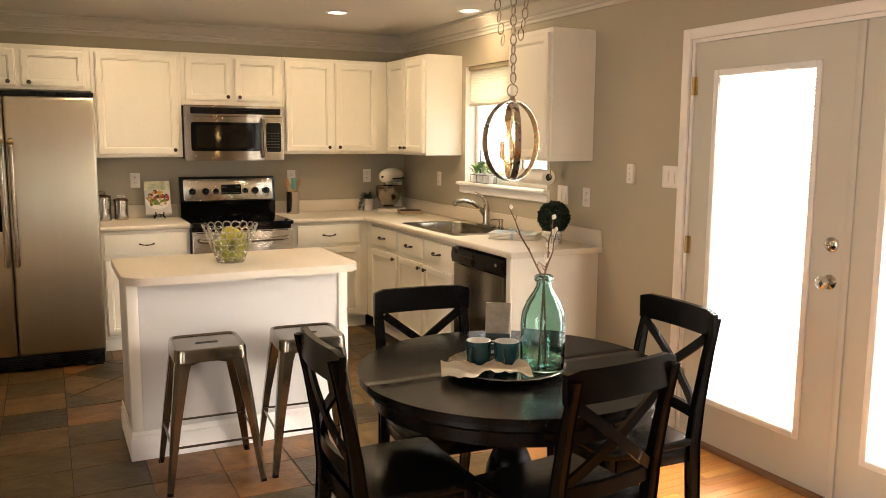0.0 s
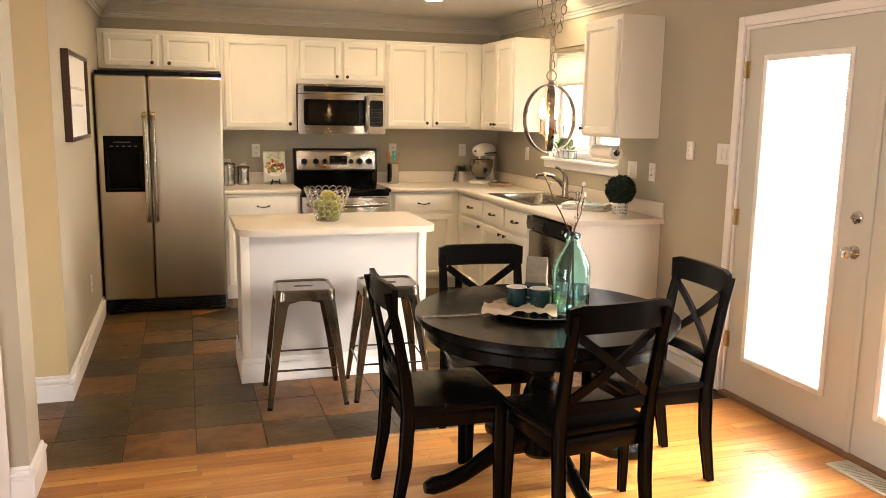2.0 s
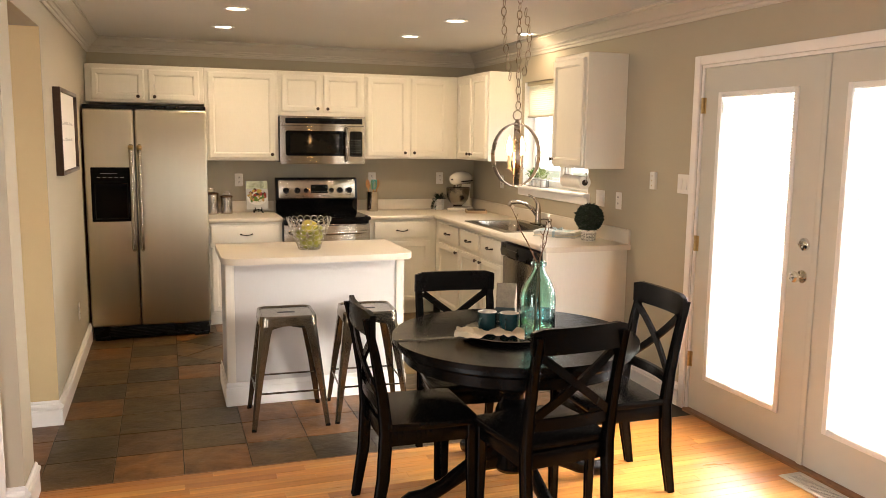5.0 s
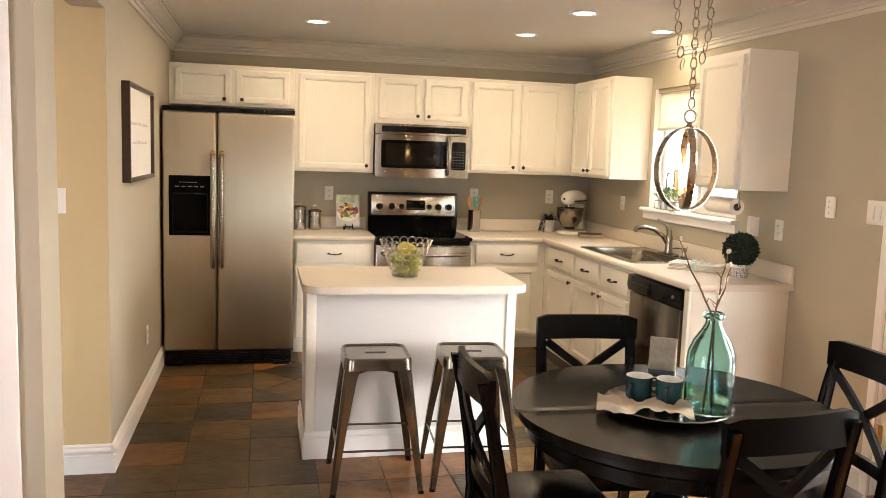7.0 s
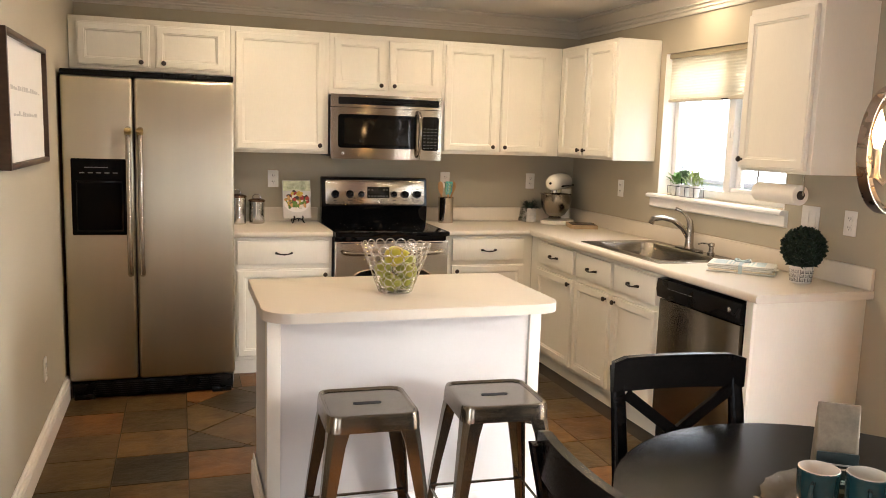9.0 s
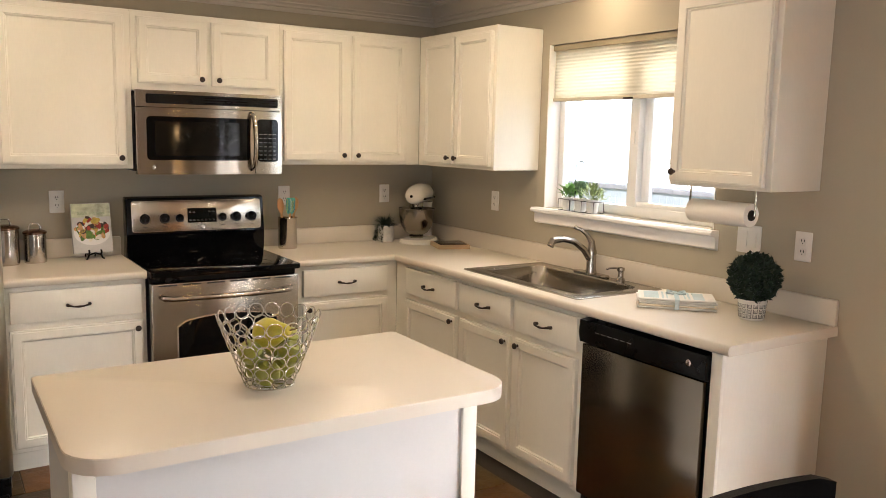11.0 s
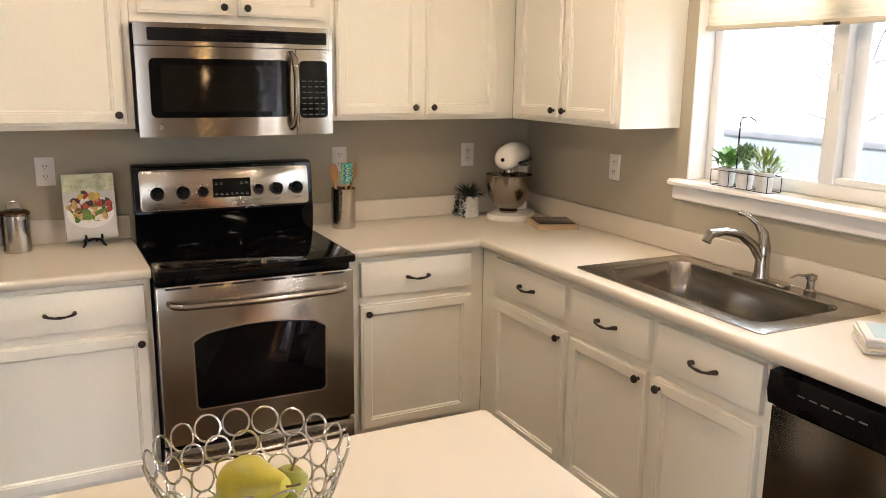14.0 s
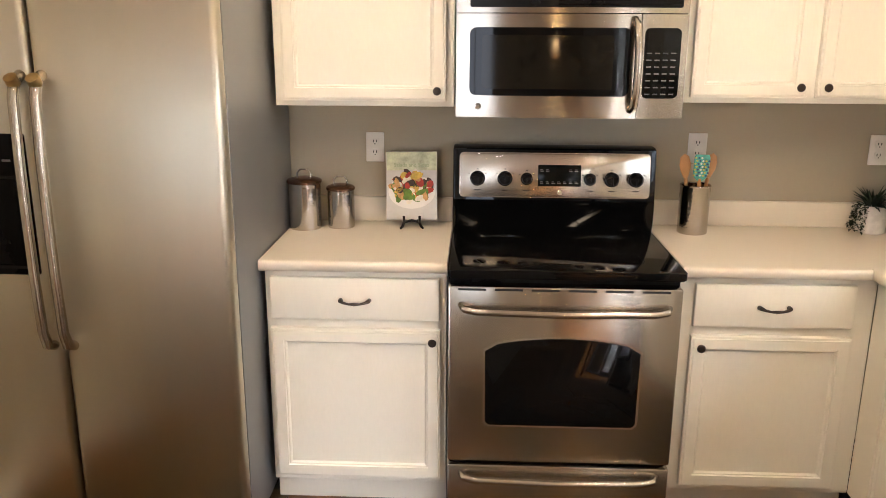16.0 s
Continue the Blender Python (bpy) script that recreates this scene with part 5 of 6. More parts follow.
for tip, nb in (((-0.125, 0.045, 0.56), 5), ((0.045, 0.015, 0.52), 6), ((0.035, -0.02, 0.47), 4)):
    bm = B()
    pts = [Vector((0.015 * math.copysign(1, -tip[0]), 0.0, 0.0)), Vector((0.0, 0.0, 0.30))]
    for k in range(1, 6):
        u = k / 5
        pts.append(Vector((tip[0] * u, tip[1] * u, 0.30 + (tip[2] - 0.30) * u)) + Vector((rt.uniform(-1, 1), rt.uniform(-1, 1), 0)) * 0.006)
    tube(bm, pts, [0.004, 0.0035, 0.003, 0.003, 0.0025, 0.002, 0.0015], 7)
    for k in range(2, 6):
        q = pts[k]
        tube(bm, [q, q + Vector((rt.uniform(-1, 1) * 0.02, rt.uniform(-1, 1) * 0.02, 0.018))], [0.002, 0.001], 5)
    twig = part("twig", bm, M_TWIG, tw)
    for k in range(nb if tip[0] > 0 else 1):
        q = pts[6 - k % 4] + Vector((rt.uniform(-1, 1), rt.uniform(-1, 1), rt.uniform(-1, 1))) * 0.010
        bm = B()
        lathe(bm, [(0.001, -0.007), (0.005, -0.004), (0.006, 0.002), (0.003, 0.008), (0.001, 0.009)], 8, q, cap=False)
        part("bud", bm, M_BUD, twig, "pale bud")


def mug(x, y, turn):
    c = thing("mug", pose(x, y, TRZ, 0, 0, turn), "dark teal ceramic mug with cream inside", "mug", "teal mugs on the tray")
    bm = B()
    lathe(bm, [(0.001, 0), (0.034, 0), (0.038, 0.005), (0.043, 0.05), (0.0445, 0.098), (0.043, 0.100)], 32, cap=False)
    tube(bm, [(0.041, 0, 0.080), (0.058, 0, 0.078), (0.068, 0, 0.058), (0.060, 0, 0.034), (0.040, 0, 0.026)], 0.005, 8)
    part("body", bm, M_TEALCUP, c)
    bm = B()
    lathe(bm, [(0.0435, 0.0995), (0.041, 0.101), (0.039, 0.095), (0.036, 0.01), (0.001, 0.008)], 32, cap=False)
    part("lining", bm, M_CREAM, c, "cream glazed inside")


mug(1.815, 2.915, 215)
mug(1.897, 2.862, 230)
M_BAG = surface("kraft_bag", (0.27, 0.215, 0.145), 0.6, vary=0.35, scale=26)
bag = thing("coffee_bag", pose(1.945, 3.005, TRZ, 0, 0, -32), "small brown and dark bag standing on the tray", "bag")
bm = B()
loft(bm, [[(x, y, 0.0) for x, y in rrect(-0.044, 0.044, -0.028, 0.028, 0.012)], [(x, y, 0.06) for x, y in rrect(-0.047, 0.047, -0.030, 0.030, 0.012)], [(x, y, 0.14) for x, y in rrect(-0.046, 0.046, -0.018, 0.018, 0.008)], [(x, y, 0.195) for x, y in rrect(-0.046, 0.046, -0.005, 0.005, 0.003)], [(x, y, 0.205) for x, y in rrect(-0.045, 0.045, -0.003, 0.003, 0.002)]], True, True)
part("pouch", bm, M_BAG, bag)
bm = B()
box(bm, -0.045, 0.045, -0.034, -0.028, 0.012, 0.098, 0.002)
lab = part("label", bm, surface("dark_label", (0.025, 0.04, 0.04), 0.5), bag, "dark label with pale lines")
bm = B()
for z, w in ((0.068, 0.06), (0.058, 0.05), (0.030, 0.066), (0.024, 0.05)):
    box(bm, -w / 2, w / 2, -0.0352, -0.034, z, z + 0.004)
part("text_bars", bm, M_PAPER, lab)
nap = thing("cloth_napkin", pose(1.785, 2.812, TRZ + 0.012, 0, 0, -25), "crumpled cream cloth napkin lying on the tray", "napkin")
bm = B()
gx, gy = 40, 16
grid = []
for i in range(gx + 1):
    row = []
    for j in range(gy + 1):
        u, v = i / gx - 0.5, j / gy - 0.5
        nz = noise.noise(Vector((u * 7, v * 4, 1.3))) * 0.014 + noise.noise(Vector((u * 16, v * 9, 4.0))) * 0.007
        pinch = 1 - 0.35 * math.exp(-(u / 0.12) ** 2)
        row.append(bm.verts.new((u * 0.30, v * 0.170 * pinch + 0.02 * math.sin(u * 9), max(0.003, 0.020 + nz * 0.9 + 0.006 * math.sin(v * 12 + u * 5)))))
    grid.append(row)
for i in range(gx):
    for j in range(gy):
        bm.faces.new((grid[i][j], grid[i + 1][j], grid[i + 1][j + 1], grid[i][j + 1]))
bmesh.ops.solidify(bm, geom=bm.faces[:], thickness=0.0025)
part("folded_cloth", bm, M_LINEN, nap)
M_LEAF = surface("fresh_leaf", (0.15, 0.31, 0.06), 0.5, vary=0.3, scale=30)
M_LEAFD = surface("dark_box_leaf", (0.010, 0.024, 0.009), 0.7, vary=0.4, scale=40)


def leaf(bm, p, d, up, ln, wd, bend=0.2):
    """A small pointed leaf from p along d."""
    d, up = Vector(d).normalized(), Vector(up)
    s = d.cross(up)
    s = s.normalized() if s.length > 1e-4 else Vector((1, 0, 0))
    n_ = s.cross(d)
    p = Vector(p)
    a, b = p + d * ln * 0.45 + n_ * ln * bend * 0.6, p + d * ln - n_ * ln * bend * 0.2
    l, r = a + s * wd * 0.5 + n_ * wd * 0.15, a - s * wd * 0.5 + n_ * wd * 0.15
    v = [bm.verts.new(q) for q in (p, l, b, r, a)]
    bm.faces.new((v[0], v[4], v[1]))
    bm.faces.new((v[1], v[4], v[2]))
    bm.faces.new((v[2], v[4], v[3]))
    bm.faces.new((v[3], v[4], v[0]))


sp = thing("tea_light_greenery", pose(1.99, 2.93, TRZ), "small sprig of green leaves on the tray", "greenery")
bm = B()
for i in range(40):
    a, e = rt.uniform(0, math.tau), rt.uniform(0.1, 1.2)
    leaf(bm, (0, 0, 0.01), (math.cos(a) * math.cos(e), math.sin(a) * math.cos(e), math.sin(e)), (0, 0, 1), rt.uniform(0.025, 0.05), 0.012)
part("leaves", bm, M_LEAF, sp)

# ---- things on the island and counters ----
M_WIRE = surface("bright_wire", (0.62, 0.60, 0.56), 0.18, 1.0, vary=0.05, bump=0.0)
bk = thing("wire_fruit_basket", pose(1.325, 4.69, ISLAND), "chrome ring wire fruit basket on the island", "basket")
for row, (z, r, nr, rr_) in enumerate(((0.018, 0.070, 12, 0.0175), (0.049, 0.083, 13, 0.018), (0.082, 0.096, 15, 0.0185), (0.115, 0.109, 17, 0.0192), (0.148, 0.121, 18, 0.0198), (0.180, 0.133, 19, 0.0204))):
    for k in range(nr):
        a = (k + 0.5 * (row % 2)) * math.tau / nr
        c = Vector((r * math.cos(a), r * math.sin(a), z))
        tan = Vector((-math.sin(a), math.cos(a), 0))
        upv = Vector((0.33 * math.cos(a), 0.33 * math.sin(a), 0.94))
        bm = B()
        tube(bm, [c + tan * (rr_ * math.cos(i * math.tau / 18)) + upv * (rr_ * math.sin(i * math.tau / 18)) for i in range(18)], 0.0018, 5, closed=True)
        part("wire_ring", bm, M_WIRE, bk)
bm = B()
for r in (0.066, 0.045):
    tube(bm, [(r * math.cos(i * math.tau / 24), r * math.sin(i * math.tau / 24), 0.003) for i in range(24)], 0.0022, 5, closed=True)
for k in range(4):
    a = k * math.pi / 4
    rod(bm, (0.066 * math.cos(a), 0.066 * math.sin(a), 0.003), (-0.066 * math.cos(a), -0.066 * math.sin(a), 0.003), 0.0018, seg=5)
part("base", bm, M_WIRE, bk)
M_PEAR = surface("pear_skin", (0.44, 0.37, 0.03), 0.38, vary=0.25, scale=12, grain=300, bump=0.08)
M_APPLE = surface("green_apple_skin", (0.25, 0.25, 0.03), 0.3, vary=0.25, scale=14, grain=300, bump=0.05)


def fruit(x, y, z, r, pear, rx, ry, rz):
    c = thing("pear" if pear else "apple", pose(1.325 + x, 4.69 + y, ISLAND + z, rx, ry, rz), "yellow-green pear in the wire basket" if pear else "green apple in the wire basket", "fruit", "fruit in the basket")
    bm = B()
    if pear:
        lathe(bm, [(0.001, -0.9 * r), (0.35 * r, -0.88 * r), (0.8 * r, -0.55 * r), (r, 0), (0.9 * r, 0.45 * r), (0.62 * r, 0.95 * r), (0.45 * r, 1.35 * r), (0.28 * r, 1.6 * r), (0.001, 1.62 * r)], 24, cap=False)
        st0 = 1.6 * r
    else:
        lathe(bm, [(0.001, -0.72 * r), (0.3 * r, -0.85 * r), (0.72 * r, -0.66 * r), (r, 0), (0.86 * r, 0.55 * r), (0.5 * r, 0.85 * r), (0.2 * r, 0.82 * r), (0.001, 0.66 * r)], 24, cap=False)
        st0 = 0.66 * r
    part("flesh", bm, M_PEAR if pear else M_APPLE, c)
    bm = B()
    tube(bm, [(0, 0, st0 - 0.003), (0.002, 0, st0 + 0.012), (0.005, 0.002, st0 + 0.022)], [0.002, 0.0016, 0.002], 6)
    part("stem", bm, M_TWIG, c)


for a in ((0.038, 0.0, 0.042, 0.036, 0, 20, 10, 0), (-0.022, 0.034, 0.042, 0.036, 0, -15, 20, 40), (-0.02, -0.036, 0.042, 0.036, 0, 12, -20, 80), (0.042, -0.044, 0.092, 0.036, 0, 30, 20, 0), (-0.05, 0.002, 0.095, 0.036, 0, 10, -30, 0), (0.036, 0.045, 0.092, 0.036, 0, -20, 30, 30), (-0.008, -0.006, 0.145, 0.043, 1, 78, 0, 40), (0.055, 0.0, 0.128, 0.030, 0, 0, 10, 0)):
    fruit(*a)

M_HAMMER = surface("ribbed_steel", (0.52, 0.48, 0.42), 0.12, 1.0, vary=0.03, scale=60, grain=110, bump=0.22, rvary=0.02)
M_COPPER = surface("copper_rim", (0.24, 0.13, 0.08), 0.22, 1.0, vary=0.1)


def canister(x, y, r, h, label):
    c = thing("canister", pose(x, y, COUNTER), label, "canister", "ribbed steel canisters")
    bm = B()
    lathe(bm, [(0.001, 0), (r * 0.97, 0), (r, 0.004)] + [(r + (0.0005 if k % 2 else -0.0005), 0.008 + k * (h - 0.03) / 36) for k in range(35)] + [(r, h - 0.018)], 40, cap=False)
    part("body", bm, M_HAMMER, c)
    bm = B()
    lathe(bm, [(r + 0.001, h - 0.019), (r + 0.004, h - 0.017), (r + 0.004, h - 0.010), (r * 0.95, h - 0.004), (r * 0.6, h + 0.002), (0.001, h + 0.005)], 36, cap=False)
    ld = part("lid", bm, M_COPPER, c, "copper-toned lid")
    bm = B()
    tube(bm, [(-0.026, 0, h), (-0.026, 0, h + 0.018), (-0.015, 0, h + 0.032), (0.015, 0, h + 0.032), (0.026, 0, h + 0.018), (0.026, 0, h)], 0.0035, 8)
    part("handle", bm, M_WIRE, ld, "bright wire handle")


canister(0.862, 7.125, 0.063, 0.195, "tall ribbed steel canister with copper-brown lid")
canister(0.997, 7.150, 0.052, 0.165, "small ribbed steel canister with copper-brown lid")

# cookbook on a small easel
ck = thing("cookbook", pose(1.272, 7.155, COUNTER + 0.030, -9, 0, 5), "cookbook with a salad photo on its cover", "book")
bm = B()
box(bm, -0.098, 0.098, -0.006, 0.010, 0, 0.262, 0.002)
part("cover", bm, surface("glossy_cover", (0.60, 0.58, 0.54), 0.2, vary=0.08, scale=12), ck)
bm = B()
box(bm, -0.096, 0.096, -0.0068, -0.006, 0.19, 0.260)
part("cover_top", bm, surface("green_print", (0.60, 0.62, 0.42), 0.25, vary=0.45, scale=18), ck, "pale green printed band")
FOOD = [surface("salad_brown", (0.06, 0.035, 0.02), 0.3, vary=0.4, scale=60), surface("salad_red", (0.40, 0.035, 0.015), 0.3, vary=0.3, scale=60), surface("salad_green", (0.11, 0.20, 0.02), 0.3, vary=0.4, scale=60), surface("salad_tan", (0.55, 0.30, 0.10), 0.3, vary=0.3, scale=60), surface("salad_white", (0.72, 0.66, 0.52), 0.3, vary=0.2, scale=60), surface("salad_yellow", (0.62, 0.42, 0.06), 0.3, vary=0.3, scale=60)]
bm = B()
prism(bm, [(0.090 * math.cos(i * math.tau / 32), 0.108 + 0.066 * math.sin(i * math.tau / 32)) for i in range(32)], -0.0078, -0.006, "y")
part("plate_picture", bm, M_PAPER, ck, "printed white plate")
rf = random.Random(11)
for k, mt in enumerate(FOOD):
    bm = B()
    for i in range(15):
        a, q = rf.uniform(0, math.tau), rf.uniform(0, 0.9) ** 0.5
        cx, cz = 0.078 * q * math.cos(a), 0.126 + 0.052 * q * math.sin(a)
        s1, s2, tt = rf.uniform(0.013, 0.027), rf.uniform(0.008, 0.015), rf.uniform(0, 3.1)
        prism(bm, [(cx + s1 * math.cos(j * math.tau / 7) * math.cos(tt) - s2 * math.sin(j * math.tau / 7) * math.sin(tt), cz + s1 * math.cos(j * math.tau / 7) * math.sin(tt) + s2 * math.sin(j * math.tau / 7) * math.cos(tt)) for j in range(7)], -0.0084 - i * 0.0001 - k * 0.00002, -0.0078, "y")
    tagged(part("salad_picture", bm, mt, ck), kind="stuff")
cu = bpy.data.curves.new("title", "FONT")
cu.body, cu.size, cu.align_x, cu.extrude = "Salads and Sides", 0.021, "CENTER", 0.0002
tt_ = new("title_lettering", cu)
tt_.parent = ck
tt_.matrix_local = pose(0, -0.0076, 0.204, 90, 0, 0)
cu.materials.append(surface("green_ink", (0.32, 0.40, 0.22), 0.4))
es = thing("book_easel", pose(1.272, 7.145, COUNTER, 0, 0, 5), "small black iron book easel", "easel")
bm = B()
for s in (-1, 1):
    tube(bm, [(s * 0.030, -0.030, 0.052), (s * 0.030, -0.036, 0.040), (s * 0.030, -0.022, 0.024), (s * 0.026, 0.03, 0.026), (s * 0.024, 0.045, 0.10)], 0.005, 8)
    tube(bm, [(s * 0.030, -0.022, 0.026), (s * 0.036, -0.026, 0.010), (s * 0.044, -0.034, 0.004)], [0.006, 0.005, 0.004], 8)
    tube(bm, [(s * 0.024, 0.045, 0.10), (s * 0.024, 0.075, 0.003)], 0.004, 8)
tube(bm, [(-0.030, -0.022, 0.026), (0, -0.024, 0.034), (0.030, -0.022, 0.026)], 0.005, 8)
part("iron_frame", bm, M_BLACKPL, es)

# utensil crock
cr = thing("utensil_crock", pose(2.345, 7.135, COUNTER), "brushed steel utensil crock beside the range", "utensil holder")
bm = B()
lathe(bm, [(0.001, 0), (0.053, 0), (0.056, 0.003), (0.056, 0.178), (0.058, 0.182), (0.056, 0.186), (0.053, 0.182), (0.052, 0.006), (0.001, 0.006)], 36, cap=False)
part("cylinder", bm, M_HAMMER, cr)
M_BIRCH = surface("birch_wood", (0.46, 0.24, 0.09), 0.5, vary=0.15, scale=8, stretch=(1, 1, 0.2))
M_SPOON = surface("teal_print", (0.10, 0.42, 0.36), 0.4, vary=0.7, scale=55)


def spoon(dx, dy, lean, mat, wd, name, label):
    u = thing(name, pose(2.345 + dx, 7.135 + dy, COUNTER + 0.012, lean[0], lean[1], 0), label, "utensil")
    bm = B()
    rod(bm, (0, 0, 0), (0, 0, 0.20), 0.006, 0.007, 8)
    part("handle", bm, M_BIRCH, u)
    bm = B()
    lathe(bm, [(0.001, 0.195), (wd * 0.5, 0.205), (wd, 0.235), (wd * 1.05, 0.255), (wd * 0.8, 0.282), (0.001, 0.293)], 16, cap=False)
    for v in bm.verts:
        v.co.y = v.co.y * 0.22
    part("head", bm, mat, u)


spoon(-0.012, 0.010, (4, -8), M_BIRCH, 0.020, "wooden_spoon", "light wooden spoon standing in the crock")
sp = thing("patterned_spatula", pose(2.345, 7.123, COUNTER + 0.012, 3, 2, 0), "teal, blue and yellow patterned spatula in the crock", "utensil")
bm = B()
rod(bm, (0, 0, 0), (0, 0, 0.20), 0.006, 0.007, 8)
part("handle", bm, M_BIRCH, sp)
bm = B()
loft(bm, [rr3(-w, w, -0.004, 0.004, 0.0035, z) for w, z in ((0.010, 0.192), (0.024, 0.205), (0.028, 0.225), (0.029, 0.280), (0.024, 0.290))], True, True)
blade = part("blade", bm, M_SPOON, sp, "flat teal blade")
PRINT = [surface("print_yellow", (0.50, 0.48, 0.08), 0.4), surface("print_blue", (0.03, 0.07, 0.20), 0.4), surface("print_white", (0.65, 0.68, 0.62), 0.4)]
for k in range(33):
    px, pz = -0.022 + 0.011 * (k % 5) + (0.0055 if (k // 5) % 2 else 0) - 0.002, 0.212 + 0.011 * (k // 5)
    bm = B()
    prism(bm, [(px - 0.005, pz), (px, pz - 0.0045), (px + 0.005, pz), (px, pz + 0.0045)], -0.0047, -0.0038, "y")
    part("printed_diamond", bm, PRINT[(k * 7 + k // 5) % 3], blade)
spoon(0.016, 0.008, (-2, 9), M_BIRCH, 0.020, "wooden_spoon", "light wooden spoon standing in the crock")

# stand mixer
M_MIXER = surface("white_enamel", (0.80, 0.76, 0.68), 0.18, vary=0.02, coat=0.5, bump=0.0)
mx = thing("stand_mixer", pose(3.222, 7.078, COUNTER, 0, 0, -47), "white stand mixer with steel bowl in the corner", "mixer")
bm = B()
loft(bm, [rr3(-0.105, 0.105, -0.155, 0.15, 0.09, 0.0), rr3(-0.108, 0.108, -0.158, 0.153, 0.09, 0.012), rr3(-0.100, 0.100, -0.150, 0.147, 0.085, 0.028), rr3(-0.06, 0.06, -0.11, 0.11, 0.05, 0.034)], True, True)
part("base", bm, M_MIXER, mx)
bm = B()
loft(bm, [rr3(-0.055, 0.055, 0.06, 0.145, 0.035, 0.03), rr3(-0.047, 0.047, 0.07, 0.14, 0.033, 0.12), rr3(-0.048, 0.048, 0.07, 0.14, 0.033, 0.20), rr3(-0.056, 0.056, 0.05, 0.15, 0.035, 0.255)], True, True)
part("column", bm, M_MIXER, mx)
bm = B()
loops = []
for y, w, h, zc_ in ((-0.182, 0.008, 0.008, 0.303), (-0.178, 0.022, 0.022, 0.304), (-0.168, 0.038, 0.037, 0.305), (-0.150, 0.052, 0.050, 0.306), (-0.11, 0.061, 0.060, 0.310), (-0.02, 0.066, 0.064, 0.316), (0.08, 0.066, 0.062, 0.316), (0.145, 0.058, 0.054, 0.312), (0.17, 0.040, 0.038, 0.308)):
    loops.append([(w * math.cos(k * math.tau / 24), y, zc_ + h * math.sin(k * math.tau / 24)) for k in range(24)])
loft(bm, loops, True, True)
hd = part("head", bm, M_MIXER, mx)
bm = B()
box(bm, -0.0685, 0.0685, -0.10, 0.13, 0.280, 0.292, 0.003)
part("trim_band", bm, M_BLACKPL, hd, "dark trim band")
bm = B()
lathe(bm, [(0.001, 0), (0.009, 0), (0.009, 0.010), (0.001, 0.011)], 16)
part("attachment_cap", bm, M_BLACKPL, hd, at=pose(0.0, -0.178, 0.306, 90, 0, 0))
bm = B()
lathe(bm, [(0.001, 0.215), (0.030, 0.215), (0.044, 0.228), (0.046, 0.262), (0.001, 0.264)], 24, (0, -0.075, 0), cap=False)
rod(bm, (0, -0.075, 0.215), (0, -0.075, 0.16), 0.008, seg=8)
part("beater_shaft", bm, M_CHROME, mx)
bm = B()
lathe(bm, [(0.001, 0.036), (0.045, 0.036), (0.050, 0.046), (0.042, 0.052), (0.072, 0.072), (0.100, 0.115), (0.112, 0.175), (0.115, 0.220), (0.118, 0.223), (0.115, 0.225), (0.109, 0.175), (0.096, 0.112), (0.050, 0.066), (0.001, 0.060)], 40, (0, -0.06, 0), cap=False)
part("bowl", bm, surface("polished_bowl_steel", (0.27, 0.245, 0.205), 0.2, 1.0, vary=0.03, bump=0.0, rvary=0.0), mx, "polished steel mixing bowl")

# marble pot with trailing plant
M_MARBLE = surface("white_marble", (0.66, 0.63, 0.58), 0.3, vary=0.25, scale=9, grain=40, bump=0.0)
pp = thing("potted_succulent", pose(3.035, 7.185, COUNTER), "trailing succulent in a white marbled pot", "plant")
bm = B()
lathe(bm, [(0.001, 0), (0.048, 0), (0.051, 0.004), (0.051, 0.104), (0.048, 0.106), (0.046, 0.095), (0.001, 0.092)], 32, cap=False)
part("pot", bm, M_MARBLE, pp)
bm = B()
for i in range(110):
    a, e = rt.uniform(0, math.tau), rt.uniform(0.1, 1.4)
    leaf(bm, (0.02 * math.cos(a), 0.02 * math.sin(a), 0.09), (math.cos(a) * math.cos(e), math.sin(a) * math.cos(e), math.sin(e)), (0, 0, 1), rt.uniform(0.04, 0.095), 0.012)
for s in range(10):
    a = math.pi + rt.uniform(-0.7, 0.9)
    x, y = 0.056 * math.cos(a), 0.056 * math.sin(a)
    for k in range(16):
        q = (x * (1.05 + 0.02 * k), y * (1.05 + 0.02 * k), 0.105 - k * 0.0062)
        leaf(bm, q, (rt.uniform(-1, 1), rt.uniform(-1, 1), rt.uniform(-0.6, 0.4)), (0, 0, 1), 0.017, 0.010)
part("foliage", bm, M_LEAFD, pp, "dark green trailing leaves")
bm = B()
for i in range(30):
    a, e = rt.uniform(0, math.tau), rt.uniform(0.4, 1.4)
    leaf(bm, (0.015, 0, 0.10), (math.cos(a) * math.cos(e), math.sin(a) * math.cos(e), math.sin(e)), (0, 0, 1), rt.uniform(0.025, 0.045), 0.016)
part("rosette", bm, surface("burgundy_leaf", (0.10, 0.025, 0.025), 0.5, vary=0.3), pp, "burgundy succulent rosette")

# books lying in the corner
bo = thing("notepad", pose(3.272, 6.785, COUNTER, 0, 0, -18), "closed tan notepad lying flat on the counter", "book")
bm = B()
box(bm, -0.10, 0.10, -0.105, 0.105, 0.0, 0.026, 0.002)
part("paper_block", bm, surface("tan_paper", (0.45, 0.32, 0.19), 0.7, vary=0.1), bo)
bm = B()
box(bm, -0.085, 0.085, -0.09, 0.09, 0.026, 0.0285, 0.001)
part("cover_picture", bm, surface("brown_cover", (0.07, 0.045, 0.035), 0.25, vary=0.6, scale=22), bo, "dark printed cover")

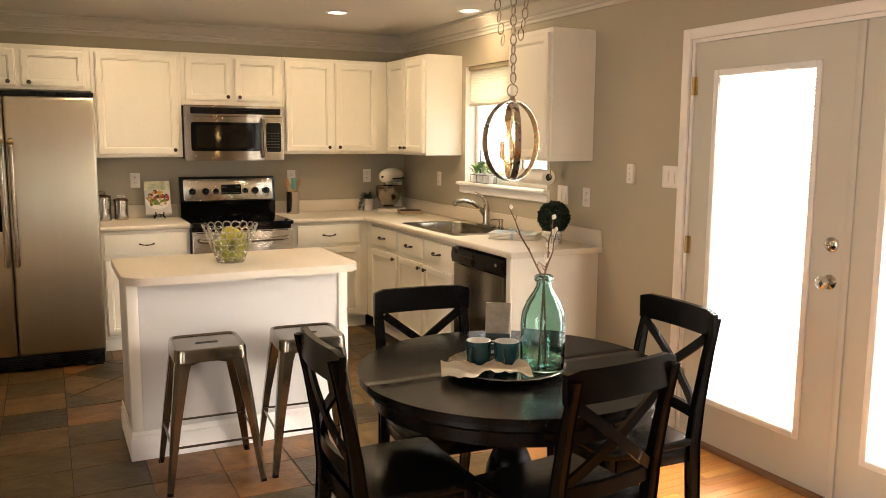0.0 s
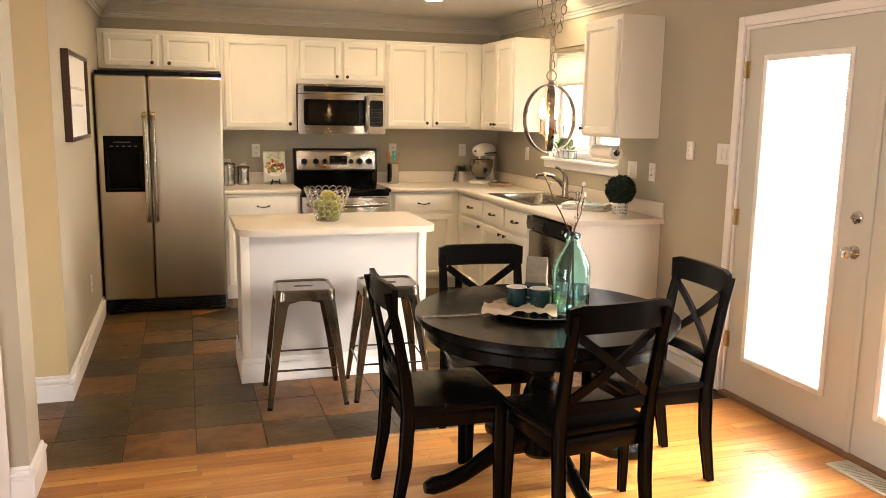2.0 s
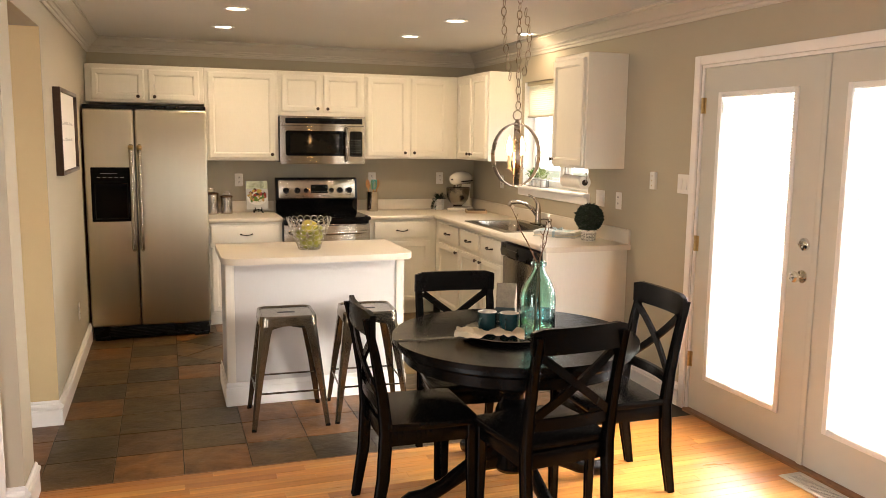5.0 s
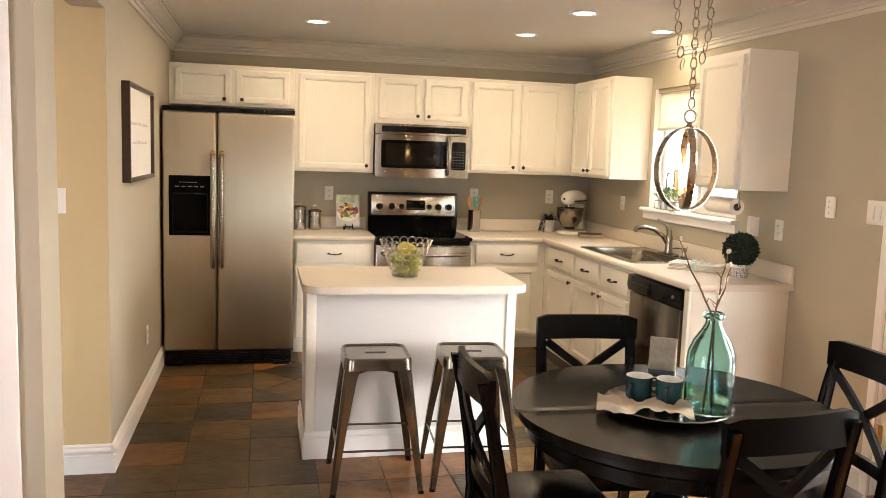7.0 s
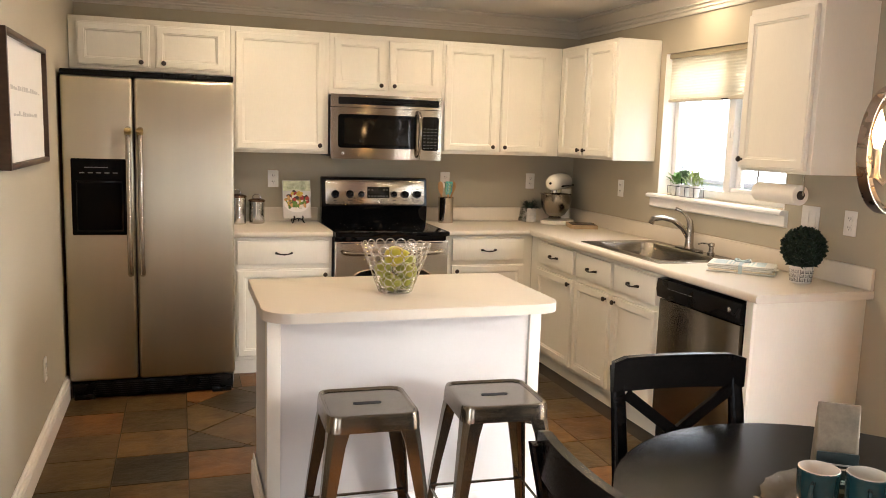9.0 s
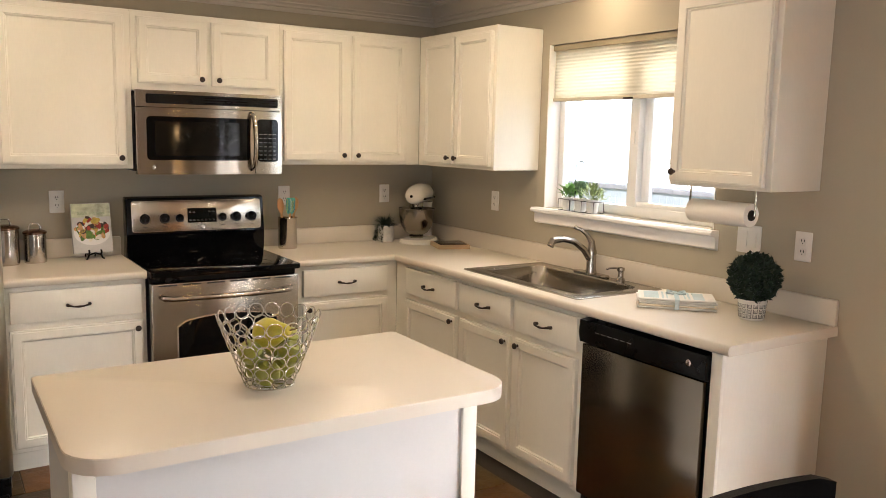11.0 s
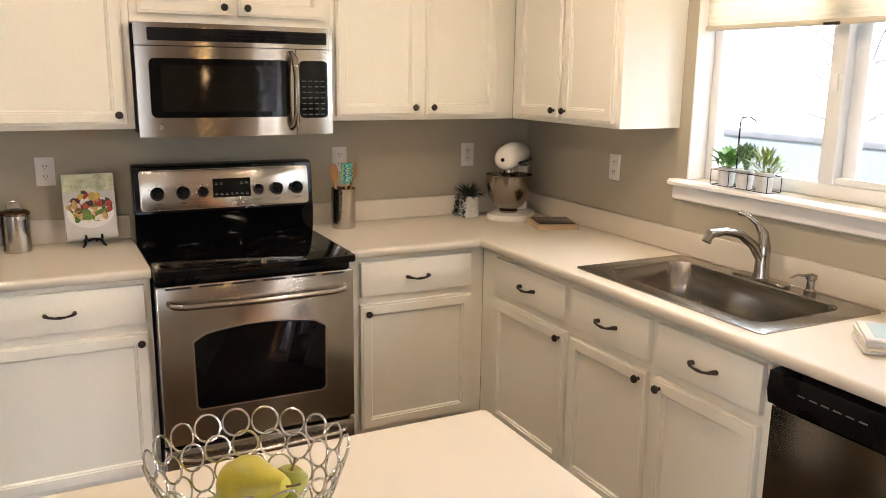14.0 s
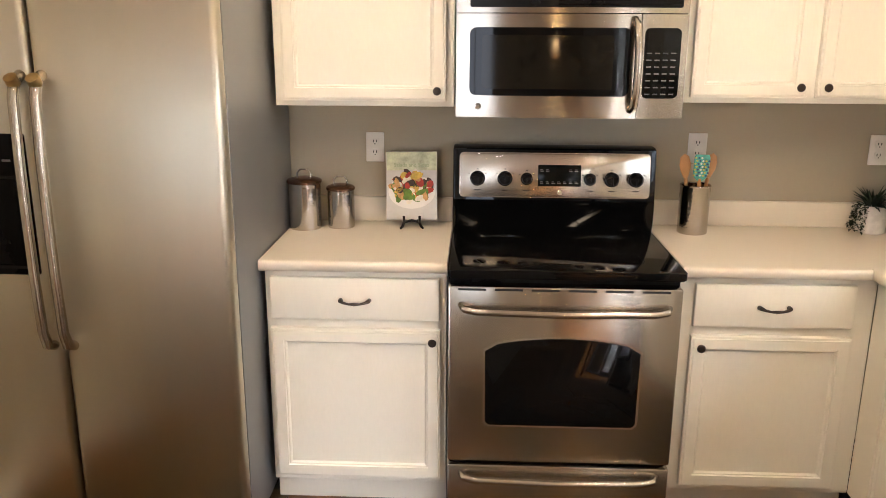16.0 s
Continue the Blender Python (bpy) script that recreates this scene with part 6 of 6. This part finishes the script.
# topiary ball
tp = thing("topiary_ball", pose(3.245, 4.575, COUNTER), "boxwood topiary ball in a patterned white pot", "plant")
bm = B()
lathe(bm, [(0.001, 0), (0.042, 0), (0.046, 0.004), (0.054, 0.075), (0.053, 0.080), (0.048, 0.078), (0.046, 0.066), (0.001, 0.064)], 36, cap=False)
pot = part("pot", bm, M_CREAM, tp)
bm = B()
for k in range(14):
    for j in range(3):
        a = k * math.tau / 14
        z = 0.018 + j * 0.020
        r = 0.0485 + z * 0.105
        for s, off in ((0.0088, 0.0006), (0.0036, 0.0006)):
            ring = [(-s, -s), (s, -s), (s, s), (-s, s)]
            inn = [(q[0] * 0.7, q[1] * 0.7) for q in ring]
            vo = [bm.verts.new(((r - 0.0025 + off) * math.cos(a + q[0] / r), (r - 0.0025 + off) * math.sin(a + q[0] / r), z + q[1])) for q in ring]
            vi = [bm.verts.new(((r - 0.0025 + off) * math.cos(a + q[0] / r), (r - 0.0025 + off) * math.sin(a + q[0] / r), z + q[1])) for q in inn]
            for q in range(4):
                bm.faces.new((vo[q], vo[(q + 1) % 4], vi[(q + 1) % 4], vi[q]))
part("square_pattern", bm, M_DARK, pot, "dark nested squares pattern")
bm = B()
for i in range(1900):
    v = Vector((rt.gauss(0, 1), rt.gauss(0, 1), rt.gauss(0, 1))).normalized()
    r = 0.098 * (1 + rt.uniform(-0.14, 0.05)) * (1 + 0.05 * noise.noise(v * 3))
    p = Vector((0, 0, 0.162)) + v * r * 0.86
    d = (v + Vector((rt.uniform(-1, 1), rt.uniform(-1, 1), rt.uniform(-1, 1))) * 0.8).normalized()
    leaf(bm, p, d, v, rt.uniform(0.016, 0.026), 0.013)
lathe(bm, [(0.001, 0.084), (0.06, 0.105), (0.078, 0.162), (0.06, 0.22), (0.001, 0.24)], 20, cap=False)
part("leaf_ball", bm, M_LEAFD, tp, "dense dark green leaves")

# folded tea towels
M_TOWEL = surface("white_tea_towel", (0.70, 0.68, 0.62), 0.9, vary=0.06, grain=420, bump=0.4)
M_TEAL = surface("pale_teal_cloth", (0.48, 0.58, 0.59), 0.9, vary=0.2, grain=420, bump=0.4)
tl = thing("folded_tea_towels", pose(3.165, 4.885, COUNTER, 0, 0, -45), "stack of folded white and teal tea towels", "towel")
for i in range(5):
    hx, hy, dz = 0.158 - 0.005 * (i % 3), 0.088 - 0.004 * (i % 2), i * 0.0085
    turn, n = radians((0, 2.5, -1.5, 1.5, 0)[i]), 28
    lo = []
    for k in range(n + 1):
        u = k / n * 2 - 1
        w = 0.004 * noise.noise(Vector((u * 3, i * 2.3, 0.4)))
        sag = 0.0022 * noise.noise(Vector((u * 4, 7.1, i * 1.7)))
        e = 0.003 * noise.noise(Vector((u * 5, 3.7, i * 0.9)))
        ring = [(-hy + w, dz + 0.001), (-hy - 0.004 + w, dz + 0.0045), (-hy + w + e, dz + 0.0088), (-hy * 0.4, dz + 0.0092 + sag), (hy * 0.4, dz + 0.0092 - sag), (hy + w, dz + 0.0088), (hy + 0.004 + w, dz + 0.0045), (hy + w, dz + 0.001)]
        lo.append([(u * hx * math.cos(turn) - y * math.sin(turn), u * hx * math.sin(turn) + y * math.cos(turn), z) for y, z in ring])
    loft(bm := B(), lo, True, True)
    part("folded_cloth", bm, M_LINEN if i == 1 else M_TOWEL, tl)
for x0, x1 in ((-0.130, -0.070), (-0.058, -0.050), (-0.040, -0.034), (0.030, 0.036), (0.046, 0.054), (0.066, 0.110)):
    bm = B()
    cols = []
    for k in range(13):
        y = -0.080 + 0.160 * k / 12
        z = 0.0445 + 0.0008 * math.sin(k * 0.8) - 0.0035 * (abs(y) / 0.080) ** 8
        cols.append([(x0, y, z - 0.003), (x1, y, z - 0.003), (x1, y, z), (x0, y, z)])
    loft(bm, cols, True, True)
    part("stripe", bm, M_TEAL, tl, "pale teal woven stripe")
bm = B()
loft(bm, [[(-0.009, y, z), (0.009, y, z), (0.009, y, z + 0.0015), (-0.009, y, z + 0.0015)] for y, z in ((-0.0945, 0.001), (-0.0965, 0.02), (-0.0935, 0.042), (-0.080, 0.0465), (0.0, 0.0475), (0.080, 0.0465), (0.0945, 0.042), (0.097, 0.02), (0.095, 0.001))], True, True)
part("ribbon", bm, M_TEAL, tl, "pale teal ribbon tied round")
for s in (-1, 1):
    bm = B()
    tube(bm, [(0, 0, 0.049), (s * 0.018, 0.012, 0.058), (s * 0.034, 0.010, 0.060), (s * 0.036, -0.006, 0.055), (s * 0.018, -0.006, 0.052), (0, 0, 0.050)], [0.003, 0.005, 0.006, 0.006, 0.005, 0.003], 7)
    part("bow_loop", bm, M_TEAL, tl)

# paper towel roll under the cabinet
pt = thing("paper_towel_roll", pose(3.205, 4.580, 1.326), "white paper towel roll on a holder under the cabinet", "paper towel")
M_TISSUE = surface("paper_towel", (0.80, 0.75, 0.66), 0.9, vary=0.03, grain=260, bump=0.5)
bm = B()
lathe(bm, [(0.020, 0.0), (0.045, 0.0), (0.0465, 0.003), (0.0465, 0.277), (0.045, 0.28), (0.020, 0.28), (0.020, 0.0)], 40, cap=False)
part("roll", bm, M_TISSUE, pt, at=pose(0, 0, 0, -90, 0, 0))
bm = B()
lathe(bm, [(0.001, -0.006), (0.020, -0.006), (0.022, 0.004), (0.019, 0.01), (0.001, 0.011)], 20, cap=False)
part("end_knob", bm, M_BRONZE, pt, at=pose(0, 0, 0, -90, 0, 0))
bm = B()
tube(bm, [(0, 0.0, 0.0), (0, -0.014, 0.0), (0, -0.016, 0.03), (0, -0.012, 0.098)], 0.004, 8)
part("holder_arm", bm, M_CHROME, pt)
bm = B()
tube(bm, [(0, 0.28, 0.0), (0, 0.296, 0.0), (0, 0.297, 0.03), (0, 0.294, 0.098)], 0.004, 8)
part("holder_arm", bm, M_CHROME, pt)

# herb pots in a wire caddy on the sill
cd = thing("herb_pot_caddy", pose(3.425, 5.780, WIN[2] - 0.001), "wire caddy with three small potted herbs", "plants")
bm = B()
for x in (-0.035, 0.035):
    for z in (0.004, 0.062):
        rod(bm, (x, -0.135, z), (x, 0.135, z), 0.0015, seg=5)
for y in (-0.135, -0.045, 0.045, 0.135):
    for z in (0.004, 0.062):
        rod(bm, (-0.035, y, z), (0.035, y, z), 0.0015, seg=5)
    for x in (-0.035, 0.035):
        rod(bm, (x, y, 0.004), (x, y, 0.062), 0.0015, seg=5)
tube(bm, [(0, 0.0, 0.004), (0.0, 0.045, 0.06), (0, 0.045, 0.24), (0, 0.038, 0.26), (0, 0.0, 0.265), (0, -0.03, 0.25)], 0.003, 6)
part("wire_frame", bm, M_BLACKPL, cd, "black wire frame with loop handle")
M_GALV = surface("white_enamel_pot", (0.72, 0.71, 0.68), 0.4, 0.0, vary=0.12, scale=30)
HERBS = (surface("variegated_leaf", (0.34, 0.42, 0.16), 0.5, vary=0.5, scale=60), surface("sage_leaf", (0.18, 0.28, 0.14), 0.6, vary=0.4, scale=50), M_LEAF)
for k, y in enumerate((-0.09, 0.0, 0.09)):
    bm = B()
    lathe(bm, [(0.001, 0.002), (0.027, 0.002), (0.034, 0.070), (0.036, 0.072), (0.033, 0.074), (0.031, 0.062), (0.001, 0.060)], 24, (0, y, 0), cap=False)
    pot = part("pot", bm, M_GALV, cd)
    bm = B()
    for i in range((80, 170, 34)[k]):
        a, e = rt.uniform(0, math.tau), rt.uniform(0.2, 1.45)
        sz = rt.uniform(0.06, 0.145)
        b = Vector((0, y, 0.062))
        dd = Vector((math.cos(a) * math.cos(e), math.sin(a) * math.cos(e), math.sin(e)))
        if k == 1:
            dd = (dd + Vector((0, 0, 1.6))).normalized()
        leaf(bm, b + dd * sz * (0.45, 0.58, 0.3)[k], dd + Vector((rt.uniform(-1, 1), rt.uniform(-1, 1), 0.2)) * 0.6, (0, 0, 1), (0.052, 0.034, 0.065)[k], (0.013, 0.009, 0.036)[k])
        if i % 5 == 0:
            rod(bm, b, b + dd * sz * 0.55, 0.0012, seg=4)
    part("herb", bm, HERBS[k], pot, ("pale variegated leaves", "fine grey-green sprigs", "fresh green leaves")[k])

# ---- outdoors ----
M_GRASS = surface("winter_lawn", (0.17, 0.16, 0.09), 0.9, vary=0.3, scale=2, grain=40, bump=0.4)
bm = B()
box(bm, WALL_E + T + 0.001, 60, -40, 60, -1.2, -0.6)
solo("ground", bm, M_GRASS, "pale winter lawn behind the house", "", kind="structure")
M_CONC = surface("patio_concrete", (0.45, 0.43, 0.40), 0.85, vary=0.1, scale=3)
bm = B()
box(bm, WALL_E + T + 0.002, 6.4, 0.5, 5.0, -0.6, -0.08, 0.01)
solo("patio", bm, M_CONC, "pale concrete patio outside the doors", "", kind="structure")
bm = B()
box(bm, 28, 28.2, -40, 60, -2, 40)
solo("backdrop", bm, glowing("hazy_bright_sky", (0.88, 0.95, 1.0), 5.0), "hazy white sky", "", kind="structure")
# fence colours, boards and cap rail, include the washed-out look of haze
M_FENCE = surface("hazed_weathered_fence", (0.64, 0.72, 0.78), 0.85, vary=0.2, scale=4, grain=50, stretch=(1, 1, 0.1))
fn = thing("garden_fence", pose(10.5, 2.0, -0.78), "weathered grey-blue board fence across the garden, paled for haze", "fence")
for z in (0.4, 1.35):
    bm = B()
    box(bm, 0.022, 0.06, 0, 15.0, z, z + 0.09)
    part("rail", bm, M_FENCE, fn)
bm = B()
box(bm, -0.03, 0.05, -0.02, 15.02, 1.56, 1.64, 0.006)
part("cap_rail", bm, surface("hazed_weathered_rail", (0.50, 0.50, 0.54), 0.85, vary=0.2, scale=5), fn, "darker grey cap rail, paled for haze")
brd = B()
prism(brd, [(0.0, 0.0), (0.138, 0.0), (0.138, 1.62), (0.110, 1.66), (0.028, 1.66), (0.0, 1.62)], 0.0, 0.02, "x")
board_mesh = mesh_of("fence_board", brd, M_FENCE)
for i in range(105):
    ob = new("fence_board", board_mesh)
    ob.parent = fn
    ob.matrix_local = pose(0, i * 0.1425, random.uniform(-0.015, 0.015))

# bark lightened so that its colour carries the bright haze outdoors
M_BARK = surface("hazed_bark", (0.58, 0.52, 0.52), 0.9, vary=0.3, scale=15, bump=0.5)


def bare_tree(x, y, seed, h):
    r = random.Random(seed)
    t = thing("bare_tree", pose(x, y, -0.62), "leafless winter tree beyond the window", "tree")
    bm = B()
    tube(bm, [(0, 0, 0), (0.02, 0.03, h * 0.2), (-0.03, 0.02, h * 0.38), (0.02, -0.03, h * 0.5)], [0.15, 0.12, 0.08, 0.04], 10)
    part("trunk", bm, M_BARK, t)
    bm = B()

    def grow(p, d, ln, rad, depth):
        q = p
        pts, rs = [p], [rad]
        for k in range(3):
            d = (d + Vector((r.uniform(-1, 1), r.uniform(-1, 1), r.uniform(-0.4, 0.6))) * 0.22).normalized()
            q = q + d * ln / 3
            pts.append(q)
            rs.append(rad * (1 - 0.2 * (k + 1)))
        tube(bm, pts, rs, 5 if depth < 2 else 4)
        if depth < 4:
            for k in range(3):
                nd = (d + Vector((r.uniform(-1, 1), r.uniform(-1, 1), r.uniform(-0.3, 0.8))) * 0.75).normalized()
                grow(pts[r.choice((1, 2, 3))], nd, ln * r.uniform(0.6, 0.8), rs[-1] * 0.72, depth + 1)

    for k in range(18):
        a = k * 2.4 + r.uniform(-0.3, 0.3)
        grow(Vector((0, 0, h * (0.19 + 0.019 * k))), Vector((math.cos(a), math.sin(a), r.uniform(0.2, 0.9))).normalized(), h * 0.26, 0.021, 0)
    part("branches", bm, M_BARK, t)


bare_tree(13.0, 12.35, 8, 6.5)

# ---- floor pieces ----
def piece_mat(name, stops, rough, grain_scale, stretch, bump, rv=0.12, bump_dist=0.002, detail_mix=0.45, swirl=1.0):
    """One material for many loose pieces; each takes its own shade and its own part of the grain."""
    m, nt, bs = node_mat(name)
    oi = nt.nodes.new("ShaderNodeObjectInfo")
    tc = nt.nodes.new("ShaderNodeTexCoord")
    mul = nt.nodes.new("ShaderNodeVectorMath")
    mul.operation = "SCALE"
    comb = nt.nodes.new("ShaderNodeCombineXYZ")
    for i in range(3):
        nt.links.new(oi.outputs["Random"], comb.inputs[i])
    nt.links.new(comb.outputs[0], mul.inputs[0])
    mul.inputs["Scale"].default_value = 37.0
    add = nt.nodes.new("ShaderNodeVectorMath")
    nt.links.new(tc.outputs["Object"], add.inputs[0])
    nt.links.new(mul.outputs[0], add.inputs[1])
    mp = nt.nodes.new("ShaderNodeMapping")
    mp.inputs["Scale"].default_value = stretch
    nt.links.new(add.outputs[0], mp.inputs["Vector"])
    v = mp.outputs["Vector"]
    base = ramp(nt, oi.outputs["Random"], stops)
    broad = noise_tex(nt, v, grain_scale * 0.35, 3, 0.5, 0.6)
    fine = noise_tex(nt, v, grain_scale, 6, 0.65, swirl)
    shade = ramp(nt, fine, [(0.30, (0.45, 0.40, 0.34)), (0.62, (1.08, 1.06, 1.02))])
    tone = ramp(nt, broad, [(0.32, (0.68, 0.66, 0.62)), (0.68, (1.15, 1.1, 1.0))])
    c = mix_col(nt, detail_mix, base, shade, "MULTIPLY")
    nt.links.new(mix_col(nt, 0.75, c, tone, "MULTIPLY"), bs.inputs["Base Color"])
    mr = nt.nodes.new("ShaderNodeMapRange")
    mr.inputs["To Min"].default_value, mr.inputs["To Max"].default_value = rough - rv, rough + rv
    nt.links.new(broad, mr.inputs["Value"])
    nt.links.new(mr.outputs["Result"], bs.inputs["Roughness"])
    add_bump(nt, bs, fine, bump, bump_dist)
    return m


M_OAK = piece_mat("honey_oak", [(0.0, (0.42, 0.16, 0.032)), (0.35, (0.53, 0.225, 0.05)), (0.7, (0.62, 0.29, 0.075)), (1.0, (0.68, 0.36, 0.115))], 0.30, 26, (0.12, 1.6, 1), 0.12, 0.07)
M_SLATE = piece_mat("cleft_slate", [(0.0, (0.036, 0.028, 0.017)), (0.2, (0.088, 0.060, 0.026)), (0.4, (0.165, 0.096, 0.036)), (0.55, (0.042, 0.035, 0.023)), (0.72, (0.215, 0.100, 0.034)), (0.85, (0.086, 0.050, 0.028)), (1.0, (0.175, 0.120, 0.046))], 0.36, 7, (1, 1, 1), 0.9, 0.16, 0.008, 1.0, 0.25)
M_SLATE.node_tree.nodes["Principled BSDF"].inputs["Specular IOR Level"].default_value = 0.22
M_GROUT = surface("brown_grout", (0.045, 0.037, 0.028), 0.9, vary=0.15, scale=20)

oak_floor = tagged(new("oak_floor"), "honey oak strip floorboards with satin finish", "floor", kind="structure")
slate_floor = tagged(new("slate_floor"), "multicoloured cleft slate tile floor", "floor", kind="structure")
bm = B()
box(bm, WALL_W, WALL_E - 0.001, WOOD_EDGE, WALL_N, -0.011, -0.0035)
part("grout_bed", bm, M_GROUT, slate_floor)


def chamfer_piece(outline, h, c):
    """A flat piece with a small chamfer round its top."""
    cx = sum(p[0] for p in outline) / len(outline)
    cy = sum(p[1] for p in outline) / len(outline)
    bm = B()
    loft(bm, [[(x, y, -h) for x, y in outline], [(x, y, -c) for x, y in outline], [(x + (c if x < cx else -c), y + (c if y < cy else -c), 0) for x, y in outline]], cap1=True)
    return bm


PW = 0.0572
rng = random.Random(21)
meshes = {}
joined = B()
y = WOOD_EDGE - PW
while y > WALL_S:
    x = WALL_W - rng.uniform(0, 0.7) if y < 1.7 else WALL_L - 0.1 - rng.uniform(0, 0.6)
    if y >= 1.7:                                             # plain fill further left, seen only past the pier
        box(joined, WALL_W, x - 0.001, y + 0.0004, y + PW - 0.0004, -0.010, -0.0003)
    while x < WALL_E - 0.03:
        ln = rng.choice((0.42, 0.58, 0.76, 0.97, 1.2))
        x1 = min(x + ln, WALL_E - 0.002)
        x = max(x, WALL_W)
        if y < 1.7:
            box(joined, x + 0.0004, x1 - 0.0004, y + 0.0004, y + PW - 0.0004, -0.010, 0)
        else:
            ln = round(x1 - x, 3)
            if ln not in meshes:
                meshes[ln] = mesh_of("floorboard", chamfer_piece([(0.0004, 0.0004), (ln - 0.0004, 0.0004), (ln - 0.0004, PW - 0.0004), (0.0004, PW - 0.0004)], 0.010, 0.0006), M_OAK)
            ob = new("floorboard", meshes[ln])
            ob.parent = oak_floor
            ob.matrix_local = pose(x, y, rng.uniform(-0.0002, 0.0002))
        x = x1
    y -= PW
tagged(part("floorboards_beyond", joined, M_OAK, oak_floor), "oak boards further back", kind="stuff")
bm = B()
box(bm, WALL_L - 0.02, WALL_E - 0.6, WOOD_EDGE - 0.006, WOOD_EDGE + 0.004, -0.010, 0.0015, 0.001)
part("edge_strip", bm, M_THRESH, oak_floor, "thin wooden edge strip")


def clip(poly, inside, cross):
    out = []
    for a, b in zip(poly, poly[1:] + poly[:1]):
        if inside(a):
            out.append(a)
        if inside(a) != inside(b):
            out.append(cross(a, b))
    return out


def clip_rect(poly, x0, x1, y0, y1):
    for ax, lim, s in ((0, x0, 1), (0, x1, -1), (1, y0, 1), (1, y1, -1)):
        def ins(p):
            return (p[ax] - lim) * s >= 0

        def crs(a, b):
            t = (lim - a[ax]) / (b[ax] - a[ax])
            return (a[0] + (b[0] - a[0]) * t, a[1] + (b[1] - a[1]) * t)
        poly = clip(poly, ins, crs) if poly else poly
    return poly


TP = 0.322
TX0, TY0 = -0.12 - 0.322 * 6 - 0.002, WOOD_EDGE + 0.004
INLAY = (TX0 + TP * 8, TX0 + TP * 14, TY0 + TP * 6, TY0 + TP * 9)
tile_meshes = []
for k in range(6):
    q = random.Random(k)
    e = 0.0024
    pts = []
    for (ax, ay), (bx, by) in (((e, e), (TP - e, e)), ((TP - e, e), (TP - e, TP - e)), ((TP - e, TP - e), (e, TP - e)), ((e, TP - e), (e, e))):
        for i in range(3):
            u = i / 3
            pts.append((ax + (bx - ax) * u + q.uniform(-1, 1) * 0.0012, ay + (by - ay) * u + q.uniform(-1, 1) * 0.0012))
    tile_meshes.append(mesh_of("tile", chamfer_piece(pts, 0.008, 0.0015), M_SLATE))
for i in range(18):
    for j in range(12):
        x, yy = TX0 + i * TP, TY0 + j * TP
        if x > WALL_E - 0.1 or yy > WALL_N - 0.1 or (x < WALL_L - TP * 2):
            continue
        if INLAY[0] - 0.01 < x < INLAY[1] - 0.01 and INLAY[2] - 0.01 < yy < INLAY[3] - 0.01:
            continue
        if x > 2.75 or yy > 6.75 or (x < WALL_L - 0.05 and yy > HALL[1]):
            continue
        ob = new("tile", tile_meshes[rng.randrange(6)])
        ob.parent = slate_floor
        ob.matrix_local = pose(x, yy, rng.uniform(-0.0008, 0.0006))
S = TP / math.sqrt(2)
for i in range(-14, 14):
    for j in range(-14, 14):
        cx, cy = (INLAY[0] + INLAY[1]) / 2 + (i - j) * S, (INLAY[2] + INLAY[3]) / 2 + (i + j) * S
        r = S - 0.0045
        poly = clip_rect([(cx - r, cy), (cx, cy - r), (cx + r, cy), (cx, cy + r)], INLAY[0] + 0.003, INLAY[1] - 0.003, INLAY[2] + 0.003, INLAY[3] - 0.003)
        if len(poly) < 3 or abs(sum(a[0] * b[1] - b[0] * a[1] for a, b in zip(poly, poly[1:] + poly[:1]))) < 0.002:
            continue
        mx_, my_ = sum(p[0] for p in poly) / len(poly), sum(p[1] for p in poly) / len(poly)
        bm = B()
        prism(bm, [(p[0] - mx_, p[1] - my_) for p in poly], -0.008, 0.0)
        ob = new("tile", mesh_of("tile", bm, M_SLATE))
        ob.parent = slate_floor
        ob.matrix_local = pose(mx_, my_, rng.uniform(-0.0008, 0.0006))
